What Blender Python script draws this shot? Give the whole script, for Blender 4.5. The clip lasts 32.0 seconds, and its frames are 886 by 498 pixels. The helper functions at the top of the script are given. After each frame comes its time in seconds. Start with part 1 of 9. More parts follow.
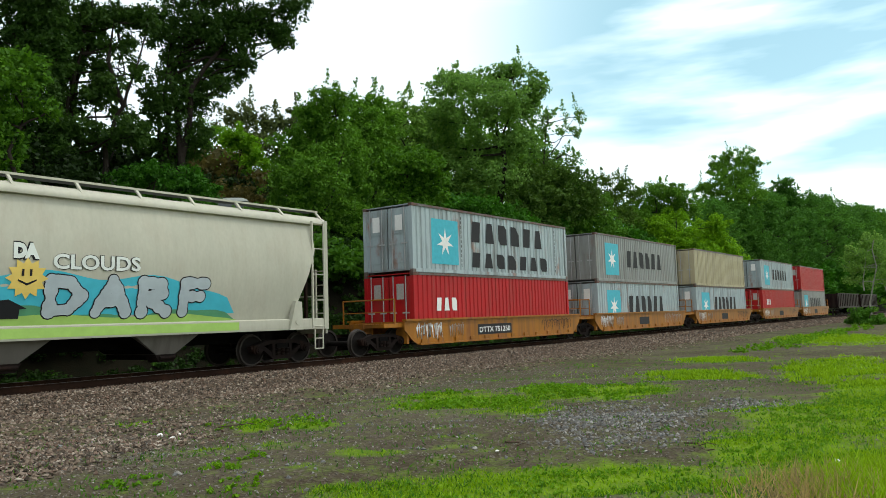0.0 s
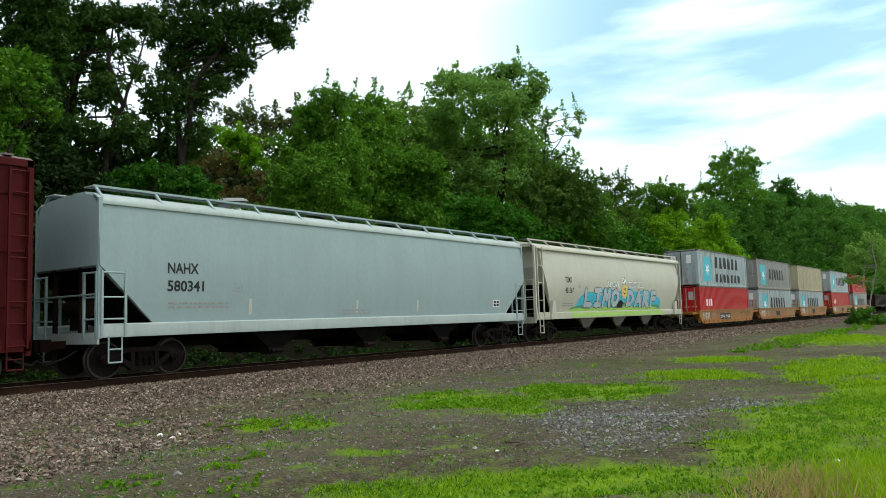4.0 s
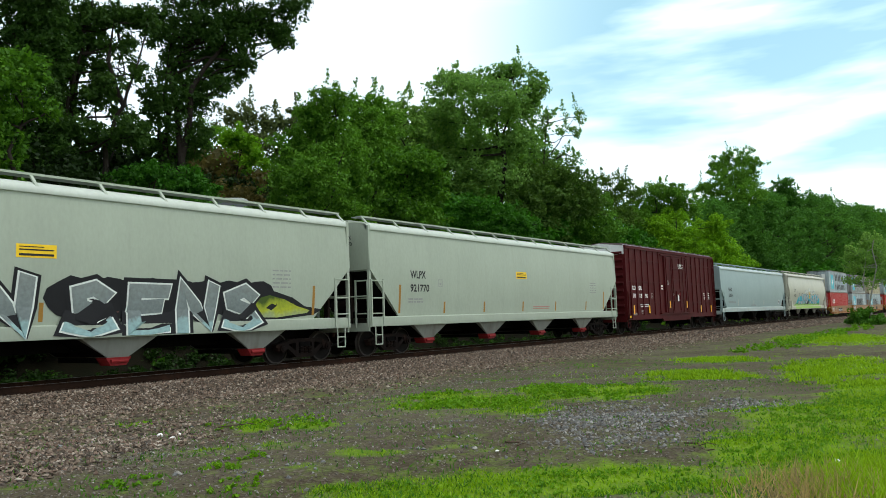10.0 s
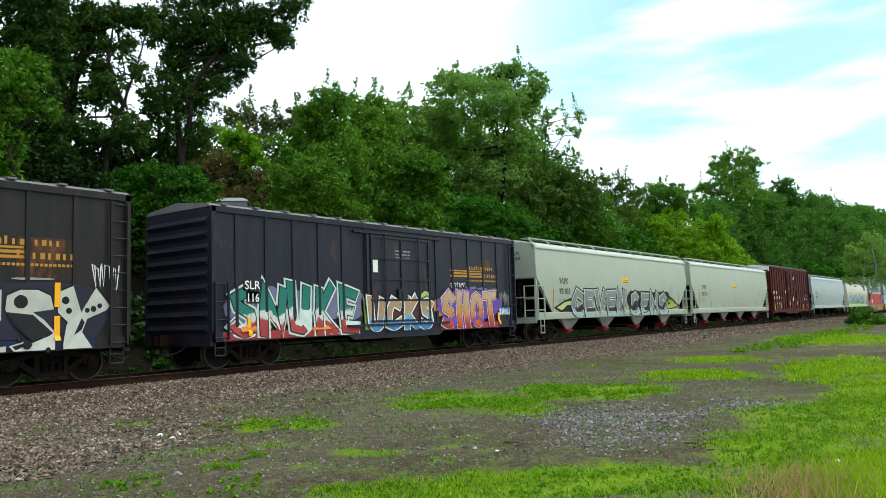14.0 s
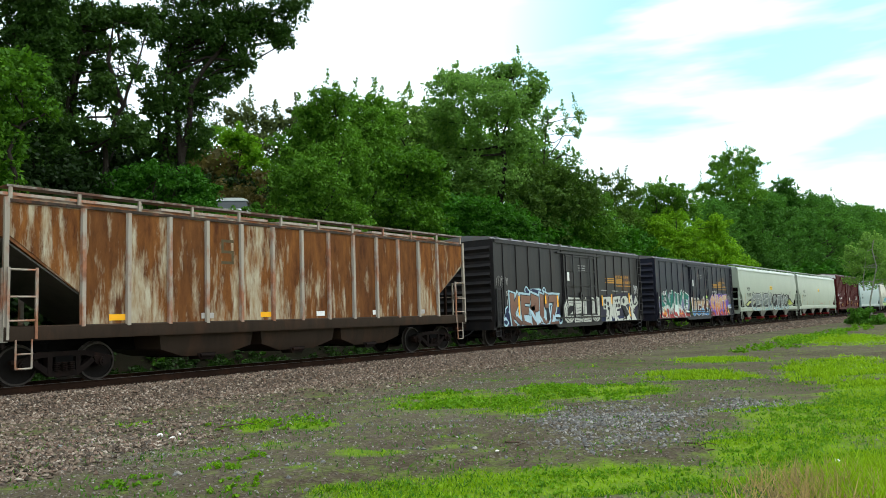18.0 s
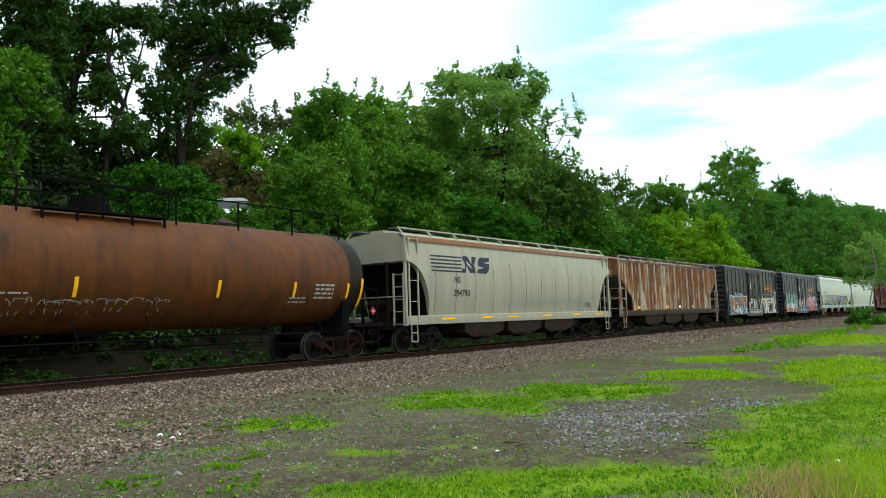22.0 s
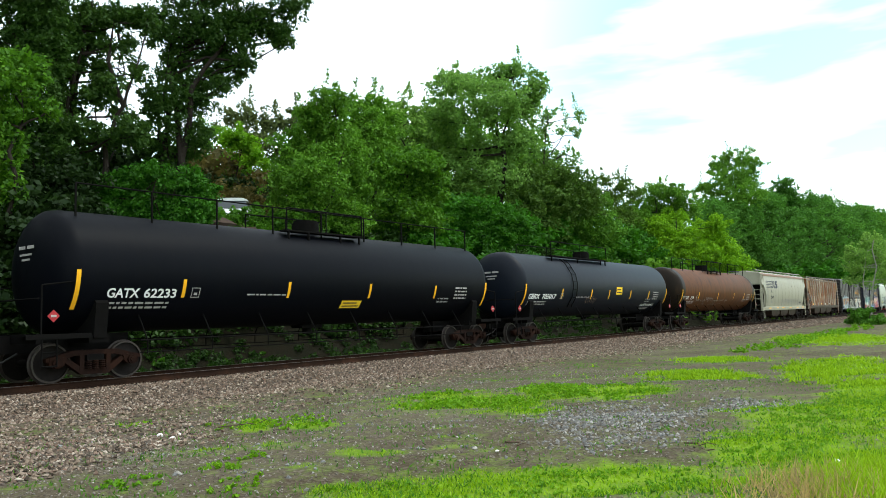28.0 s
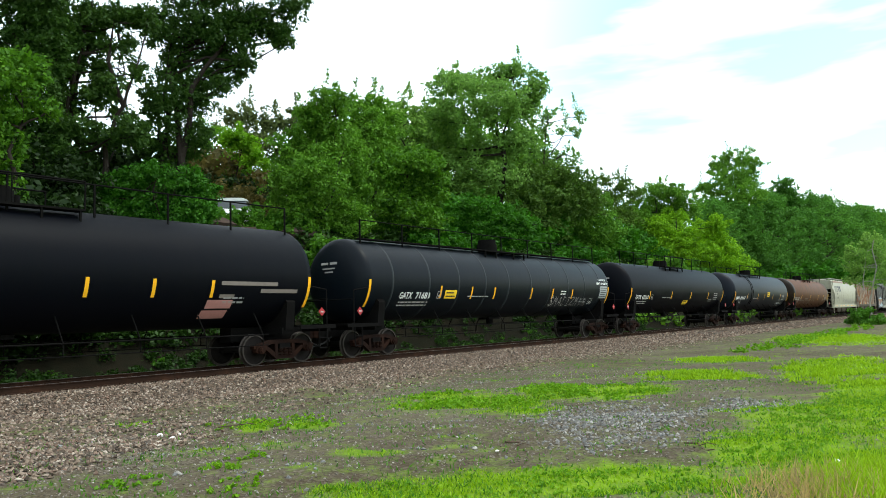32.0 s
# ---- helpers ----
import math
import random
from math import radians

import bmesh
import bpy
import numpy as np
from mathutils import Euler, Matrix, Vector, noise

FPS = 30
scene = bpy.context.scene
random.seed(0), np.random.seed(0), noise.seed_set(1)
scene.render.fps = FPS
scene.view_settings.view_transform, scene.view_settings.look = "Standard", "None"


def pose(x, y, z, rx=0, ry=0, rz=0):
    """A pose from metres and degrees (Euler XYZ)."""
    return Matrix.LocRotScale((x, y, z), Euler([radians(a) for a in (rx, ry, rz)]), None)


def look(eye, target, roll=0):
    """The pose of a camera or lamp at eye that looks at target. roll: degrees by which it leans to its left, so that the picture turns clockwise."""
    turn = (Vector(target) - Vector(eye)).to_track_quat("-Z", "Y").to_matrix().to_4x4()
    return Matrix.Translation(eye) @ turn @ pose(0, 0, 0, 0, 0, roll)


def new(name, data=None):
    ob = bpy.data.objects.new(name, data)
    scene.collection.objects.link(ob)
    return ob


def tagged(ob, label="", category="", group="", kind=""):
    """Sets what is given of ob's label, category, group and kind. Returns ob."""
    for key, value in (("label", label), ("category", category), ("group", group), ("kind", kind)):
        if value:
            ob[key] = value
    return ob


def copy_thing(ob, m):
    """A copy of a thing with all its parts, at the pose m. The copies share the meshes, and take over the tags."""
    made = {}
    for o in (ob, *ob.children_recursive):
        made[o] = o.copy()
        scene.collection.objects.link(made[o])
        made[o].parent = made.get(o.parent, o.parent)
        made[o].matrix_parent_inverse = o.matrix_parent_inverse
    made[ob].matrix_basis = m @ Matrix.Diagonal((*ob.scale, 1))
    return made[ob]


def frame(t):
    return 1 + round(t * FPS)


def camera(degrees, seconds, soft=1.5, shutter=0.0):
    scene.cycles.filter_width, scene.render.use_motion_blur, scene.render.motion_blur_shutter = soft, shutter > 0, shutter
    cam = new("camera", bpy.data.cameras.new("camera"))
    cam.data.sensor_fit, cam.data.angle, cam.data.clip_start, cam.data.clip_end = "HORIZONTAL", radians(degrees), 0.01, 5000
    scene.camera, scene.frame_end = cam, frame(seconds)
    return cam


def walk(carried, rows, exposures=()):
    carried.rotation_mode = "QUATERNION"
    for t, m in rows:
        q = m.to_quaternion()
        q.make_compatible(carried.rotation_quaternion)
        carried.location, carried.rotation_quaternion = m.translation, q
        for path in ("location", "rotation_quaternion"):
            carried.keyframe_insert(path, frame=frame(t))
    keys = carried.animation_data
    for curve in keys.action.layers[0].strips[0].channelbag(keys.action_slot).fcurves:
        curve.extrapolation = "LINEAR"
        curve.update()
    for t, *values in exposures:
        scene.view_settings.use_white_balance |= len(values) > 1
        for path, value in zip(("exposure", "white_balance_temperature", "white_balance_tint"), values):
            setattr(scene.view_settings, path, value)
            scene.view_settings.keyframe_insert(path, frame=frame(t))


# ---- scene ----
from collections import namedtuple

# ---- the camera: it stands still beside the line, eye 1.22 m above the rails ----
TH, PITCH = 0.6366, 0.0904
EYE = Vector((0.0, -18.84, 1.22))
AIM = EYE + Vector((math.cos(TH) * math.cos(PITCH), math.sin(TH) * math.cos(PITCH), math.sin(PITCH)))
cam = camera(60.15, 32.0, soft=0.9)
walk(cam, [(0.0, look(EYE, AIM, -1.82)), (32.0, look(EYE, AIM, -1.82))],
     exposures=[(0, -0.35, 6750, 3), (3, -0.35, 6700, 3), (6, -0.09, 6550, 3), (8, -0.21, 6500, 3), (11, -0.33, 6500, 3), (13, -0.14, 6500, 3), (17, 0.01, 6500, 2), (19, 0.0, 6500, 2), (20.5, -0.08, 6500, 2), (22, -0.02, 6500, 1), (24, 0.13, 6500, 1), (28, 0.36, 6500, 1), (32, 0.38, 6500, 1)])

# ---- world: bright broken cloud over blue, a veiled sun from behind the camera ----
world = bpy.data.worlds.new("world")
scene.world = world
world.use_nodes = True
wn, wl = world.node_tree.nodes, world.node_tree.links
wn.clear()
sky = wn.new("ShaderNodeTexSky")
sky.sky_type, sky.sun_disc = "NISHITA", False
SUN_AZ, SUN_EL = -52.0, 62.0
sky.sun_elevation, sky.sun_rotation = radians(SUN_EL), radians(90 - SUN_AZ)
bg_sky, bg_cloud, mixw, outw = (wn.new(k) for k in ("ShaderNodeBackground", "ShaderNodeBackground", "ShaderNodeAddShader", "ShaderNodeOutputWorld"))
bg_sky.inputs[1].default_value = 0.15
bg_cloud.inputs[0].default_value, bg_cloud.inputs[1].default_value = (1.0, 0.985, 0.95, 1), 1.02
tcw, mapw, nzw, rampw, dotw, openw, mulw = (wn.new(k) for k in ("ShaderNodeTexCoord", "ShaderNodeMapping", "ShaderNodeTexNoise", "ShaderNodeMapRange", "ShaderNodeVectorMath", "ShaderNodeMapRange", "ShaderNodeMath"))
mapw.inputs["Scale"].default_value = (1.2, 1.2, 6.5)
mapw.inputs["Location"].default_value = (0.35, 0.1, 0.55)
nzw.inputs["Scale"].default_value, nzw.inputs["Detail"].default_value, nzw.inputs["Roughness"].default_value = 2.4, 5.0, 0.5
rampw.inputs["From Min"].default_value, rampw.inputs["From Max"].default_value = 0.63, 0.46
rampw.inputs["To Min"].default_value, rampw.inputs["To Max"].default_value = 0.0, 1.0
# the cloud opens low in the east, and thins here and there
dotw.operation = "DOT_PRODUCT"
dotw.inputs[1].default_value = (0.950, 0.163, 0.268)
openw.inputs["From Min"].default_value, openw.inputs["From Max"].default_value = 0.90, 0.985
openw.inputs["To Min"].default_value, openw.inputs["To Max"].default_value = 0.0, 1.0
openw.interpolation_type = "SMOOTHSTEP"
mulw.operation = "MULTIPLY"
wl.new(tcw.outputs["Generated"], mapw.inputs[0])
wl.new(tcw.outputs["Generated"], dotw.inputs[0])
wl.new(dotw.outputs["Value"], openw.inputs["Value"])
wl.new(mapw.outputs[0], nzw.inputs["Vector"])
wl.new(nzw.outputs["Fac"], rampw.inputs["Value"])
wl.new(rampw.outputs[0], mulw.inputs[0])
wl.new(openw.outputs[0], mulw.inputs[1])
wl.new(sky.outputs[0], bg_sky.inputs[0])
veil = wn.new("ShaderNodeMapRange")
veil.inputs["To Min"].default_value, veil.inputs["To Max"].default_value = 1.12, 0.50
wl.new(mulw.outputs[0], veil.inputs["Value"])
wl.new(veil.outputs[0], bg_cloud.inputs[1])
tintw = wn.new("ShaderNodeMix")
tintw.data_type = "RGBA"
tintw.inputs[6].default_value, tintw.inputs[7].default_value = (1.0, 0.985, 0.95, 1), (0.56, 1.0, 1.0, 1)
wl.new(mulw.outputs[0], tintw.inputs[0])
wl.new(tintw.outputs[2], bg_cloud.inputs[0])
wl.new(bg_cloud.outputs[0], mixw.inputs[0])
wl.new(bg_sky.outputs[0], mixw.inputs[1])
wl.new(mixw.outputs[0], outw.inputs[0])

sun_data = bpy.data.lights.new("sun", "SUN")
sun_data.energy, sun_data.angle, sun_data.color = 1.5, radians(9), (1.0, 0.96, 0.89)
sun = new("sun", sun_data)
saz, sel = radians(SUN_AZ), radians(SUN_EL)
sun.matrix_basis = look((60 * math.cos(saz), 60 * math.sin(saz), 55), (60 * math.cos(saz) - math.cos(saz) * math.cos(sel), 60 * math.sin(saz) - math.sin(saz) * math.cos(sel), 55 - math.sin(sel)))

# ---- materials ----
def nodes_of(name):
    m = bpy.data.materials.new(name)
    m.use_nodes = True
    return m, m.node_tree.nodes, m.node_tree.links, m.node_tree.nodes["Principled BSDF"]


def noise_fac(n, l, scale, detail=4.0, stretch=(1, 1, 1), lo=0.4, hi=0.6, rough=0.55, offset=(0, 0, 0)):
    tc, mp, nz, rp = (n.new(k) for k in ("ShaderNodeTexCoord", "ShaderNodeMapping", "ShaderNodeTexNoise", "ShaderNodeMapRange"))
    mp.inputs["Scale"].default_value = stretch
    mp.inputs["Location"].default_value = offset
    nz.inputs["Scale"].default_value, nz.inputs["Detail"].default_value, nz.inputs["Roughness"].default_value = scale, detail, rough
    rp.inputs["From Min"].default_value, rp.inputs["From Max"].default_value = lo, hi
    l.new(tc.outputs["Object"], mp.inputs[0])
    l.new(mp.outputs[0], nz.inputs["Vector"])
    l.new(nz.outputs["Fac"], rp.inputs["Value"])
    return rp.outputs[0]


def mix_col(n, l, fac, a, b, blend="MIX"):
    m = n.new("ShaderNodeMix")
    m.data_type, m.blend_type = "RGBA", blend
    for sock, v in ((m.inputs[0], fac), (m.inputs[6], a), (m.inputs[7], b)):
        if hasattr(v, "is_output"):
            l.new(v, sock)
        elif isinstance(v, (int, float)):
            sock.default_value = v
        else:
            sock.default_value = (*v, 1)
    return m.outputs[2]


def times(n, l, a, k):
    m = n.new("ShaderNodeMath")
    m.operation = "MULTIPLY"
    l.new(a, m.inputs[0])
    if hasattr(k, "is_output"):
        l.new(k, m.inputs[1])
    else:
        m.inputs[1].default_value = k
    return m.outputs[0]


def bump(n, l, b, height, strength, dist):
    bp = n.new("ShaderNodeBump")
    bp.inputs["Strength"].default_value, bp.inputs["Distance"].default_value = strength, dist
    l.new(height, bp.inputs["Height"])
    l.new(bp.outputs[0], b.inputs["Normal"])


def paint(name, col, dirt=(0.10, 0.08, 0.06), dirt_amt=0.35, rust_amt=0.0, rough=0.45, metal=0.0, streak=1.0, rust=(0.16, 0.055, 0.022), seed=0.0, rust_lo=0.5, rust_hi=0.62, spec=0.16):
    """Weathered paint: cloudy fading, grime streaked down the sides, and rust patches."""
    m, n, l, b = nodes_of(name)
    fade = noise_fac(n, l, 0.55, 3, (1, 1, 1), 0.3, 0.7, offset=(seed, 0, 0))
    c = mix_col(n, l, times(n, l, fade, 0.5), col, tuple(x * 0.80 for x in col))
    grain = noise_fac(n, l, 14, 4, (1, 1, 0.4), 0.35, 0.7, offset=(seed, 3, 0))
    c = mix_col(n, l, times(n, l, grain, 0.18), c, tuple(x * 0.6 for x in col))
    st = noise_fac(n, l, 2.2, 5, (1.6, 1, 0.12 * streak), 0.46, 0.78, offset=(seed, 7, 1))
    c = mix_col(n, l, times(n, l, st, dirt_amt), c, dirt)
    if rust_amt > 0:
        rs = noise_fac(n, l, 1.3, 8, (1.1, 1, 0.45), rust_lo, rust_hi, 0.66, offset=(seed + 5, 0, 2))
        tone = noise_fac(n, l, 5, 5, (1, 1, 0.5), 0.3, 0.7, offset=(seed, 0, 9))
        c = mix_col(n, l, times(n, l, rs, rust_amt), c, mix_col(n, l, tone, rust, tuple(min(1, x * 2.1) for x in rust)))
    l.new(c, b.inputs["Base Color"])
    b.inputs["Roughness"].default_value, b.inputs["Metallic"].default_value, b.inputs["Specular IOR Level"].default_value = rough, metal, spec
    bump(n, l, b, noise_fac(n, l, 3.0, 3, (1, 1, 1), 0.2, 0.8), 0.12, 0.02)
    return m


def plain(name, col, rough=0.6, var=0.25, scale=9, metal=0.0, spec=0.12):
    m, n, l, b = nodes_of(name)
    f = noise_fac(n, l, scale, 4, (1, 1, 1), 0.3, 0.7)
    l.new(mix_col(n, l, times(n, l, f, var), col, tuple(x * 0.45 for x in col)), b.inputs["Base Color"])
    b.inputs["Roughness"].default_value, b.inputs["Metallic"].default_value, b.inputs["Specular IOR Level"].default_value = rough, metal, spec
    return m


def sprayed(name, bands):
    """Spray paint that fades from one colour to the next with height on the wagon's side."""
    m, n, l, b = nodes_of(name)
    tc, sp, rg, rp = (n.new(k) for k in ("ShaderNodeTexCoord", "ShaderNodeSeparateXYZ", "ShaderNodeMapRange", "ShaderNodeValToRGB"))
    nz = noise_fac(n, l, 2.2, 4, (1, 1, 0.6), 0.2, 0.8)
    add = n.new("ShaderNodeMath")
    add.operation = "MULTIPLY_ADD"
    add.inputs[1].default_value, lo, hi = 0.5, bands[0][0], bands[-1][0]
    l.new(tc.outputs["Object"], sp.inputs[0])
    l.new(nz, add.inputs[0])
    l.new(sp.outputs["Z"], add.inputs[2])
    rg.inputs["From Min"].default_value, rg.inputs["From Max"].default_value = lo + 0.25, hi + 0.25
    l.new(add.outputs[0], rg.inputs["Value"])
    l.new(rg.outputs[0], rp.inputs[0])
    els = rp.color_ramp.elements
    while len(els) < len(bands):
        els.new(0.5)
    for i, (z, c) in enumerate(bands):
        els[i].position, els[i].color = (z - lo) / (hi - lo), (*c, 1)
    g = noise_fac(n, l, 11, 4, (1, 1, 1), 0.35, 0.7)
    l.new(mix_col(n, l, times(n, l, g, 0.3), rp.outputs[0], (0.06, 0.05, 0.045)), b.inputs["Base Color"])
    b.inputs["Roughness"].default_value, b.inputs["Specular IOR Level"].default_value = 0.6, 0.12
    return m


def leafy(name, col, trans=0.36, var=0.5):
    m, n, l, b = nodes_of(name)
    n.remove(b)
    geo, inf, nz = n.new("ShaderNodeNewGeometry"), n.new("ShaderNodeObjectInfo"), noise_fac(n, l, 0.45, 3, (1, 1, 1), 0.3, 0.7)
    dark, lite = tuple(x * 0.5 for x in col), (min(1, col[0] * 1.6), min(1, col[1] * 1.35), col[2])
    c = mix_col(n, l, geo.outputs["Random Per Island"], dark, lite)
    c = mix_col(n, l, times(n, l, nz, var), c, (col[0] * 1.5, col[1] * 1.25, col[2]))
    c = mix_col(n, l, times(n, l, inf.outputs["Random"], 0.4), c, (col[0] * 0.6, col[1] * 0.72, col[2] * 0.8))
    d, t, g, mx, mx2 = (n.new(k) for k in ("ShaderNodeBsdfDiffuse", "ShaderNodeBsdfTranslucent", "ShaderNodeBsdfGlossy", "ShaderNodeMixShader", "ShaderNodeMixShader"))
    g.inputs["Roughness"].default_value = 0.5
    g.inputs["Color"].default_value = (0.5, 0.55, 0.5, 1)
    l.new(c, d.inputs[0])
    l.new(c, t.inputs[0])
    mx.inputs[0].default_value, mx2.inputs[0].default_value = trans, 0.025
    l.new(d.outputs[0], mx.inputs[1])
    l.new(t.outputs[0], mx.inputs[2])
    l.new(mx.outputs[0], mx2.inputs[1])
    l.new(g.outputs[0], mx2.inputs[2])
    l.new(mx2.outputs[0], n["Material Output"].inputs[0])
    return m


def stony(name, cols, rough=0.9):
    """Loose stones, each of its own tone."""
    m, n, l, b = nodes_of(name)
    geo, rp = n.new("ShaderNodeNewGeometry"), n.new("ShaderNodeValToRGB")
    l.new(geo.outputs["Random Per Island"], rp.inputs[0])
    els = rp.color_ramp.elements
    while len(els) < len(cols):
        els.new(0.5)
    for i, c in enumerate(cols):
        els[i].position, els[i].color = i / (len(cols) - 1), (*c, 1)
    f = noise_fac(n, l, 30, 3, (1, 1, 1), 0.3, 0.7)
    l.new(mix_col(n, l, times(n, l, f, 0.4), rp.outputs[0], (0.10, 0.085, 0.07)), b.inputs["Base Color"])
    b.inputs["Roughness"].default_value, b.inputs["Specular IOR Level"].default_value = rough, 0.08
    return m


def ground_material():
    m, n, l, b = nodes_of("dirt_gravel_and_grass")
    big = noise_fac(n, l, 0.35, 5, (1, 1, 1), 0.35, 0.65)
    fine = noise_fac(n, l, 22, 6, (1, 1, 1), 0.3, 0.7, 0.7)
    peb = n.new("ShaderNodeTexVoronoi")
    peb.inputs["Scale"].default_value = 26
    tc = n.new("ShaderNodeTexCoord")
    l.new(tc.outputs["Object"], peb.inputs["Vector"])
    rp = n.new("ShaderNodeValToRGB")
    els = rp.color_ramp.elements
    els.new(0.5)
    for i, c in enumerate(((0.030, 0.024, 0.017), (0.080, 0.068, 0.050), (0.22, 0.20, 0.16))):
        els[i].position, els[i].color = i / 2, (*c, 1)
    l.new(peb.outputs["Color"], rp.inputs[0])
    dirt = mix_col(n, l, big, (0.050, 0.037, 0.023), (0.088, 0.074, 0.052))
    dirt = mix_col(n, l, times(n, l, fine, 0.55), dirt, rp.outputs[0])
    at, at2, at3 = n.new("ShaderNodeAttribute"), n.new("ShaderNodeAttribute"), n.new("ShaderNodeAttribute")
    at.attribute_name, at2.attribute_name, at3.attribute_name = "grass", "crushed", "wild_shade"
    gn = noise_fac(n, l, 1.6, 7, (1, 1, 1), 0.3, 0.7, 0.75)
    turf = mix_col(n, l, gn, (0.064, 0.148, 0.006), (0.188, 0.315, 0.009))
    mott = noise_fac(n, l, 0.9, 6, (1, 1, 1), 0.42, 0.72, 0.7, offset=(3, 5, 0))
    turf = mix_col(n, l, times(n, l, mott, 0.6), turf, (0.075, 0.085, 0.022))
    crushed = mix_col(n, l, 0.75, dirt, rp.outputs[0])
    c = mix_col(n, l, at2.outputs["Fac"], dirt, crushed)
    rag = noise_fac(n, l, 3.4, 8, (1, 1, 1), 0.34, 0.66, 0.82)
    add = n.new("ShaderNodeMath")
    add.operation = "MULTIPLY_ADD"
    l.new(at.outputs["Fac"], add.inputs[0])
    add.inputs[1].default_value = 1.55
    sub = n.new("ShaderNodeMath")
    sub.operation = "SUBTRACT"
    sub.use_clamp = True
    l.new(add.outputs[0], sub.inputs[0])
    l.new(rag, sub.inputs[1])
    c = mix_col(n, l, times(n, l, sub.outputs[0], 0.85), c, turf)
    # bank soil near-black: shade of wood and train put into its colour
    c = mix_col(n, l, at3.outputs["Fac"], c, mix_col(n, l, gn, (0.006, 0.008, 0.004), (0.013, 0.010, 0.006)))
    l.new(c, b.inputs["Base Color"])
    b.inputs["Roughness"].default_value, b.inputs["Specular IOR Level"].default_value = 0.95, 0.05
    bump(n, l, b, peb.outputs["Distance"], 0.5, 0.03)
    return m


M_ground = ground_material()
M_ballast = stony("ballast_stone", [(0.020, 0.015, 0.011), (0.130, 0.091, 0.064), (0.255, 0.197, 0.147), (0.058, 0.050, 0.043), (0.178, 0.110, 0.078), (0.41, 0.355, 0.29)])
# oily stones between and behind the rails, darkened further for the train's shade
M_dark_ballast = stony("ballast_stone_oily_shaded", [(0.025, 0.02, 0.017), (0.05, 0.04, 0.034), (0.085, 0.07, 0.06), (0.04, 0.037, 0.034)])
M_pebble = stony("dirt_pebble", [(0.070, 0.056, 0.046), (0.155, 0.135, 0.115), (0.25, 0.23, 0.205), (0.105, 0.086, 0.070), (0.40, 0.375, 0.335)])
M_crush = stony("crushed_grey_stone", [(0.08, 0.08, 0.078), (0.15, 0.155, 0.155), (0.24, 0.245, 0.24), (0.12, 0.112, 0.10), (0.40, 0.39, 0.36)])
M_bed = plain("ballast_bed", (0.090, 0.068, 0.050), 0.95, 0.8, 26)
M_railsteel = paint("rail_steel_rusty", (0.026, 0.014, 0.009), dirt=(0.014, 0.009, 0.007), dirt_amt=0.3, rust=(0.040, 0.018, 0.010), rust_amt=0.5, rough=0.8, spec=0.05)
M_railhead = plain("rail_head_polished", (0.16, 0.15, 0.145), 0.42, 0.3, 20, 0.8)
M_tie = plain("creosoted_tie", (0.026, 0.018, 0.013), 0.9, 0.6, 7, 0.0, 0.04)
M_leaf_mid = leafy("leaf_mid_green", (0.096, 0.250, 0.020))
M_leaf_yel = leafy("leaf_fresh_green", (0.150, 0.360, 0.010))
M_leaf_dark = leafy("leaf_deep_green", (0.036, 0.092, 0.013), 0.35)
M_leaf_pale = leafy("leaf_pale_green", (0.152, 0.320, 0.062))
M_leaf_far = leafy("leaf_distant_green", (0.060, 0.185, 0.022))
# thicket and undergrowth leaves near-black: shade of the tall trees is in the colour
M_leaf_shade = leafy("leaf_thicket_shaded", (0.013, 0.034, 0.006), 0.3)
M_leaf_under = leafy("leaf_undergrowth_shaded", (0.017, 0.052, 0.006), 0.3)
M_leaf_ivy = leafy("leaf_vine_green", (0.034, 0.145, 0.006), 0.35)
M_leaf_hedge = leafy("leaf_hedge_green", (0.034, 0.140, 0.008), 0.3)
M_leaf_deep = leafy("leaf_maple_green", (0.060, 0.180, 0.010))
M_leaf_olive = leafy("leaf_olive_green", (0.078, 0.165, 0.022))
M_leaf_dull = leafy("leaf_grey_green", (0.085, 0.130, 0.045))
M_leaf_weed = leafy("leaf_weed", (0.060, 0.185, 0.012), 0.4)
M_leaf_brown = leafy("leaf_olive_brown", (0.090, 0.085, 0.026), 0.4)
M_grass = leafy("grass_blade", (0.205, 0.385, 0.009), 0.4, 0.7)
M_weed_bright = leafy("leaf_bright_weed", (0.120, 0.290, 0.008), 0.4)
M_straw = leafy("dry_grass_blade", (0.36, 0.30, 0.14), 0.3, 0.4)
M_bark = plain("bark_dark", (0.030, 0.024, 0.019), 0.95, 0.6, 6)
M_bark_pale = plain("bark_pale", (0.30, 0.29, 0.25), 0.9, 0.5, 6)
M_twig = plain("dead_wood", (0.10, 0.07, 0.05), 0.95, 0.5, 12)
M_rock = plain("brown_rock", (0.060, 0.042, 0.033), 0.95, 0.7, 2.5)
M_white_stone = plain("white_stone", (0.75, 0.73, 0.70), 0.8, 0.15, 14)


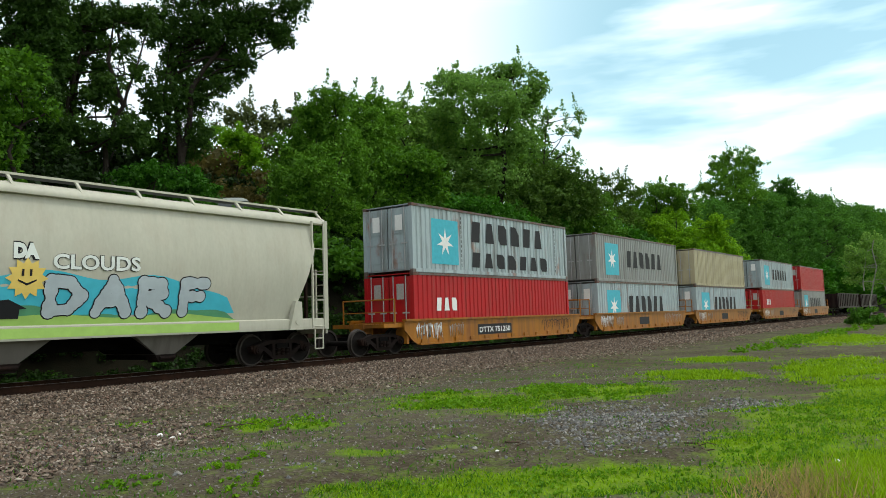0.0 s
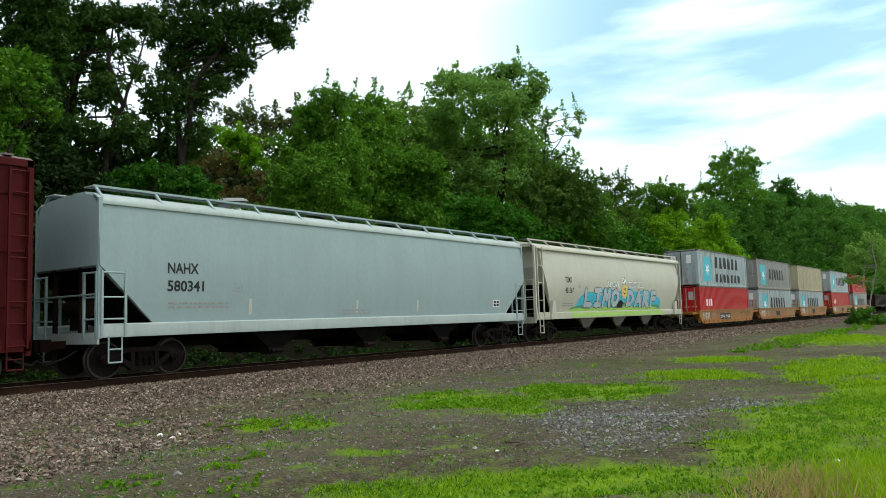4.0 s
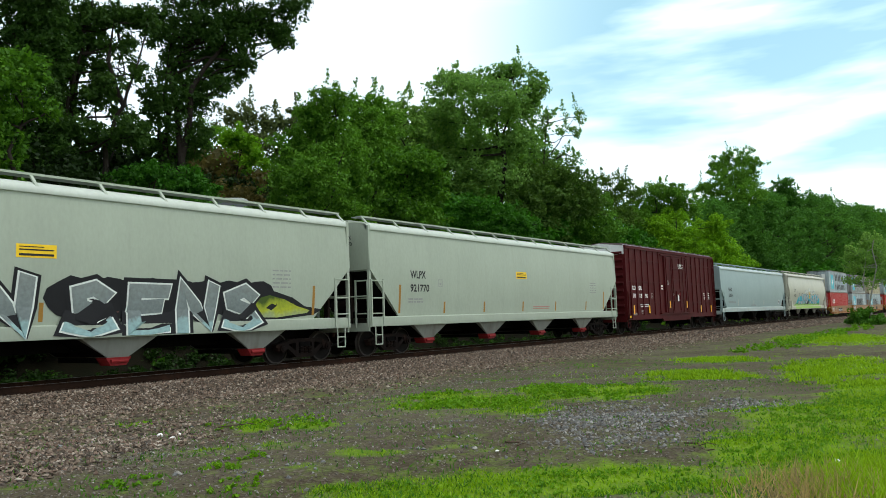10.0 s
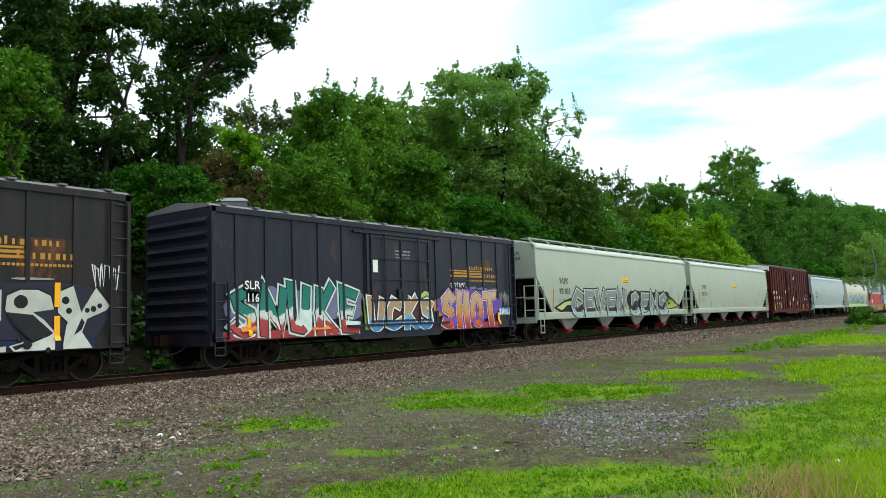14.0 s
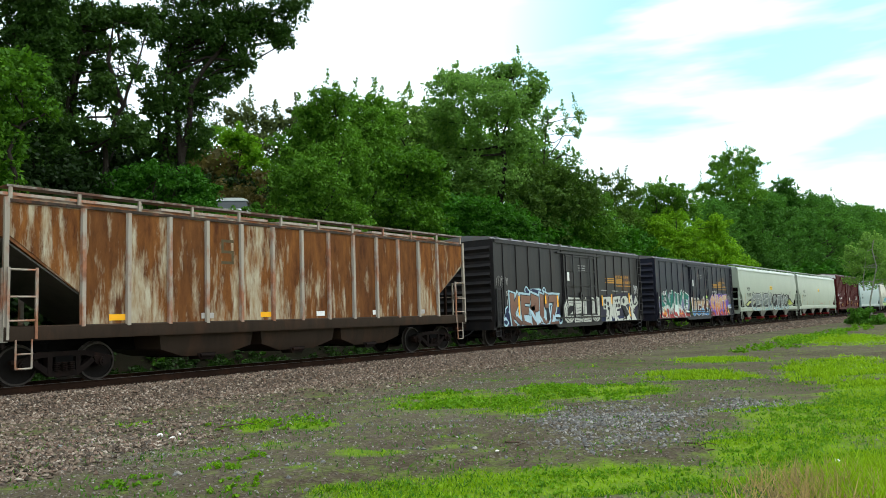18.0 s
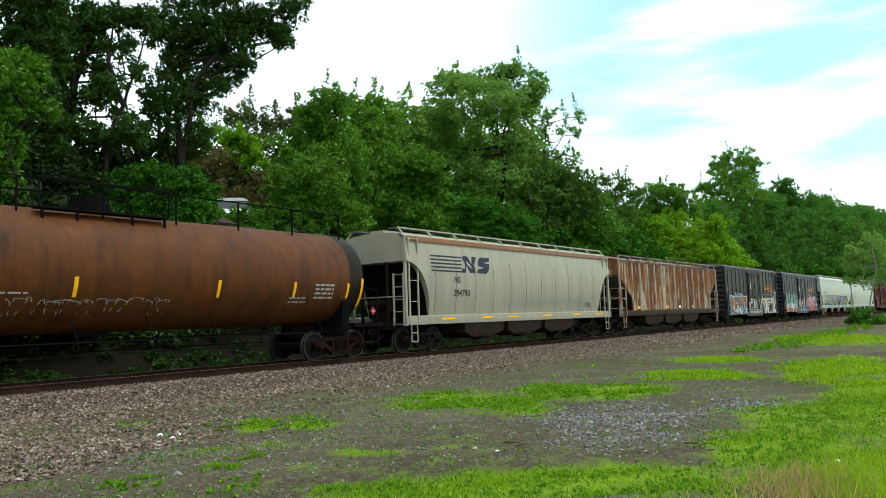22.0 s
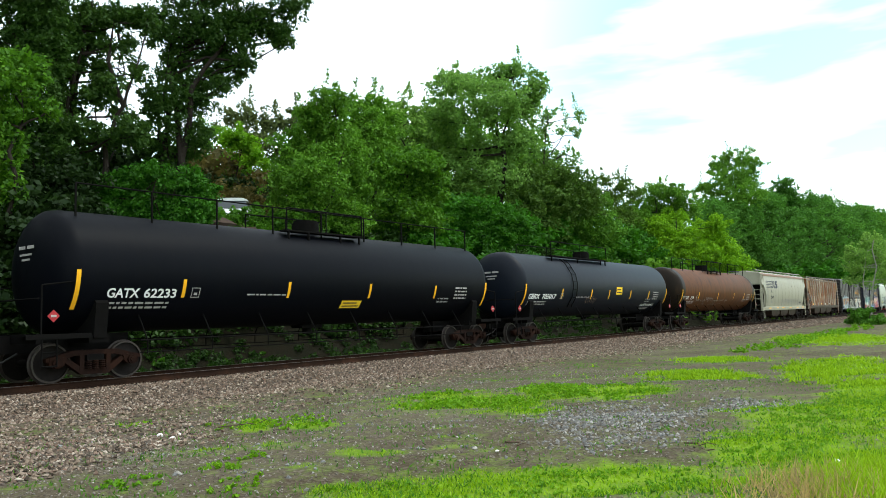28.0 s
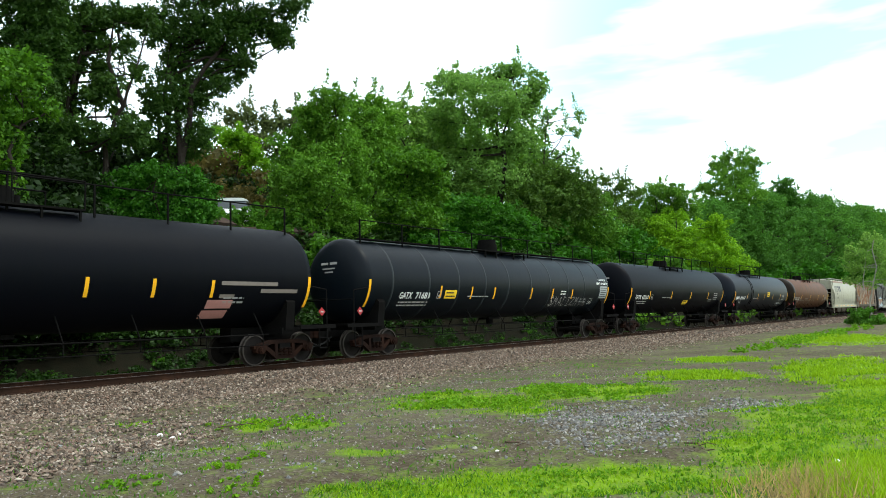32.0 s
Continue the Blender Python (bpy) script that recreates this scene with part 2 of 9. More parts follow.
# ---- mesh helpers ----
class Shape:
    """Collects vertices and faces for one mesh."""

    def __init__(self):
        self.v, self.f, self.s = [], [], []

    def add(self, verts, faces, smooth=False):
        k = len(self.v)
        self.v.extend(tuple(p) for p in verts)
        self.f.extend(tuple(k + i for i in q) for q in faces)
        self.s.extend([smooth] * len(faces))
        return self

    def box(self, c, s, turn=None):
        p = [Vector((sx * s[0] / 2, sy * s[1] / 2, sz * s[2] / 2)) for sx in (-1, 1) for sy in (-1, 1) for sz in (-1, 1)]
        if turn:
            p = [turn @ q for q in p]
        return self.add([q + Vector(c) for q in p], [(0, 1, 3, 2), (4, 6, 7, 5), (0, 4, 5, 1), (2, 3, 7, 6), (0, 2, 6, 4), (1, 5, 7, 3)])

    def cyl(self, a, b, r, r2=None, n=12, caps=True):
        a, b = Vector(a), Vector(b)
        q = (b - a).to_track_quat("Z", "Y")
        r2 = r if r2 is None else r2
        ring = lambda c, rr: [c + q @ Vector((rr * math.cos(2 * math.pi * i / n), rr * math.sin(2 * math.pi * i / n), 0)) for i in range(n)]
        self.add(ring(a, r) + ring(b, r2), [(i, (i + 1) % n, n + (i + 1) % n, n + i) for i in range(n)], n > 6)
        if caps:
            self.add(ring(a, r), [tuple(range(n - 1, -1, -1))])
            self.add(ring(b, r2), [tuple(range(n))])
        return self

    def tube(self, pts, r, n=6):
        for a, b in zip(pts, pts[1:]):
            self.cyl(a, b, r, n=n)
        return self

    def prism(self, pts, axis, a, b):
        """A polygon drawn across an axis and drawn out along it from a to b."""
        put = {"x": lambda u, w, k: (k, u, w), "y": lambda u, w, k: (u, k, w), "z": lambda u, w, k: (u, w, k)}[axis]
        n = len(pts)
        self.add([put(u, w, a) for u, w in pts] + [put(u, w, b) for u, w in pts],
                 [tuple(range(n)), tuple(range(2 * n - 1, n - 1, -1))] + [(i, n + i, n + (i + 1) % n, (i + 1) % n) for i in range(n)])
        return self

    def loft(self, rings, smooth=True, caps=True):
        n = len(rings[0])
        vs = [p for r in rings for p in r]
        fs = [(k * n + i, k * n + (i + 1) % n, (k + 1) * n + (i + 1) % n, (k + 1) * n + i) for k in range(len(rings) - 1) for i in range(n)]
        self.add(vs, fs, smooth)
        if caps:
            self.add(rings[0], [tuple(range(n - 1, -1, -1))])
            self.add(rings[-1], [tuple(range(n))])
        return self

    def lathe(self, prof, centre, n=28):
        """A profile of (radius, y) turned round the axle, which runs along y."""
        cx, cy, cz = centre
        rings = [[(cx + r * math.cos(2 * math.pi * i / n), cy + y, cz + r * math.sin(2 * math.pi * i / n)) for i in range(n)] for r, y in prof]
        return self.loft(rings, True, True)

    def mesh(self, name):
        me = bpy.data.meshes.new(name)
        me.from_pydata(self.v, [], self.f)
        me.polygons.foreach_set("use_smooth", self.s)
        bm = bmesh.new()
        bm.from_mesh(me)
        bmesh.ops.recalc_face_normals(bm, faces=bm.faces)
        bm.to_mesh(me)
        bm.free()
        me.set_sharp_from_angle(angle=radians(38))
        me.update()
        return me


def part(name, shape, material, parent, label="", at=None):
    me = shape.mesh(name) if isinstance(shape, Shape) else shape
    if material and not me.materials:
        me.materials.append(material)
    ob = new(name, me)
    ob.parent = parent
    if at is not None:
        ob.matrix_basis = at
    return tagged(ob, label)


def thing(name, label, category, group="", kind="", at=None, data=None, material=None):
    me = data.mesh(name) if isinstance(data, Shape) else data
    if me is not None and material:
        me.materials.append(material)
    ob = new(name, me)
    if at is not None:
        ob.matrix_basis = at
    return tagged(ob, label, category, group, kind)


def quads(verts, count, name, material, tris=False):
    """A mesh of many small loose faces from one array of corners."""
    k = 3 if tris else 4
    me = bpy.data.meshes.new(name)
    me.vertices.add(count * k)
    me.vertices.foreach_set("co", np.asarray(verts, dtype=np.float32).ravel())
    me.loops.add(count * k)
    me.loops.foreach_set("vertex_index", np.arange(count * k, dtype=np.int32))
    me.polygons.add(count)
    me.polygons.foreach_set("loop_start", np.arange(0, count * k, k, dtype=np.int32))
    me.update(calc_edges=True)
    me.materials.append(material)
    return me


# ---- the ground: flat yard, track bed, and a wooded bank behind the line ----
GROUND_Z = -0.45
GRASS = [(12.6, -10.0, 0.6, -1.6, 1.5, 1.1), (14.9, -11.0, 0.4, -1.3, 1.5, 0.8), (15.9, -12.1, 0.3, -0.9, 1.0, 0.4), (20.0, -12.2, 0.4, -1.6, 1.6, 0.5),
         (26.2, -10.8, 0.2, -1.6, 1.8, 0.5), (43.4, -11.5, -0.8, -3.3, 6.8, 1.1), (23.0, -15.0, 0.3, -1.6, 4.7, 0.8), (12.7, -16.4, 0.5, -1.2, 2.8, 0.5),
         (16.2, -16.6, 0.3, -0.8, 4.3, 0.6), (7.3, -15.3, 1.1, -2.1, 0.9, 0.4), (6.0, -14.2, 0.6, -1.1, 0.5, 0.4), (9.7, -16.8, 0.6, -1.2, 1.9, 0.4),
         (8.4, -8.7, 0.1, -0.3, 0.6, 0.7), (8.8, -9.5, 0.2, -0.4, 0.4, 0.5), (7.3, -12.1, 0.2, -0.5, 0.2, 0.2)]
CRUSHED = [(11.3, -13.7, 0.6, -1.3, 2.2, 1.0), (13.8, -15.1, 0.3, -0.8, 1.1, 0.3), (5.8, -8.8, 0.8, -1.5, 0.8, 1.4)]


def wobble(x, y, k=1.0, seed=0.0):
    """Smooth uneven numbers in -1..1 over the plan."""
    return (np.sin(x * 1.31 * k + 2.1 * np.sin(y * 0.77 * k + seed) + seed) + np.sin(y * 1.73 * k + 1.7 * np.sin(x * 0.59 * k) + 2 * seed) + np.sin((x + y) * 2.9 * k + 3 * seed)) / 3


def patches(x, y, shapes):
    out = np.zeros_like(x)
    for cx, cy, ax, ay, bx, by in shapes:
        det = ax * by - ay * bx
        u, w = ((x - cx) * by - (y - cy) * bx) / det, ((y - cy) * ax - (x - cx) * ay) / det
        out = np.maximum(out, 1.35 - np.sqrt(u * u + w * w))
    return np.clip(out - 0.1 + 0.34 * wobble(x, y, 1.7) + 0.26 * wobble(x, y, 5.3, 2), 0, 1)


def step(a, b, x):
    t = np.clip((x - a) / (b - a), 0, 1)
    return t * t * (3 - 2 * t)


def ground_z(x, y):
    x, y = np.asarray(x, float), np.asarray(y, float)
    z = GROUND_Z + 0.05 * wobble(x, y, 0.6) * step(-3, -7, y) + 0.015 * wobble(x, y, 3.1)
    bank = 6.2 * step(4.5, 10.5, y + 0.8 * wobble(x, y, 0.25)) * (1 - 0.25 * step(70, 140, x))
    return z + bank + 0.25 * wobble(x, y, 0.9) * step(5, 8, y)


def axis_steps(*spans):
    out = []
    for a, b, d in spans:
        out.extend(np.arange(a, b, d))
    return np.array(out + [spans[-1][1]])


gx = axis_steps((-3500, -400, 620), (-400, -40, 12), (-40, 0, 2), (0, 30, 0.16), (30, 60, 0.5), (60, 420, 6), (420, 3500, 616))
gy = axis_steps((-3500, -200, 550), (-200, -30, 10), (-30, -19, 1), (-19, -5, 0.16), (-5, 16, 0.7), (16, 60, 6), (60, 3500, 430))
GX, GY = np.meshgrid(gx, gy, indexing="ij")
GZ = ground_z(GX, GY)
me = bpy.data.meshes.new("ground")
nx, ny = len(gx), len(gy)
ii = np.arange((nx - 1) * (ny - 1))
a0 = (ii // (ny - 1)) * ny + ii % (ny - 1)
me.from_pydata(np.stack([GX, GY, GZ], -1).reshape(-1, 3).tolist(), [], np.stack([a0, a0 + ny, a0 + ny + 1, a0 + 1], -1).tolist())
far_turf = step(-17.5, -19.5, GY) * 0.9 + 0.75 * step(30, 60, GX) * step(-11, -15, GY)
for nm, val in (("grass", np.maximum(patches(GX, GY, GRASS), far_turf)), ("crushed", patches(GX, GY, CRUSHED)), ("wild_shade", step(1.5, 3.5, GY + 0.8 * wobble(GX, GY, 0.8)))):
    me.attributes.new(nm, "FLOAT", "POINT").data.foreach_set("value", val.ravel().astype(np.float32))
me.polygons.foreach_set("use_smooth", [True] * len(me.polygons))
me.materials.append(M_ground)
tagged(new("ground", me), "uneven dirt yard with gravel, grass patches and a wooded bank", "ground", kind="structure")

# ---- the track ----
X0, X1 = -330.0, 470.0
bed = Shape().prism([(-3.6, -0.62), (-2.05, -0.20), (2.05, -0.20), (3.4, -0.62)], "x", X0, X1)
tagged(part("ballast_bed", bed, M_bed, None), "grey-brown crushed stone ballast bed under the rails", "ballast", kind="structure")
track = tagged(new("track"), "rusty steel railway track on dark wooden ties", "railway track", kind="structure")
for side in (-1, 1):
    y = side * 0.7525
    prof = [(y - 0.07, -0.17), (y + 0.07, -0.17), (y + 0.07, -0.158), (y + 0.012, -0.14), (y + 0.012, -0.045), (y + 0.036, -0.03), (y + 0.036, -0.004), (y - 0.036, -0.004), (y - 0.036, -0.03), (y - 0.012, -0.045), (y - 0.012, -0.14), (y - 0.07, -0.158)]
    rail = part("rail", Shape().prism(prof, "x", X0, X1), M_railsteel, track)
    part("rail_head", Shape().box(((X0 + X1) / 2, y, -0.002), (X1 - X0, 0.06, 0.004)), M_railhead, rail, "polished running surface")
tie_me = Shape().box((0, 0, -0.245), (0.23, 2.6, 0.15)).mesh("tie")
plate_me = Shape().box((0, -0.7525, -0.168), (0.19, 0.34, 0.014)).box((0, 0.7525, -0.168), (0.19, 0.34, 0.014)).box((0.05, -0.87, -0.15), (0.03, 0.03, 0.04)).box((-0.05, -0.87, -0.15), (0.03, 0.03, 0.04)).mesh("tie_plate")
for i in range(130):
    tie = part("tie", tie_me, M_tie, track, at=pose(-2 + i * 0.55, random.uniform(-0.05, 0.05), 0, 0, 0, random.uniform(-1, 1)))
    if i < 70:
        part("tie_plate", plate_me, M_railsteel, tie)
rest = Shape()
for i in range(900):
    x = -2 - (i + 1) * 0.55 if i < 300 else 69.5 + (i - 300) * 0.55
    rest.box((x, 0, -0.245), (0.23, 2.6, 0.15))
tagged(part("ties", rest, M_tie, track), kind="stuff")


def stones(name, label, spots, size, material, seed, category="gravel"):
    """Many loose broken stones lying on the spots given."""
    rng = np.random.default_rng(seed)
    base = np.array([(1, 0, 0), (-1, 0, 0), (0, 1, 0), (0, -1, 0), (0, 0, 0.75), (0, 0, -0.75)], float)
    fc = np.array([(0, 2, 4), (2, 1, 4), (1, 3, 4), (3, 0, 4), (2, 0, 5), (1, 2, 5), (3, 1, 5), (0, 3, 5)])
    n = len(spots)
    v = base[None] * rng.uniform(0.55, 1.25, (n, 6, 1)) * (size * rng.uniform(0.5, 1.4, (n, 1, 1)))
    v = v + rng.normal(0, 0.18, v.shape) * size
    ang = rng.uniform(0, 6.283, n)
    c, s = np.cos(ang), np.sin(ang)
    tilt = rng.normal(0, 0.5, n)
    ct, st = np.cos(tilt), np.sin(tilt)
    x, y, z = v[..., 0].copy(), v[..., 1].copy(), v[..., 2].copy()
    y, z = y * ct[:, None] - z * st[:, None], y * st[:, None] + z * ct[:, None]
    v = np.stack([x * c[:, None] - y * s[:, None], x * s[:, None] + y * c[:, None], z], -1) + spots[:, None]
    me = bpy.data.meshes.new(name)
    me.from_pydata(v.reshape(-1, 3).tolist(), [], (fc[None] + (np.arange(n) * 6)[:, None, None]).reshape(-1, 3).tolist())
    me.materials.append(material)
    return tagged(new(name, me), label, category, kind="stuff")


rng = np.random.default_rng(5)


def ballast_spots(n, xa, xb, ya, yb):
    x = xa + (xb - xa) * rng.random(n) ** 1.6
    y = rng.uniform(ya, yb, n)
    z = np.where(y > -2.05, -0.19, np.maximum(-0.20 - (np.abs(y) - 2.05) * 0.27, ground_z(x, y) + 0.0)) + rng.uniform(-0.01, 0.02, n)
    return np.stack([x, y, z], -1)


near = ballast_spots(46000, 1.0, 45, -7.6, -1.0)
d = near[:, 1] + 0.9 * wobble(near[:, 0], near[:, 1], 0.7)
keep = (d > -4.6) | (rng.random(len(near)) < np.clip((d + 7.6) / 3.6, 0.03, 1) ** 1.5)
stones("ballast_stones", "loose pinkish grey ballast stones along the track shoulder", near[keep], 0.036, M_ballast, 1)
shoulder = ballast_spots(36000, 1.0, 40, -3.9, -1.0)
stones("ballast_stones", "small tan ballast stones packed along the track shoulder", shoulder, 0.034, M_ballast, 12)
spill = ballast_spots(15000, 2.4, 13.0, -10.2, -6.0)
spill = spill[rng.random(len(spill)) < np.clip(1.25 - (spill[:, 0] - 3.5) / 5.0 + 0.5 * wobble(spill[:, 0], spill[:, 1], 0.8) - np.clip(-spill[:, 1] - 8.6, 0, 2) * 0.7, 0.02, 1)]
spill[:, 2] = ground_z(spill[:, 0], spill[:, 1]) + 0.008
stones("ballast_stones", "tan ballast stones spilled over the yard", spill, 0.036, M_ballast, 9)
mid = ballast_spots(9000, 40, 130, -5.0, -1.0)
stones("ballast_stones", "loose grey ballast stones farther along the line", mid, 0.075, M_ballast, 2)
between = ballast_spots(9000, 0.0, 60, -0.7, 3.3)
between[:, 2] = np.where(between[:, 1] < 2.05, -0.185, -0.2 - (between[:, 1] - 2.05) * 0.27)
stones("ballast_stones", "dark ballast stones between and behind the rails", between, 0.045, M_dark_ballast, 3)


def yard_spots(n, xa, xb, ya, yb, shapes, thin):
    x, y = rng.uniform(xa, xb, n), rng.uniform(ya, yb, n)
    k = rng.random(n) < np.clip(patches(x, y, shapes), thin, 1)
    k &= (patches(x, y, GRASS) < rng.uniform(0.05, 0.6, n)) & ((x < 15) | (y > -14.6))
    x, y = x[k], y[k]
    return np.stack([x, y, ground_z(x, y) + 0.004], -1)


stones("crushed_stones", "blue-grey crushed stone scattered on the yard", yard_spots(36000, 5, 17, -18, -7, CRUSHED[:2], 0.0), 0.031, M_crush, 4)
stones("crushed_stones", "fine pale pebbles strewn over the dirt yard", yard_spots(70000, 3, 22, -18.5, -6, CRUSHED, 0.34), 0.015, M_pebble, 6)


# ---- the train ----
TRAIN, WHEELS = [], []
WHEEL_R, AXLE, GAP = 0.46, 0.93, 0.005

P_cast = paint("cast_steel_grimy", (0.012, 0.0085, 0.0075), dirt=(0.016, 0.011, 0.009), spec=0.05, rust=(0.030, 0.014, 0.009), dirt_amt=0.5, rust_amt=0.4, rough=0.75)
P_cast_rust = paint("cast_steel_rusty", (0.013, 0.0065, 0.0048), dirt=(0.015, 0.009, 0.007), spec=0.05, rust=(0.022, 0.009, 0.005), dirt_amt=0.4, rust_amt=0.5, rough=0.8, seed=3)
P_wheel = plain("wheel_steel", (0.013, 0.011, 0.010), 0.75, 0.5, 8, 0.0, 0.05)
P_rim = plain("wheel_rim_worn", (0.050, 0.042, 0.037), 0.5, 0.5, 10, 0.3)
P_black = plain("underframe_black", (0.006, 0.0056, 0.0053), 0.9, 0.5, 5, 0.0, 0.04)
P_rubber = plain("hose_rubber", (0.015, 0.015, 0.015), 0.7, 0.2, 5)
P_white = plain("lettering_white", (0.78, 0.78, 0.76), 0.6, 0.2, 12)
P_ink = plain("lettering_black", (0.03, 0.03, 0.032), 0.6, 0.3, 12)
P_faint = plain("lettering_faded", (0.30, 0.30, 0.29), 0.7, 0.4, 12)
P_dim = plain("lettering_worn_white", (0.42, 0.40, 0.38), 0.7, 0.5, 12)
P_strip = plain("reflective_strip_amber", (0.86, 0.42, 0.02), 0.35, 0.12, 6)
P_yellow = plain("label_yellow", (0.85, 0.55, 0.03), 0.5, 0.15, 6)
P_red = plain("label_red", (0.33, 0.03, 0.035), 0.5, 0.2, 6)
P_gate = plain("outlet_gate_red", (0.26, 0.022, 0.024), 0.6, 0.5, 8)
P_gold = plain("lettering_gold", (0.46, 0.23, 0.035), 0.6, 0.3, 9)
P_galv = paint("galvanised_steel", (0.40, 0.41, 0.41), dirt_amt=0.3, rust_amt=0.05, rough=0.5)


def bogie_meshes():
    ws = Shape()
    for s in (-1, 1):
        prof = [(0.10, 0.66), (0.13, 0.70), (0.40, 0.735), (0.415, 0.69), (0.487, 0.690), (0.487, 0.715), (WHEEL_R, 0.735), (WHEEL_R - 0.006, 0.83), (0.41, 0.832), (0.40, 0.795), (0.20, 0.775), (0.14, 0.81), (0.10, 0.82)]
        ws.lathe([(r, s * y) for r, y in prof], (0, 0, 0), 32)
    ws.cyl((0, -1.02, 0), (0, 1.02, 0), 0.085, n=12)
    m = ws.mesh("wheelset")
    m.materials.append(P_wheel)
    m.materials.append(P_rim)
    for p in m.polygons:
        if all(math.hypot(m.vertices[i].co.x, m.vertices[i].co.z) > 0.40 for i in p.vertices):
            p.material_index = 1
    sf = Shape()
    y0, y1 = -0.09, 0.09
    sf.prism([(-1.17, 0.50), (-1.17, 0.58), (-0.98, 0.62), (-0.55, 0.74), (0.55, 0.74), (0.98, 0.62), (1.17, 0.58), (1.17, 0.50), (0.95, 0.50), (0.50, 0.62), (-0.50, 0.62), (-0.95, 0.50)], "y", y0, y1)
    sf.prism([(-0.80, 0.52), (-0.66, 0.56), (-0.26, 0.29), (0.26, 0.29), (0.66, 0.56), (0.80, 0.52), (0.34, 0.17), (-0.34, 0.17)], "y", y0, y1)
    for s in (-1, 1):
        sf.box((s * 0.33, 0, 0.45), (0.11, 0.2, 0.38))
        sf.prism([(s * 1.10, 0.60), (s * 1.10, 0.40), (s * (AXLE + 0.10), 0.36), (s * (AXLE - 0.10), 0.36), (s * 0.74, 0.44), (s * 0.70, 0.60)], "y", -0.11, 0.11)
        sf.cyl((s * AXLE, -0.17, WHEEL_R), (s * AXLE, 0.1, WHEEL_R), 0.115, n=14)
        sf.cyl((s * AXLE, -0.20, WHEEL_R), (s * AXLE, -0.17, WHEEL_R), 0.07, n=8)
    sf = sf.mesh("side_frame")
    sp = Shape()
    for x in (-0.17, 0.0, 0.17):
        for y in (-0.1, 0.08):
            for k in range(5):
                sp.cyl((x, y, 0.29 + k * 0.045), (x, y, 0.315 + k * 0.045), 0.07, n=8)
    sp = sp.mesh("spring_nest")
    bo = Shape().box((0, 0, 0.56), (0.42, 2.2, 0.16)).box((0, 0, 0.68), (0.5, 0.7, 0.12)).cyl((0, 0, 0.70), (0, 0, 0.92), 0.2, n=12)
    for s in (-1, 1):
        bo.box((s * 0.42, 0, 0.36), (0.08, 1.5, 0.12)).box((s * 0.47, -0.75, 0.42), (0.06, 0.1, 0.3)).box((s * 0.47, 0.75, 0.42), (0.06, 0.1, 0.3))
    return m, sf, sp, bo.mesh("truck")


WS_ME, SF_ME, SP_ME, BO_ME = bogie_meshes()


def own(me, mat):
    c = me.copy()
    c.materials.clear()
    c.materials.append(mat)
    return c


TRUCK_SETS = {}


def truck(car, x, mat=None):
    mat = mat or P_cast
    if mat.name not in TRUCK_SETS:
        TRUCK_SETS[mat.name] = (own(BO_ME, P_black), own(SF_ME, mat), own(SP_ME, mat))
    bo, sf, sp = TRUCK_SETS[mat.name]
    t = part("truck", bo, None, car, at=pose(x, 0, 0))
    for s in (-1, 1):
        part("side_frame", sf, None, t, at=pose(0, s * 1.0, 0, 0, 0, 0 if s < 0 else 180))
        part("spring_nest", sp, None, t, at=pose(0, s * 1.0, 0))
        rest_pose = pose(s * AXLE, 0, WHEEL_R)
        w = part("wheelset", WS_ME, None, t, at=rest_pose)
        WHEELS.append((w, rest_pose))


def rot_xz(deg):
    return Euler((0, radians(deg), 0)).to_matrix()


# ---- lettering and painted shapes, laid just proud of a side ----
def flat_side(y):
    return lambda x, z: -y


def words(text, size, offset=0.0, width=None):
    """The outline of a line of text as flat points and faces."""
    cu = bpy.data.curves.new("text", "FONT")
    cu.body, cu.size, cu.offset, cu.resolution_u, cu.fill_mode = text, size, offset, 3, "FRONT"
    cu.align_x, cu.align_y = "LEFT", "BOTTOM_BASELINE"
    ob = bpy.data.objects.new("text", cu)
    me = bpy.data.meshes.new_from_object(ob)
    v = [(p.co.x, p.co.y) for p in me.vertices]
    f = [tuple(p.vertices) for p in me.polygons]
    bpy.data.objects.remove(ob)
    bpy.data.curves.remove(cu)
    bpy.data.meshes.remove(me)
    if width and v:
        lo, hi = min(p[0] for p in v), max(p[0] for p in v)
        v = [((p[0] - lo) * width / (hi - lo), p[1]) for p in v]
    return v, f


def rects(rows, cut=0.2):
    """Flat bars (x0, z0, x1, z1), cut up so that they follow a curved side."""
    v, f = [], []
    for x0, z0, x1, z1 in rows:
        n = max(1, int(abs(z1 - z0) / cut + 0.99))
        for k in range(n + 1):
            z = z0 + (z1 - z0) * k / n
            v += [(x0, z), (x1, z)]
        b = len(v) - 2 * (n + 1)
        f += [(b + 2 * k, b + 2 * k + 1, b + 2 * k + 3, b + 2 * k + 2) for k in range(n)]
    return v, f


def polys(shapes):
    v, f = [], []
    for s in shapes:
        f.append(tuple(range(len(v), len(v) + len(s))))
        v += s
    return v, f


def islands(flat):
    """Splits flat points and faces into their connected pieces."""
    v, f = flat
    root = list(range(len(v)))

    def find(a):
        while root[a] != a:
            root[a] = root[root[a]]
            a = root[a]
        return a

    for q in f:
        for k in q[1:]:
            root[find(k)] = find(q[0])
    groups = {}
    for q in f:
        groups.setdefault(find(q[0]), []).append(q)
    out = []
    for faces in groups.values():
        ids = sorted({k for q in faces for k in q})
        where = {k: i for i, k in enumerate(ids)}
        out.append(([v[k] for k in ids], [tuple(where[k] for k in q) for q in faces]))
    return out


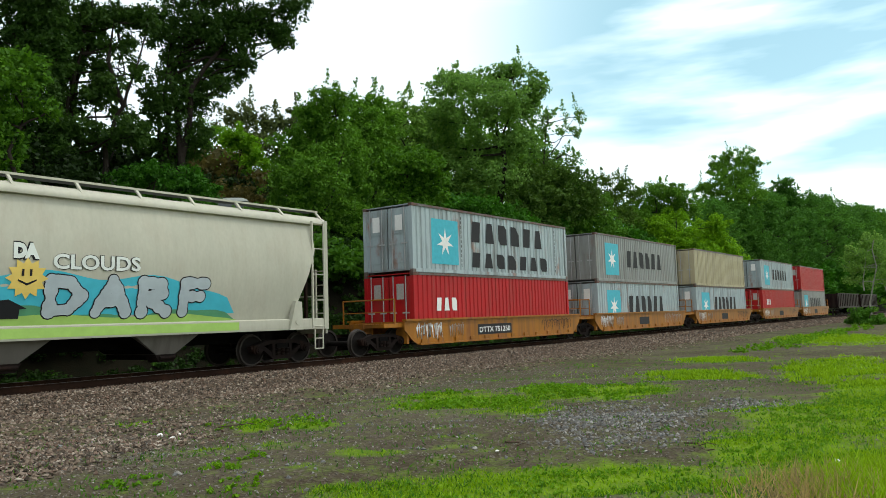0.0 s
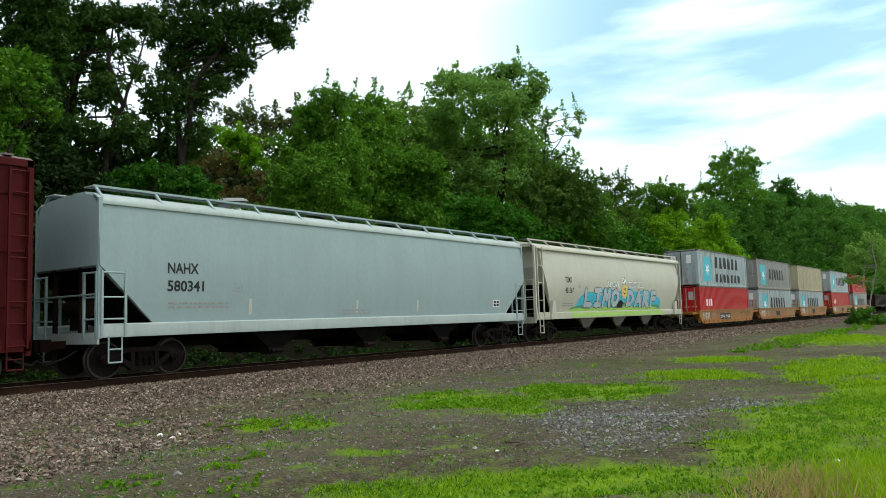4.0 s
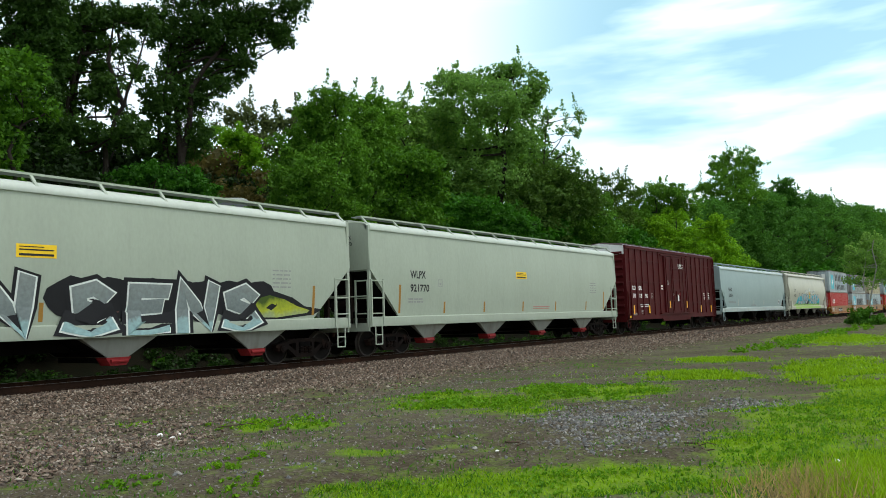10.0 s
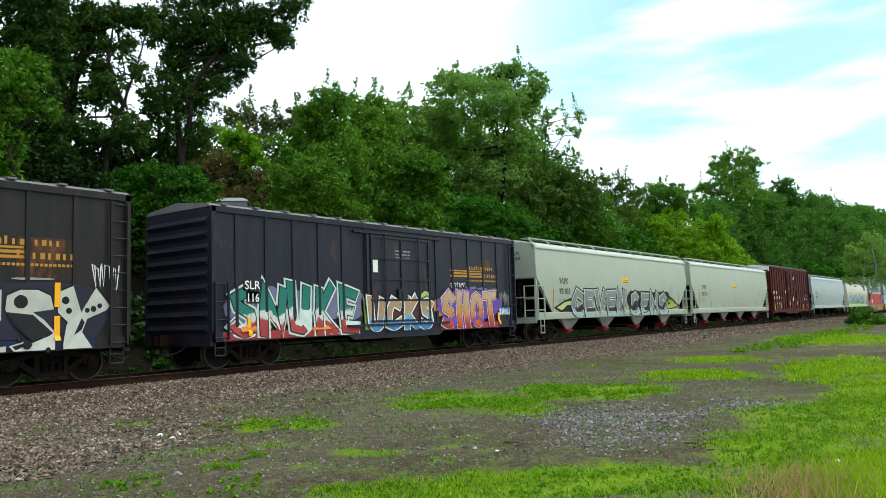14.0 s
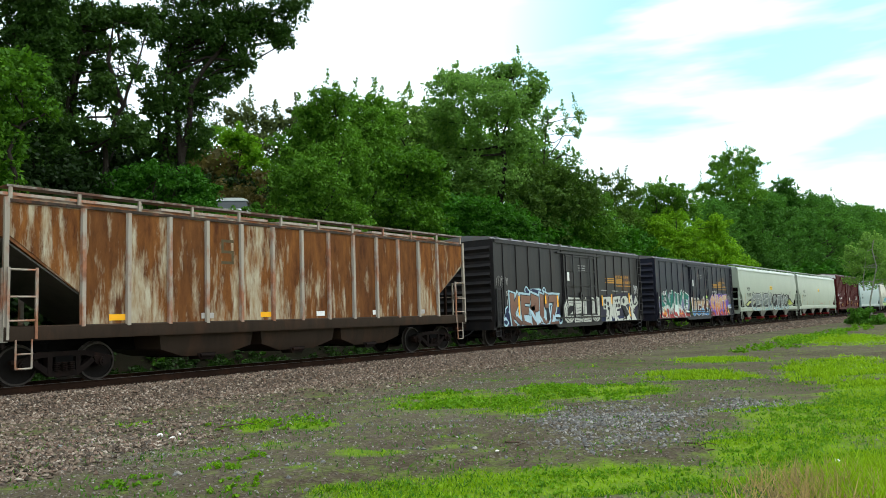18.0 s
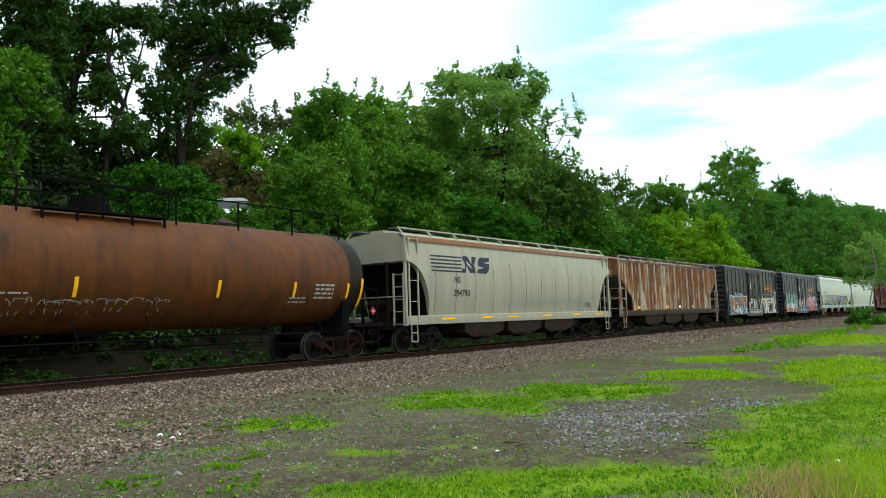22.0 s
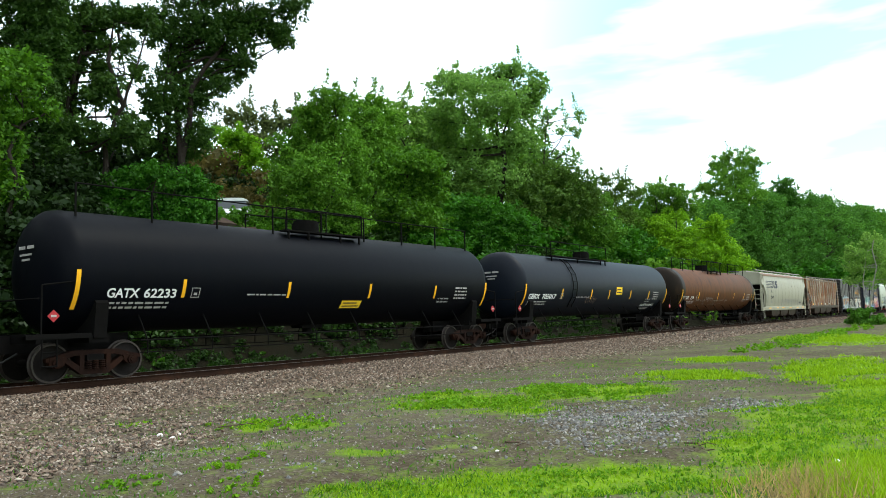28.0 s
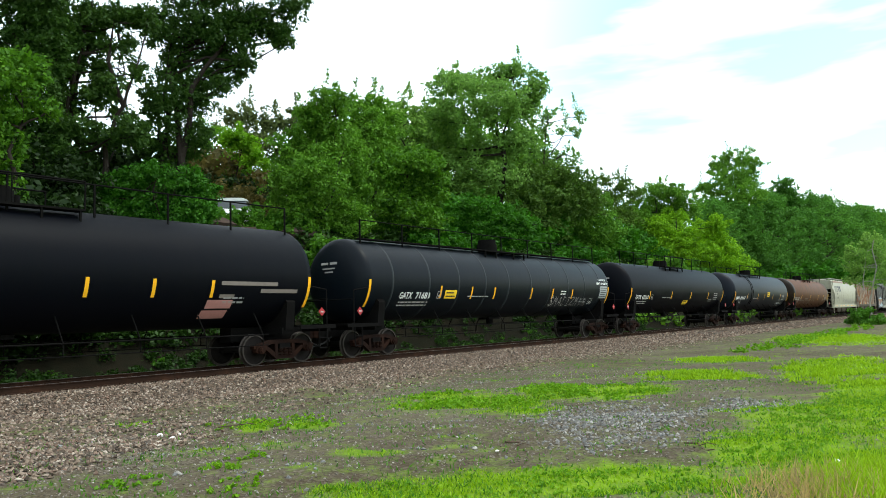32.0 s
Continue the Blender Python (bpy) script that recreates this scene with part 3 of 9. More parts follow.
def decal(name, flat, mat, parent, surf, x=0.0, z=0.0, lift=GAP, label="", slant=0.0):
    if name == "graffiti":
        pieces = islands(flat)
        if len(pieces) > 1:
            for k, piece in enumerate(pieces):
                decal(name, piece, mat, parent, surf, x, z, lift + 0.0004 * (k % 3), label, slant)
            return None
    sh = Shape()
    sh.v = [(p[0] + x + slant * p[1], surf(p[0] + x, p[1] + z) - lift, p[1] + z) for p in flat[0]]
    sh.f, sh.s = list(flat[1]), [False] * len(flat[1])
    me = bpy.data.meshes.new(name)
    me.from_pydata(sh.v, [], sh.f)
    return part(name, me, mat, parent, label)


def letter(parent, surf, text, x, z, size, mat, width=None, label=""):
    return decal("lettering", words(text, size, 0.024 * size, width), mat, parent, surf, x, z, label=label or "painted letters and numbers")


def end_letter(parent, x, text, y, z, size, mat, width):
    """Letters on the end wall that faces -x."""
    v, f = words(text, size, 0.02 * size, width)
    me = bpy.data.meshes.new("lettering")
    me.from_pydata([(x, y - p[0], z + p[1]) for p in v], [], f)
    return part("lettering", me, mat, parent, "painted letters and numbers")


def small_print(parent, surf, x, z, rows, width, mat, seed, height=0.05, pitch=0.10):
    r = random.Random(seed)
    bars = []
    for k in range(rows):
        c = 0.0
        while c < width:
            w = r.uniform(0.08, 0.28)
            bars.append((c, -k * pitch, min(width, c + w), -k * pitch + height))
            c += w + 0.05
    return decal("small_lettering", rects(bars), mat, parent, surf, x, z, label="rows of small stencilled data")


def sign_box(parent, surf, x, z, w, h, mat):
    t = 0.02
    return decal("data_box", rects([(0, 0, w, t), (0, h - t, w, h), (0, t, t, h - t), (w - t, t, w, h - t), (w * 0.3, h * 0.25, w * 0.7, h * 0.5)]), mat, parent, surf, x, z)


def strips(parent, surf, spots, mat=None, w=0.10):
    for x, z0, z1 in spots:
        decal("reflective_strip", rects([(-w / 2, 0, w / 2, z1 - z0)], 0.12), mat or P_strip, parent, surf, x, z0, 0.058 if parent.name.startswith("box_car") else GAP, "amber reflective strip")


def blob(cx, cz, rx, rz, n, r, jag):
    return [(cx + rx * math.cos(6.283 * i / n) * r.uniform(1 - jag, 1 + jag), cz + rz * math.sin(6.283 * i / n) * r.uniform(1 - jag, 1 + jag)) for i in range(n)]


STROKES = {"L": [[(0.1, 1), (0.1, 0.08), (0.9, 0.08)]], "I": [[(0.5, 1), (0.5, 0)], [(0.15, 0.97), (0.85, 0.97)], [(0.15, 0.06), (0.85, 0.06)]], "M": [[(0.05, 0), (0.2, 0.95), (0.5, 0.45), (0.8, 0.95), (0.95, 0)]],
           "O": [[(0.5 + 0.42 * math.cos(0.5236 * k), 0.5 + 0.42 * math.sin(0.5236 * k)) for k in range(13)]], "D": [[(0.12, 0.05), (0.12, 0.95), (0.6, 0.9), (0.9, 0.5), (0.6, 0.1), (0.12, 0.05)]],
           "A": [[(0.08, 0), (0.5, 1), (0.92, 0)], [(0.25, 0.36), (0.75, 0.36)]], "R": [[(0.15, 0), (0.15, 0.95), (0.7, 0.9), (0.75, 0.6), (0.2, 0.48), (0.9, 0)]], "F": [[(0.2, 0), (0.2, 0.95), (0.9, 0.95)], [(0.2, 0.5), (0.75, 0.5)]],
           "S": [[(0.88, 0.82), (0.55, 0.97), (0.18, 0.80), (0.25, 0.56), (0.72, 0.44), (0.86, 0.20), (0.50, 0.03), (0.08, 0.16)]], "H": [[(0.12, 0), (0.18, 1)], [(0.86, 0), (0.82, 1)], [(0.16, 0.48), (0.84, 0.52)]], "T": [[(0.0, 0.93), (1.0, 0.96)], [(0.48, 0.93), (0.58, 0.0)]],
           "C": [[(0.92, 0.84), (0.45, 0.96), (0.10, 0.60), (0.16, 0.22), (0.55, 0.04), (0.95, 0.20)]], "E": [[(0.92, 0.93), (0.14, 0.90), (0.18, 0.06), (0.96, 0.08)], [(0.16, 0.50), (0.75, 0.52)]], "V": [[(0.02, 0.98), (0.48, 0.02), (0.98, 0.98)]],
           "N": [[(0.08, 0.0), (0.14, 0.97), (0.84, 0.04), (0.92, 1.0)]], "U": [[(0.10, 1.0), (0.14, 0.22), (0.46, 0.03), (0.82, 0.20), (0.90, 1.0)]], "K": [[(0.14, 0.0), (0.18, 1.0)], [(0.90, 0.98), (0.20, 0.48), (0.95, 0.0)]],
           "X": [[(0.04, 0.0), (0.96, 0.98)], [(0.06, 0.96), (0.94, 0.0)]], "Z": [[(0.05, 0.95), (0.92, 0.95), (0.08, 0.05), (0.95, 0.05)]], "$": [[(0.88, 0.82), (0.55, 0.97), (0.18, 0.80), (0.25, 0.56), (0.72, 0.44), (0.86, 0.20), (0.50, 0.03), (0.08, 0.16)], [(0.52, 1.15), (0.48, -0.15)]], "#": [[(0.25, 0.1), (0.40, 0.9)], [(0.6, 0.1), (0.75, 0.9)], [(0.05, 0.35), (0.90, 0.38)], [(0.10, 0.65), (0.95, 0.68)]], "Y": [[(0.04, 1), (0.5, 0.5), (0.5, 0)], [(0.96, 1), (0.5, 0.5)]], "W": [[(0.0, 1), (0.25, 0), (0.5, 0.7), (0.75, 0), (1, 1)]]}


def wild_word(parent, surf, text, x, z, w, h, fat, layers, seed, label, wob=0.05):
    """Sprayed letters of broad chiselled strokes, each layer (growth, paint, lift) wider than the next."""
    r = random.Random(seed)
    u = w / len(text)
    for i, ch in enumerate(text):
        lines = [[(x + (i + 0.12 + 0.76 * a) * u + r.uniform(-wob, wob) * u, z + (0.06 + 0.88 * b) * h + r.uniform(-wob, wob) * h) for a, b in line] if ch != "O" else [(x + (i + 0.12 + 0.76 * a) * u, z + (0.06 + 0.88 * b) * h) for a, b in line] for line in STROKES[ch]]
        for j, (grow, mat, lift) in enumerate(layers):
            sh, f = Shape(), fat + grow
            for m, line in enumerate(lines):
                pts = [Vector(p) for p in line]
                pts = [q for p, n in zip(pts, pts[1:]) for q in (p, (p + n) / 2)] + [pts[-1]]
                if ch != "O":
                    pts[0] += (pts[0] - pts[1]).normalized() * f * 0.75
                    pts[-1] += (pts[-1] - pts[-2]).normalized() * f * 0.75
                edge = []
                for k, p in enumerate(pts):
                    d0, d1 = (p - pts[max(0, k - 1)]), (pts[min(k + 1, len(pts) - 1)] - p)
                    d0, d1 = (d0 if d0.length > 1e-6 else d1).normalized(), (d1 if d1.length > 1e-6 else d0).normalized()
                    d = d0 + d1
                    d = d.normalized() if d.length > 0.3 else Vector((-d0.y, d0.x))
                    reach = f / max(0.62, abs(d.dot(d0)))
                    tilt = d * f * 0.22 if k in (0, len(pts) - 1) and ch != "O" else Vector((0, 0))
                    for sgn in (-1, 1):
                        q = p + Vector((-d.y, d.x)) * reach * sgn + tilt * sgn
                        q.y = max(q.y, z)
                        edge.append((q.x, surf(q.x, q.y) - lift - 0.0004 * (i % 3) - 0.0002 * m, q.y))
                sh.add(edge, [(2 * k, 2 * k + 2, 2 * k + 3, 2 * k + 1) for k in range(len(pts) - 1)])
            me = bpy.data.meshes.new("graffiti")
            me.from_pydata(sh.v, [], sh.f)
            part("graffiti", me, mat, parent, label)


def cloud_word(parent, surf, text, x, z, w, h, fat, seed, label):
    """Puffy letters made of overlapping sprayed discs."""
    r = random.Random(seed)
    u = w / len(text)
    for i, ch in enumerate(text):
        discs, first = [], set()
        for line in STROKES[ch]:
            first.add(len(discs))
            for (ax, az), (bx, bz) in zip(line, line[1:]):
                m = max(2, int(math.hypot((bx - ax) * u * 0.8, (bz - az) * h) / 0.11))
                discs += [(x + (i + 0.1 + 0.8 * (ax + (bx - ax) * k / m)) * u, z + (az + (bz - az) * k / m) * h, fat * r.uniform(0.82, 1.25)) for k in range(m + 1)]
        for grow, mat, lift in ((0.028, G_black, 0.015), (0.0, G_cloud, 0.022)):
            sh = Shape()
            for k, (cx, cz, rad) in enumerate(discs):
                pts = [(cx + (rad + grow) * math.cos(6.283 * j / 12), cz + (rad + grow) * math.sin(6.283 * j / 12)) for j in range(12)]
                sh.add([(p, surf(p, q) - lift - 0.00013 * (k % 40), q) for p, q in pts], [tuple(range(12))])
                if k not in first:
                    sh.f.append((12 * k - 12 + 3, 12 * k - 12 + 9, 12 * k + 9, 12 * k + 3))
            me = bpy.data.meshes.new("graffiti")
            me.from_pydata(sh.v, [], sh.f)
            part("graffiti", me, mat, parent, label)


def spray_words(parent, surf, text, x, z, size, fill, edge, width, label, fat=0.035):
    v, f = words(text, size, fat * size * 1.9, width)
    decal("graffiti", (v, f), edge, parent, surf, x, z, 0.014, label)
    v, f = words(text, size, fat * size, width)
    decal("graffiti", (v, f), fill, parent, surf, x, z, 0.020, label)


def scrawl(parent, surf, x0, x1, z0, z1, n, mat, seed, label, t=0.035):
    """A thin sprayed tag of loose strokes."""
    r = random.Random(seed)
    pts = []
    for i in range(n):
        a = x0 + (x1 - x0) * (i + 0.5) / n
        for k in range(3):
            pts.append((a + r.uniform(-0.5, 0.5) * (x1 - x0) / n, (z0 + z1) / 2 + (z1 - z0) * 0.5 * r.uniform(0.4, 1.0) * (-1 if k % 2 else 1)))
    v, f = [], []
    for i, p in enumerate(pts):
        q, o = pts[min(i + 1, len(pts) - 1)], pts[max(i - 1, 0)]
        d = Vector((q[0] - o[0], q[1] - o[1], 0))
        nrm = Vector((-d.y, d.x, 0)).normalized() * t / 2 if d.length > 1e-6 else Vector((t / 2, 0, 0))
        v += [(p[0] - nrm.x, p[1] - nrm.y), (p[0] + nrm.x, p[1] + nrm.y)]
    f = [(2 * i, 2 * i + 2, 2 * i + 3, 2 * i + 1) for i in range(len(pts) - 1)]
    decal("graffiti", (v, f), mat, parent, surf, 0, 0, 0.007, label)


# ---- fittings that many cars share ----
def ladder(car, x, y, z0, z1, mat, width=0.42, rungs=None, along="x", name="ladder", heights=None):
    sh = Shape()
    d = Vector((width / 2, 0, 0)) if along == "x" else Vector((0, width / 2, 0))
    c = Vector((x, y, 0))
    for s in (-1, 1):
        sh.box(c + d * s + Vector((0, 0, (z0 + z1) / 2)), (0.055, 0.055, z1 - z0))
    n = rungs or max(2, int((z1 - z0) / 0.42))
    for z in heights or [z0 + 0.06 + (z1 - z0 - 0.12) * k / (n - 1) for k in range(n)]:
        sh.cyl(c - d + Vector((0, 0, z)), c + d + Vector((0, 0, z)), 0.024 if heights else 0.018, n=6)
    part(name, sh, mat, car)


def coupler(car, L, z=0.86, reach=0.75):
    for s in (-1, 1):
        sh = Shape().box((s * (L / 2 + reach * 0.3), 0, z), (reach, 0.16, 0.2)).box((s * (L / 2 + reach * 0.72), 0, z), (0.26, 0.34, 0.30)).prism([(s * (L / 2 + reach * 0.75), 0.18), (s * (L / 2 + reach), 0.1), (s * (L / 2 + reach), -0.02), (s * (L / 2 + reach * 0.8), -0.16)], "z", z - 0.14, z + 0.14)
        part("coupler", sh, P_cast_rust, car)
        part("brake_hose", Shape().tube([(s * (L / 2 - 0.1), -0.42, 0.72), (s * (L / 2 + 0.25), -0.40, 0.52), (s * (L / 2 + 0.6), -0.30, 0.42), (s * (L / 2 + 0.8), -0.2, 0.52)], 0.025), P_rubber, car)


def stirrup(car, x, y, mat, z0=0.42, z1=1.05, w=0.34):
    part("sill_step", Shape().tube([(x - w / 2, y, z1), (x - w / 2, y, z0), (x + w / 2, y, z0), (x + w / 2, y, z1)], 0.022).tube([(x - w / 2, y, (z0 + z1) / 2), (x + w / 2, y, (z0 + z1) / 2)], 0.02), mat, car)


# ---- covered hopper ----
def hopper(label, L, mat, under, zt=4.40, bays=3, style="diag", trim=None, cut=1.6, zcut=2.95, inset=0.0, outlets=None, truck_in=1.55, sill_mat=None, bay_depth=0.42, posts=0, post_mat=None, bulge=0.08, zs=1.30, board=None, bay_w=0.27, edge=1.46, slope_mat=None, plat_mat=None, chord=None, deep=False):
    car = thing("covered_hopper_car", label, "railway wagon", group="wagons of the freight train")
    trim = trim or mat
    H = L / 2

    def side(x, z):
        t = (z - zs) / (zt - zs)
        return -(edge + bulge * math.sin(math.pi * max(0, min(1, t))) * 1.3 + 0.02)

    def section(x, zb):
        zz = [zb + (zt - zb) * k / 10 for k in range(11)]
        left = [(x, side(x, z), z) for z in zz]
        roof = [(x, -1.36, zt + 0.10), (x, -0.9, zt + 0.20), (x, 0, zt + 0.26), (x, 0.9, zt + 0.20), (x, 1.36, zt + 0.10)]
        right = [(x, -side(x, z), z) for z in reversed(zz)]
        return left + roof + right

    xs, b0 = [], H - inset
    if style == "diag":
        ends = [(0.0, zcut), (cut * 0.5, zcut - (zcut - zs) * 0.5), (cut, zs)]
    elif style == "round":
        ends = [(0.0, zcut + 0.30), (0.12, zcut), (0.30, zcut - 0.45)] + [(0.30 + (cut - 0.30) * k / 6, zcut - 0.45 - (zcut - 0.45 - zs) * (k / 6)) for k in range(1, 7)]
    else:
        ends = [(0.0, zt - 0.75)] + [(cut * math.sin(math.pi / 2 * k / 9), zs + (zcut - zs) * math.cos(math.pi / 2 * k / 9)) for k in range(0, 10)]
        ends = [(0.0, zcut + 0.02)] + ends[2:]
    rings = [section(-b0 + d, z) for d, z in ends] + [section(b0 - d, z) for d, z in reversed(ends)]
    body = part("body", Shape().loft(rings, True, True), mat, car)
    # dark sheets over the end slopes: deep shade, with some grime, painted in
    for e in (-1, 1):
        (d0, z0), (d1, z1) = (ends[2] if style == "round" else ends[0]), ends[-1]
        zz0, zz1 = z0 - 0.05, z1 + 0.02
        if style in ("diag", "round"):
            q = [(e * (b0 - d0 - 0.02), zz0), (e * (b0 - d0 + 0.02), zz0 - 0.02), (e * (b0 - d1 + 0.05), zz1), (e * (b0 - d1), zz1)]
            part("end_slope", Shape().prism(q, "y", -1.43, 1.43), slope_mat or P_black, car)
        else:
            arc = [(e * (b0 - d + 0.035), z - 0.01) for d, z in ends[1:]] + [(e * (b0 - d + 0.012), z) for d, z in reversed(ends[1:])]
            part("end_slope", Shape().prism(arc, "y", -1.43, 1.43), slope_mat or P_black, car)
    # side sills, top chords, centre sill
    for s in (-1, 1):
        part("side_sill", Shape().prism([(s * 1.40, 1.02), (s * 1.56, 1.02), (s * 1.57, 1.06), (s * 1.56, zs + 0.02), (s * 1.49, zs + 0.05), (s * 1.40, zs)], "x", -H, H), sill_mat or mat, car)
        rim = [(s * 1.44, zt - 0.05), (s * 1.525, zt - 0.05), (s * 1.525, zt + 0.02), (s * 1.44, zt + 0.03)] if posts else [(s * 1.44, zt - 0.10), (s * 1.535, zt - 0.10), (s * 1.545, zt - 0.05), (s * 1.51, zt + 0.04), (s * 1.43, zt + 0.10), (s * 1.26, zt + 0.18), (s * 1.24, zt + 0.12), (s * 1.34, zt + 0.06)]
        part("top_chord", Shape().prism(rim, "x", -H, H), P_rst_s if posts else chord or trim, car)
    part("centre_sill", Shape().box((0, 0, 0.86), (L, 0.34, 0.36)), P_black, car)
    # outlet bays under the body
    outs = outlets or [(-H + truck_in * 2 + 0.6) + (L - truck_in * 4 - 1.2) * (k + 0.5) / bays for k in range(bays)]
    pitch = (outs[1] - outs[0]) if len(outs) > 1 else 4
    for xc in outs:
        hw = pitch * (bay_w if pitch > 3 else max(bay_w, 0.36))
        ring = lambda a, b, z: [(xc - a, -b, z), (xc + a, -b, z), (xc + a, b, z), (xc - a, b, z)]
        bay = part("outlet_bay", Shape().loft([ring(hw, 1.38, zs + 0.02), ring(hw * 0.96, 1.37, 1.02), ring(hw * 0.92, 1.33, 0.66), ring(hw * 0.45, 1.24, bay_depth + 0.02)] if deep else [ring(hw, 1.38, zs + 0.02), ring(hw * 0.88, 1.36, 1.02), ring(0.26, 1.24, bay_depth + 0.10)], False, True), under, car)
        # black plates on the bay's sloping faces, their shade put into the colour
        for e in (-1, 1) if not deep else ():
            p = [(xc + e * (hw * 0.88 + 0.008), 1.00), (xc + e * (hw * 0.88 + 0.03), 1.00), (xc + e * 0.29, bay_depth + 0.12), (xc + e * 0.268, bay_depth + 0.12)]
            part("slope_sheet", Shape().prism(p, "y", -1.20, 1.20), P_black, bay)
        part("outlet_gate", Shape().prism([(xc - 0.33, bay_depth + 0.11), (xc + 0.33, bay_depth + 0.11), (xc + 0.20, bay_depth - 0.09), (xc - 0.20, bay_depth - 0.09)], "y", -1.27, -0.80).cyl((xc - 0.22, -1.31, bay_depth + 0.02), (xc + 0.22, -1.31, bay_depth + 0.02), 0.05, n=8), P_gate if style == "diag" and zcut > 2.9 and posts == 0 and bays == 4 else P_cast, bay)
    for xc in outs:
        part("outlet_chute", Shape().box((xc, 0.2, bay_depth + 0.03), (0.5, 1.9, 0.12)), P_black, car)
    # running boards on their brackets
    for s in (-1, 1):
        n = int(L / 1.56)
        for k in range(n + 1):
            x = -H + 0.12 + (L - 0.24) * k / n
            leg = [(s * 1.50, zt), (s * 1.44, zt), (s * 1.44, zt + 0.30), (s * 1.50, zt + 0.30)] if posts else [(s * 1.49, zt + 0.06), (s * 1.42, zt + 0.07), (s * 1.11, zt + 0.36), (s * 1.18, zt + 0.36)]
            part("roof_bracket", Shape().prism(leg, "x", x - 0.035, x + 0.035), trim, car)
        yb = 1.26 if posts else 0.95
        part("running_board", Shape().box((0, s * yb, zt + (0.315 if posts else 0.385)), (L - 0.1, 0.44, 0.03)), board or P_grate, car)
        part("board_edge", Shape().box((0, s * (yb + 0.23), zt + (0.31 if posts else 0.38)), (L - 0.08, 0.02, 0.055)), P_rst_c if posts else trim, car)
    for k in range(4):
        x = -H + L * (k + 0.5) / 4
        part("roof_hatch", Shape().box((x, 0, zt + 0.31), (L / 4.6, 0.62, 0.12)), trim, car)
    # ends: posts, slope framing, ladders, platform and brake gear
    for e in (-1, 1):
        for s in (-1, 1):
            part("corner_post", Shape().box((e * (H - 0.035), s * 1.505, (zt + 1.05) / 2), (0.10, 0.09, zt - 1.05 + 0.1)), trim, car)
            part("end_strut", Shape().box((e * (H - 0.07), s * 0.62, (zcut + 1.0) / 2 + 0.2), (0.09, 0.09, zcut - 0.6)), P_cast, car)
            if style == "diag":
                ladder(car, e * (H - 0.37), s * 1.57, 1.05, 2.62, trim, 0.60, heights=(1.46, 1.98, 2.57))
                ladder(car, e * (H + 0.02), s * 1.20, 1.0, 2.60, trim, 0.56, None, "y", "end_ladder", (1.46, 1.98, 2.57))
            else:
                ladder(car, e * (H - 0.42), s * 1.57, 1.05, zt, trim, 0.50, 5)
                ladder(car, e * (H + 0.02), s * 1.22, 1.0, 2.9, trim, 0.46, 5, "y", "end_ladder")
            stirrup(car, e * (H - 0.42), s * 1.56, trim)
        part("end_platform", Shape().box((e * (H - 0.5), 0, 1.10), (1.0, 2.9, 0.08)).box((e * (H - 0.02), 0, 1.0), (0.06, 3.0, 0.26)), plat_mat or sill_mat or mat, car)
        part("end_rail", Shape().tube([(e * (H + 0.03), -1.45, 2.05), (e * (H + 0.03), 1.45, 2.05)], 0.025), trim, car)
        if inset > 0.2:
            part("roof_end", Shape().box((e * (H - inset / 2), 0, zt + 0.05), (inset, 2.9, 0.06)), trim, car)
        truck(car, e * (H - truck_in), P_cast)
    part("brake_reservoir", Shape().cyl((-H + 0.35, -0.5, 1.75), (-H + 0.35, 0.45, 1.75), 0.21, n=14).box((-H + 0.35, 0, 1.45), (0.1, 0.7, 0.5)), P_cast, car)
    if posts:
        for s in (-1, 1):
            for k in range(posts):
                x = -H + 1.75 + (L - 3.5) * k / (posts - 1)
                part("side_post", Shape().prism([(x - 0.07, 0), (x - 0.045, 0.075), (x + 0.045, 0.075), (x + 0.07, 0)], "z", zs, zt - 0.05).mesh("side_post"), post_mat or trim, car, at=pose(0, s * 1.50, 0) if s > 0 else pose(0, -1.50, 0) @ Matrix.Scale(-1, 4, (0, 1, 0)))
    coupler(car, L)
    return car, side


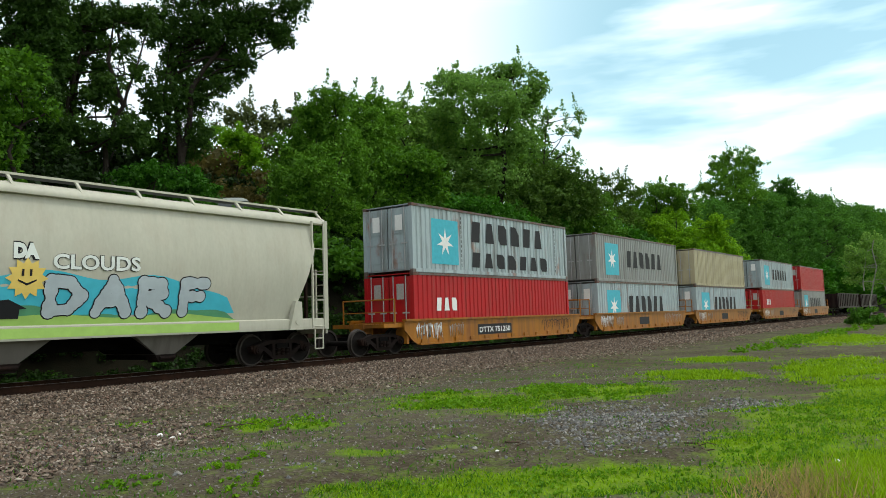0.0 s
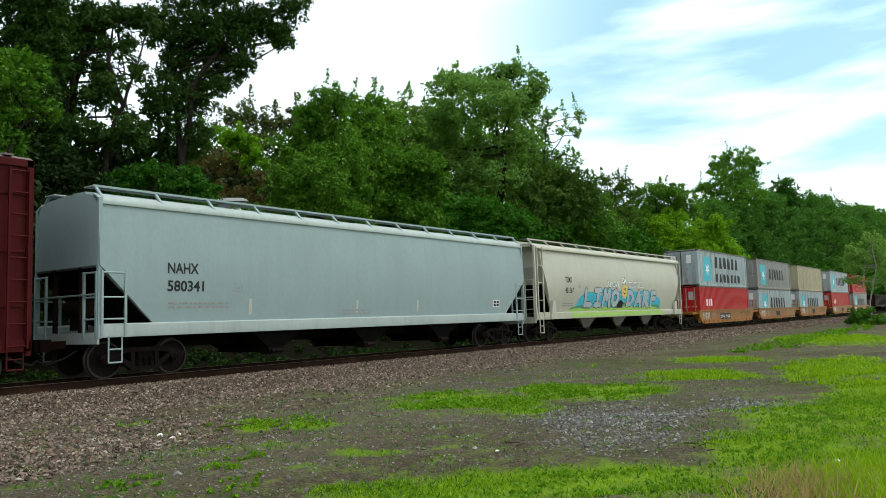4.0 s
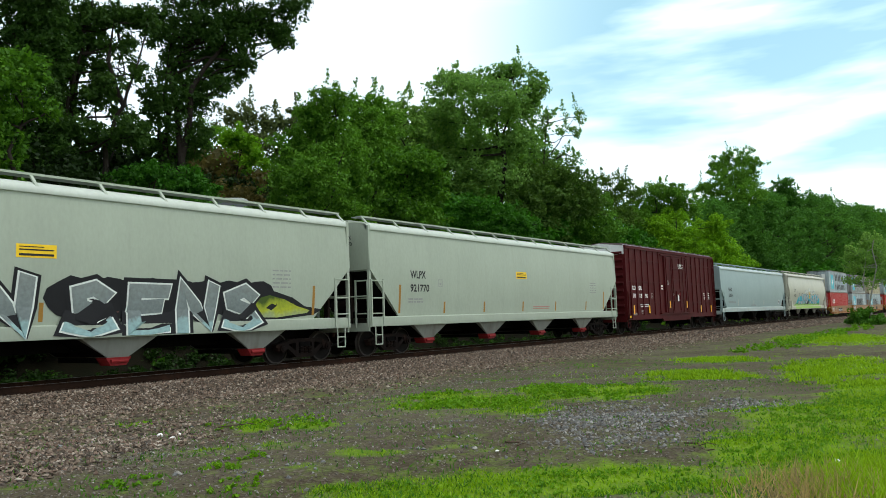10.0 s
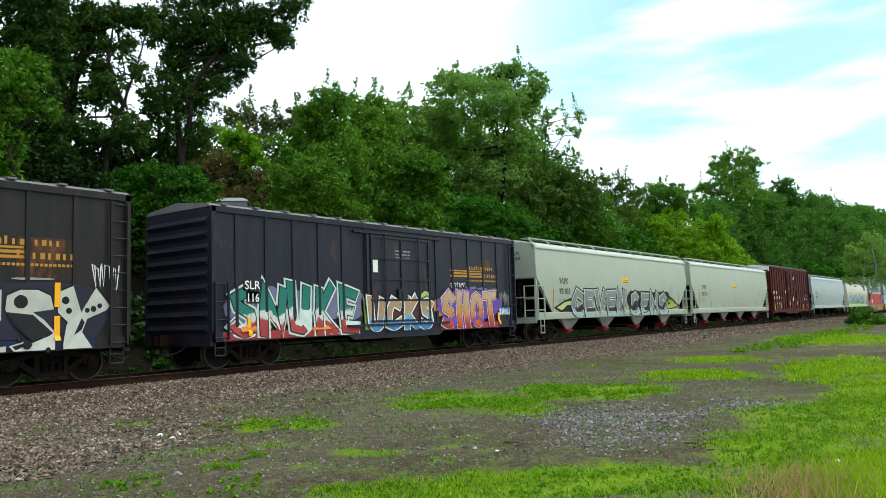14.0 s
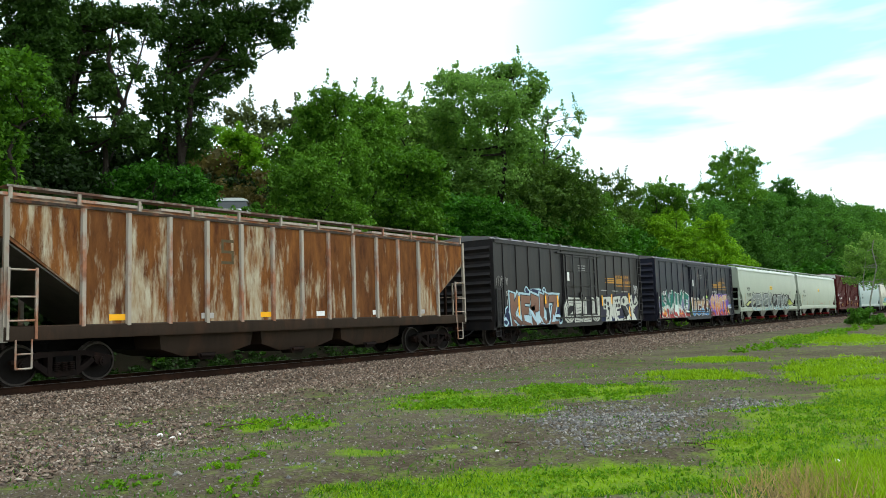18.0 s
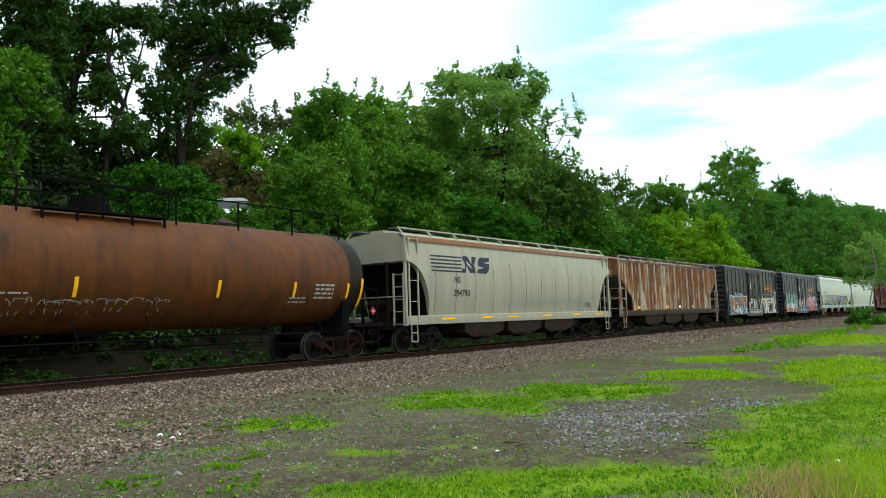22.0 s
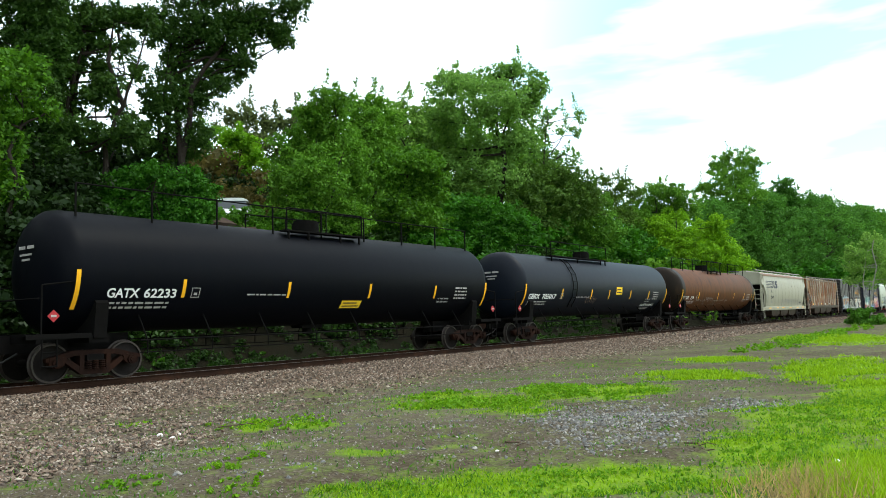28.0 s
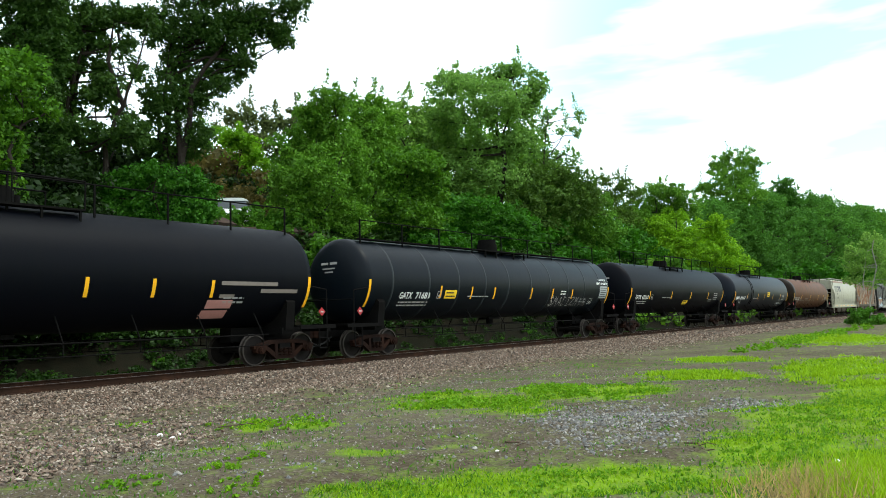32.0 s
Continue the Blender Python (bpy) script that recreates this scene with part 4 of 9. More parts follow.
# ---- box car ----
def boxcar(label, L, mat, eave, ribs, door, rail_rows=(), roof_mat=None, end_mat=None, rib_d=0.05, sill=0.80, W=1.5, door_panels=(2, 4), truck_in=1.65, plug=True):
    car = thing("box_car", label, "railway wagon", group="wagons of the freight train")
    H = L / 2
    part("body", Shape().box((0, 0, (eave + sill) / 2), (L, 2 * W, eave - sill)), mat, car)
    part("roof", Shape().prism([(-W - 0.03, eave), (W + 0.03, eave), (W * 0.9, eave + 0.10), (0, eave + 0.24), (-W * 0.9, eave + 0.10)], "x", -H - 0.02, H + 0.02), roof_mat or P_galv, car)
    n = int(L / 1.05)
    for k in range(n):
        x = -H + 0.5 + (L - 1.0) * k / (n - 1)
        part("roof_rib", Shape().prism([(-W, eave + 0.075), (0, eave + 0.245), (W, eave + 0.075), (W, eave + 0.12), (0, eave + 0.29), (-W, eave + 0.12)], "x", x - 0.1, x + 0.1), roof_mat or P_galv, car)
    for s in (-1, 1):
        y = s * W
        part("top_chord", Shape().box((0, y + s * 0.03, eave - 0.07), (L, 0.07, 0.16)), mat, car)
        part("side_sill", Shape().box((0, y + s * 0.03, sill + 0.12), (L, 0.07, 0.26)).prism([(-2.6, sill), (2.6, sill), (2.3, sill - 0.16), (-2.3, sill - 0.16)], "y", y - 0.02 * s, y + s * 0.05), mat, car)
        for x in ribs:
            part("side_post", Shape().box((x, y + s * rib_d / 2, (eave + sill) / 2), (0.10, rib_d, eave - sill - 0.2)), mat, car)
        for e in (-1, 1):
            part("corner_post", Shape().box((e * (H - 0.06), y + s * 0.03, (eave + sill) / 2), (0.14, 0.07, eave - sill)), mat, car)
        edges = sorted([-H + 0.1] + list(ribs) + [H - 0.1])
        for z in rail_rows:
            for a, b in zip(edges, edges[1:]):
                if door[0] - 0.05 < (a + b) / 2 < door[1] + 0.05:
                    continue
                part("side_rail", Shape().box(((a + b) / 2, y + s * 0.02, z), (b - a - 0.10, 0.04, 0.06)), mat, car)
        # plug door in its tracks, with panels and lock rods
        d0, d1 = door
        dz0, dz1 = sill + 0.35, eave - 0.35
        dr = part("door", Shape().box(((d0 + d1) / 2, y + s * 0.045, (dz0 + dz1) / 2), (d1 - d0, 0.09, dz1 - dz0)), mat, car)
        fr = Shape().box(((d0 + d1) / 2, y + s * 0.07, dz1 + 0.06), (d1 - d0 + 1.5, 0.10, 0.07)).box(((d0 + d1) / 2, y + s * 0.09, dz0 - 0.06), (d1 - d0 + 2.2, 0.14, 0.07))
        for x in (d0 - 0.08, d1 + 0.08):
            fr.box((x, y + s * 0.05, (dz0 + dz1) / 2), (0.12, 0.10, dz1 - dz0))
        part("door_track", fr, mat, car)
        cols, rws = door_panels
        for i in range(cols + 1):
            x = d0 + 0.08 + (d1 - d0 - 0.16) * i / cols
            part("door_post", Shape().box((x, y + s * 0.11, (dz0 + dz1) / 2), (0.07, 0.05, dz1 - dz0)), mat, dr)
        for i in range(rws + 1):
            z = dz0 + 0.06 + (dz1 - dz0 - 0.12) * i / rws
            part("door_rail", Shape().box(((d0 + d1) / 2, y + s * 0.108, z), (d1 - d0, 0.045, 0.07)), mat, dr)
        for x in (d0 + (d1 - d0) * 0.22, d0 + (d1 - d0) * 0.78):
            part("lock_rod", Shape().cyl((x, y + s * 0.16, dz0 - 0.05), (x, y + s * 0.16, dz1 + 0.05), 0.025, n=6), mat, dr)
        part("lock_gear", Shape().box(((d0 + d1) / 2, y + s * 0.15, (dz0 * 2 + dz1) / 3), (0.5, 0.05, 0.34)).cyl(((d0 + d1) / 2, y + s * 0.14, (dz0 * 2 + dz1) / 3), ((d0 + d1) / 2, y + s * 0.20, (dz0 * 2 + dz1) / 3), 0.09, n=10), mat, dr)
        ladder(car, -H + 0.30, y + s * 0.10, sill + 0.05, 2.4, mat, 0.42, 4)
        ladder(car, H - 0.30, y + s * 0.10, sill + 0.05, eave - 0.2, mat, 0.42, 9)
        stirrup(car, -H + 0.30, y, mat, 0.4, sill + 0.05)
        stirrup(car, H - 0.30, y, mat, 0.4, sill + 0.05)
    for e in (-1, 1):
        for k in range(9):
            z = sill + 0.35 + (eave - sill - 0.75) * k / 8
            part("end_corrugation", Shape().prism([(z - 0.13, 0), (z, 0.10), (z + 0.13, 0)], "y", -W + 0.10, W - 0.10).mesh("c"), end_mat or mat, car,
                 at=Matrix.Translation((e * H, 0, 0)) @ Matrix(((0, 0, e, 0), (0, 1, 0, 0), (1, 0, 0, 0), (0, 0, 0, 1))))
        truck(car, e * (H - truck_in), P_cast)
        part("end_sill", Shape().box((e * (H - 0.03), 0, sill + 0.06), (0.12, 2 * W, 0.34)), mat, car)
    part("centre_sill", Shape().box((0, 0, 0.78), (L, 0.4, 0.30)).box((0.8, 0.2, 0.62), (1.2, 0.3, 0.3)), P_black, car)
    part("brake_rigging", Shape().tube([(-H + 3, -0.5, 0.55), (H - 3, -0.4, 0.60)], 0.025).cyl((-1.6, -0.7, 0.66), (-0.8, -0.7, 0.66), 0.17, n=10), P_black, car)
    coupler(car, L)
    return car, lambda x, z: -(W + 0.067) if z < sill + 0.26 else -W


# ---- tank car ----
def tank(label, L, mat, r=1.52, zc=2.66, head_mat=None, rings=(), full_rail=False, truck_mat=None, bracket=None, jacket_rail=True, dome=0.0, dome_mat=None, saddle_mat=None, step_at=None, walk_span=(-1.7, 1.7)):
    car = thing("tank_car", label, "railway wagon", group="wagons of the freight train")
    H, hd = L / 2, 0.62
    nn = 40
    prof = [(-H + hd * (1 - math.sin(math.pi / 2 * k / 7)), r * math.cos(math.pi / 2 * (1 - k / 7)) ** 0.75 if k else 0.02) for k in range(8)]
    prof = [(x, max(0.02, r * (1 - ((-H + hd - x) / hd) ** 2.4) ** 0.5)) for x, _ in prof]
    prof.reverse()
    pts = prof + [(-x, rr) for x, rr in reversed(prof)]
    ringv = [[(x, rr * math.cos(6.2832 * i / nn), zc + rr * math.sin(6.2832 * i / nn)) for i in range(nn)] for x, rr in pts]
    part("tank_shell", Shape().loft(ringv, True, True), mat, car)

    def side(x, z):
        return -math.sqrt(max(0.01, r * r - (z - zc) ** 2))

    for x in rings:
        part("weld_band", Shape().loft([[(x + d, (r + h) * math.cos(6.2832 * i / nn), zc + (r + h) * math.sin(6.2832 * i / nn)) for i in range(nn)] for d, h in ((-0.05, 0.0), (-0.03, 0.014), (0.03, 0.014), (0.05, 0.0))], True, False), bracket or mat, car)
    if head_mat:
        for e in (-1, 1):
            rg = [[(e * (-x + 0.004), (rr + 0.004) * math.cos(6.2832 * i / nn), zc + (rr + 0.004) * math.sin(6.2832 * i / nn)) for i in range(nn)] for x, rr in prof + [(-H + hd + 0.45, r)]]
            part("tank_head", Shape().loft(rg, True, True), head_mat, car)
    uf = P_black
    for e in (-1, 1):
        xt = e * (H - 1.15)
        part("stub_sill", Shape().box((e * (H - 0.9), 0, 0.92), (3.2, 0.5, 0.42)), uf, car)
        part("end_sill", Shape().box((e * (H + 0.38), 0, 1.05), (0.10, 2.9, 0.22)), uf, car)
        part("saddle", Shape().prism([(-1.30, 1.02), (1.30, 1.02), (1.40, 1.85), (1.25, 1.98), (0.9, 1.42), (0, 1.22), (-0.9, 1.42), (-1.25, 1.98), (-1.40, 1.85)], "x", xt - 0.16, xt + 0.16).box((xt, 0, 1.0), (0.5, 2.5, 0.18)), saddle_mat or uf, car)
        for s in (-1, 1):
            part("end_platform", Shape().box((e * (H - 0.1), s * 1.15, 1.12), (1.5, 0.62, 0.05)).box((e * (H - 0.1), s * 1.45, 1.08), (1.5, 0.03, 0.10)), uf, car)
            part("end_handrail", Shape().tube([(e * (H + 0.30), s * 1.42, 1.10), (e * (H + 0.30), s * 1.42, 2.25), (e * (H - 0.45), s * 1.42, 2.35), (e * (H - 0.60), s * 1.25, 2.30)], 0.022), uf, car)
            stirrup(car, e * (H + 0.12), s * 1.44, uf, 0.42, 1.05)
        part("end_rail", Shape().tube([(e * (H + 0.36), -1.40, 1.95), (e * (H + 0.36), 1.40, 1.95)], 0.022), uf, car)
        truck(car, xt, truck_mat or P_cast_rust)
    # the side handrails on their stand-offs
    if jacket_rail:
        for s in (-1, 1):
            zr = 0.92
            part("side_handrail", Shape().tube([(-H + 2.1, s * 1.46, zr), (H - 2.1, s * 1.46, zr)], 0.022), uf, car)
            part("lower_rail", Shape().tube([(-H + 2.1, s * 1.46, zr - 0.30), (H - 2.1, s * 1.46, zr - 0.30)], 0.016), uf, car)
            n = 8
            for k in range(n):
                x = -H + 2.3 + (L - 4.6) * k / (n - 1)
                part("rail_stanchion", Shape().tube([(x, s * 1.46, zr - 0.32), (x, s * 1.46, zr), (x, s * 1.05, 1.55)], 0.018), uf, car)
    # manway with platform on top
    zt = zc + r
    part("manway_housing", Shape().cyl((0, 0, zt - 0.08), (0, 0, zt + 0.34), 0.45, n=20).cyl((0, 0, zt + 0.34), (0, 0, zt + 0.42 + dome), 0.40, n=20).cyl((0.55, 0.1, zt - 0.05), (0.55, 0.1, zt + 0.28), 0.12, n=10), dome_mat or uf, car)
    for s in (-1, 1):
        pl = Shape()
        pl.box((sum(walk_span) / 2, s * 0.82, zt - 0.08), (walk_span[1] - walk_span[0], 0.36, 0.05))
        for x in (walk_span[0] + 0.1, walk_span[0] * 0.45, walk_span[1] * 0.4, walk_span[1] - 0.1):
            pl.box((x, s * 0.95, zt - 0.25), (0.05, 0.06, 0.36))
        part("manway_platform", pl, uf, car)
    for s in (-1, 1):
        if full_rail and s < 0:
            part("top_handrail", Shape().tube([(-H + 0.8, s * 0.75, zt - 0.2), (-H + 0.8, s * 0.75, zt + 0.62), (H - 0.8, s * 0.75, zt + 0.62), (H - 0.8, s * 0.75, zt - 0.2)], 0.02), uf, car)
            for k in range(9):
                x = -H + 0.8 + (L - 1.6) * k / 8
                part("rail_stanchion", Shape().box((x, s * 0.75, zt + 0.2), (0.04, 0.04, 0.86)), uf, car)
        if full_rail and rings:
            part("running_board", Shape().box((0, s * 0.62, zt - 0.03), (L - 1.6, 0.30, 0.04)), uf, car)
        else:
            wa, wb = walk_span
            part("top_handrail", Shape().tube([(wa, s * 0.98, zt - 0.1), (wa, s * 0.98, zt + 0.62), (wb, s * 0.98, zt + 0.62), (wb, s * 0.98, zt - 0.1)], 0.024).tube([((wa + wb) / 2, s * 0.98, zt - 0.1), ((wa + wb) / 2, s * 0.98, zt + 0.62)], 0.02), uf, car)
        if step_at is not None:
            lad = Shape()
            for x in (-0.22, 0.22):
                lad.tube([(step_at + x, s * ((r + 0.06) * math.cos(a)), zc + (r + 0.06) * math.sin(a)) for a in (-0.75, -0.35, 0.0, 0.35, 0.75, 1.0)], 0.02)
            for a in (-0.65, -0.4, -0.15, 0.1, 0.35, 0.6, 0.8):
                lad.tube([(step_at - 0.22, s * ((r + 0.06) * math.cos(a)), zc + (r + 0.06) * math.sin(a)), (step_at + 0.22, s * ((r + 0.06) * math.cos(a)), zc + (r + 0.06) * math.sin(a))], 0.016)
            part("side_ladder", lad, uf, car)
    part("bottom_outlet", Shape().cyl((0, 0, zc - r - 0.28), (0, 0, zc - r + 0.1), 0.16, n=12).box((0, 0, zc - r - 0.02), (0.9, 0.5, 0.14)), uf, car)
    coupler(car, L + 0.9, 0.86, 0.8)
    return car, side


# ---- container and well car ----
CONTAINERS = []


P_worn = paint("container_rail_worn", (0.14, 0.13, 0.125), dirt_amt=0.6, rust=(0.07, 0.025, 0.014), rust_amt=0.8, rust_lo=0.42, rust_hi=0.6, seed=51)


def container(label, mat, x, z, group="shipping containers on the well cars"):
    c = thing("shipping_container", label, "container", group=group)
    Lc, W, Hc = 12.19, 1.22, 2.59
    for s in (-1, 1):
        pts, k, y = [], 0, s * (W - 0.03)
        u = -Lc / 2 + 0.12
        while u < Lc / 2 - 0.12:
            pts += [(u, y), (u + 0.07, y), (u + 0.105, y - s * 0.032), (u + 0.175, y - s * 0.032), (u + 0.21, y)]
            u += 0.28
        pts = [p for p in pts if p[0] < Lc / 2 - 0.11]
        sh = Shape()
        n = len(pts)
        sh.add([(p, q, 0.14) for p, q in pts] + [(p, q, Hc - 0.08) for p, q in pts], [(i, i + 1, n + i + 1, n + i) for i in range(n - 1)])
        part("side_panel", sh, mat, c)
        for e in (-1, 1):
            part("corner_post", Shape().box((e * (Lc / 2 - 0.08), s * (W - 0.08), Hc / 2), (0.16, 0.16, Hc)), mat, c)
            for zz in (0.06, Hc - 0.06):
                part("corner_casting", Shape().box((e * (Lc / 2 - 0.085), s * (W - 0.078), zz), (0.18, 0.165, 0.122)), P_worn, c)
        part("bottom_rail", Shape().box((0, s * (W - 0.05), 0.08), (Lc - 0.3, 0.10, 0.14)), mat, c)
        part("top_rail", Shape().box((0, s * (W - 0.04), Hc - 0.05), (Lc - 0.3, 0.08, 0.09)), P_worn, c)
    part("roof", Shape().box((0, 0, Hc - 0.03), (Lc - 0.1, 2 * W - 0.1, 0.04)), mat, c)
    part("floor", Shape().box((0, 0, 0.12), (Lc - 0.1, 2 * W - 0.1, 0.08)), mat, c)
    part("front_wall", Shape().box((Lc / 2 - 0.06, 0, Hc / 2), (0.05, 2 * W - 0.3, Hc - 0.2)), mat, c)
    for s in (-1, 1):
        d = part("door", Shape().box((-Lc / 2 + 0.05, s * 0.56, Hc / 2), (0.05, 1.06, Hc - 0.26)).box((-Lc / 2 + 0.02, s * 0.56, Hc * 0.75), (0.03, 0.8, 0.9)).box((-Lc / 2 + 0.02, s * 0.56, Hc * 0.3), (0.03, 0.8, 0.8)), mat, c)
        for k in (0.25, 0.85):
            part("lock_rod", Shape().cyl((-Lc / 2 - 0.02, s * k, 0.1), (-Lc / 2 - 0.02, s * k, Hc - 0.1), 0.022, n=6).box((-Lc / 2 - 0.03, s * k, 1.1), (0.03, 0.30, 0.05)), P_galv, d)
    CONTAINERS.append((c, x, z))
    return c, flat_side(W - 0.026)


def well_car(label, mat, L, lead=True):
    car = thing("well_car", label, "railway wagon", group="wagons of the freight train")
    H = L / 2
    w = 6.35
    for s in (-1, 1):
        y = s * 1.30
        part("side_wall", Shape().prism([(-w - 0.5, 1.20), (w + 0.5, 1.20), (w + 0.5, 0.85), (w, 0.42), (w - 0.3, 0.30), (-w + 0.3, 0.30), (-w, 0.42), (-w - 0.5, 0.85)], "y", y, y + s * 0.06), mat, car)
        part("top_flange", Shape().box((0, y + s * 0.05, 1.20), (2 * w + 1.0, 0.20, 0.07)), mat, car)
        part("bottom_flange", Shape().box((0, y + s * 0.05, 0.31), (2 * w - 0.6, 0.18, 0.06)), mat, car)
        for k in range(12):
            x = -w + 0.6 + (2 * w - 1.2) * k / 11
            part("side_stiffener", Shape().box((x, y + s * 0.085, 0.42), (0.34, 0.05, 0.14)), mat, car)
    part("well_floor", Shape().box((0, 0, 0.34), (2 * w, 2.6, 0.06)), P_black, car)
    for e in (-1, 1):
        part("end_platform", Shape().box((e * (w + 0.65), 0, 1.02), (H - w + 0.2, 2.5, 0.14)).box((e * (w + 0.25), 0, 0.75), (0.12, 2.6, 0.8)).box((e * (H - 0.2), 0, 0.9), (0.5, 0.6, 0.4)), mat, car)
        part("end_rail", Shape().tube([(e * (w + 0.9), -1.25, 1.05), (e * (w + 0.9), -1.25, 1.95), (e * (w + 0.9), 1.25, 1.95), (e * (w + 0.9), 1.25, 1.05)], 0.03).tube([(e * (w + 0.9), -1.25, 1.5), (e * (w + 0.9), 1.25, 1.5)], 0.02), mat, car)
    if lead:
        truck(car, -H + 0.1)
    return car, flat_side(1.36)


def gondola(label, mat, L=16.0):
    car = thing("gondola_car", label, "railway wagon", group="wagons of the freight train")
    H = L / 2
    for s in (-1, 1):
        part("side_wall", Shape().box((0, s * 1.48, 1.9), (L, 0.06, 1.7)).box((0, s * 1.50, 2.75), (L, 0.16, 0.12)).box((0, s * 1.50, 1.05), (L, 0.14, 0.2)), mat, car)
        for k in range(13):
            part("side_post", Shape().box((-H + 0.4 + (L - 0.8) * k / 12, s * 1.53, 1.9), (0.12, 0.10, 1.6)), mat, car)
    for e in (-1, 1):
        part("end_wall", Shape().box((e * (H - 0.04), 0, 1.9), (0.08, 2.9, 1.7)), mat, car)
        truck(car, e * (H - 1.7))
    part("floor", Shape().box((0, 0, 1.05), (L - 0.2, 2.8, 0.12)), mat, car)
    coupler(car, L)
    return car


def place(car, a, b):
    """Sets a car so that its body reaches from a to b along the line when the clip begins."""
    TRAIN.append((car, (a + b) / 2))


# -- gondolas at the far end
P_gon = paint("gondola_oxide", (0.012, 0.0065, 0.0070), rust=(0.02, 0.010, 0.008), rust_amt=0.4, spec=0.04)
for a in (105.0, 123.0):
    place(gondola("dark rusty brown gondola car", P_gon), a, a + 16.0)

# -- well cars with stacked containers
P_grey = paint("container_pale_grey", (0.37, 0.44, 0.46), dirt=(0.085, 0.065, 0.05), dirt_amt=0.85, rust_amt=0.7, rust_lo=0.55, rust_hi=0.68, seed=1)
P_grey2 = paint("container_grey_worn", (0.27, 0.28, 0.27), dirt_amt=0.6, rust_amt=0.3, rust_lo=0.58, rust_hi=0.72, seed=4)
P_cred = paint("container_red", (0.42, 0.014, 0.018), dirt_amt=0.35, rust_amt=0.1, rust_lo=0.6, rust_hi=0.7, seed=2)
P_cream = paint("container_cream", (0.42, 0.37, 0.24), dirt_amt=0.6, rust_amt=0.2, rust_lo=0.6, rust_hi=0.7, seed=6)
P_orange = paint("well_car_ochre", (0.34, 0.135, 0.016), dirt=(0.09, 0.05, 0.03), dirt_amt=0.85, rust_amt=0.6, rust_lo=0.5, rust_hi=0.68, seed=3)
P_sky = plain("panel_light_blue", (0.07, 0.42, 0.52), 0.5, 0.25, 6)
STAR = [(0.62 * math.cos(math.pi / 7 * k + math.pi / 2) * (1 if k % 2 == 0 else 0.36), 0.62 * math.sin(math.pi / 7 * k + math.pi / 2) * (1 if k % 2 == 0 else 0.36)) for k in range(14)]


def star_logo(c, surf, x, z, s=1.0):
    decal("logo_panel", rects([(0, 0, 1.95 * s, 1.95 * s)]), P_sky, c, surf, x, z, 0.004, "light blue square panel")
    decal("logo_star", polys([[(p * s, q * s) for p, q in STAR]]), P_white, c, surf, x + 0.97 * s, z + 0.95 * s, 0.009, "white seven-pointed star")


SIGNS = ([(0, 0), (0.86, 0), (1, 1), (0.14, 1)], [(0, 0), (1, 0), (0.78, 1), (0.22, 1)], [(0, 0.22), (0.25, 0), (1, 0), (1, 0.78), (0.75, 1), (0, 1)], [(0, 0), (1, 0), (1, 0.62), (0.6, 1), (0, 1)])


def brand_bars(c, surf, x, z, n, w, h, mat, gap=0.34):
    """A line's name drawn as a row of plain angular blocks."""
    u = w / n
    for j in range(n):
        k = SIGNS[j % len(SIGNS)]
        decal("name_block", polys([[(p * u * (1 - gap), q * h) for p, q in k]]), mat, c, surf, x + j * u, z, GAP)


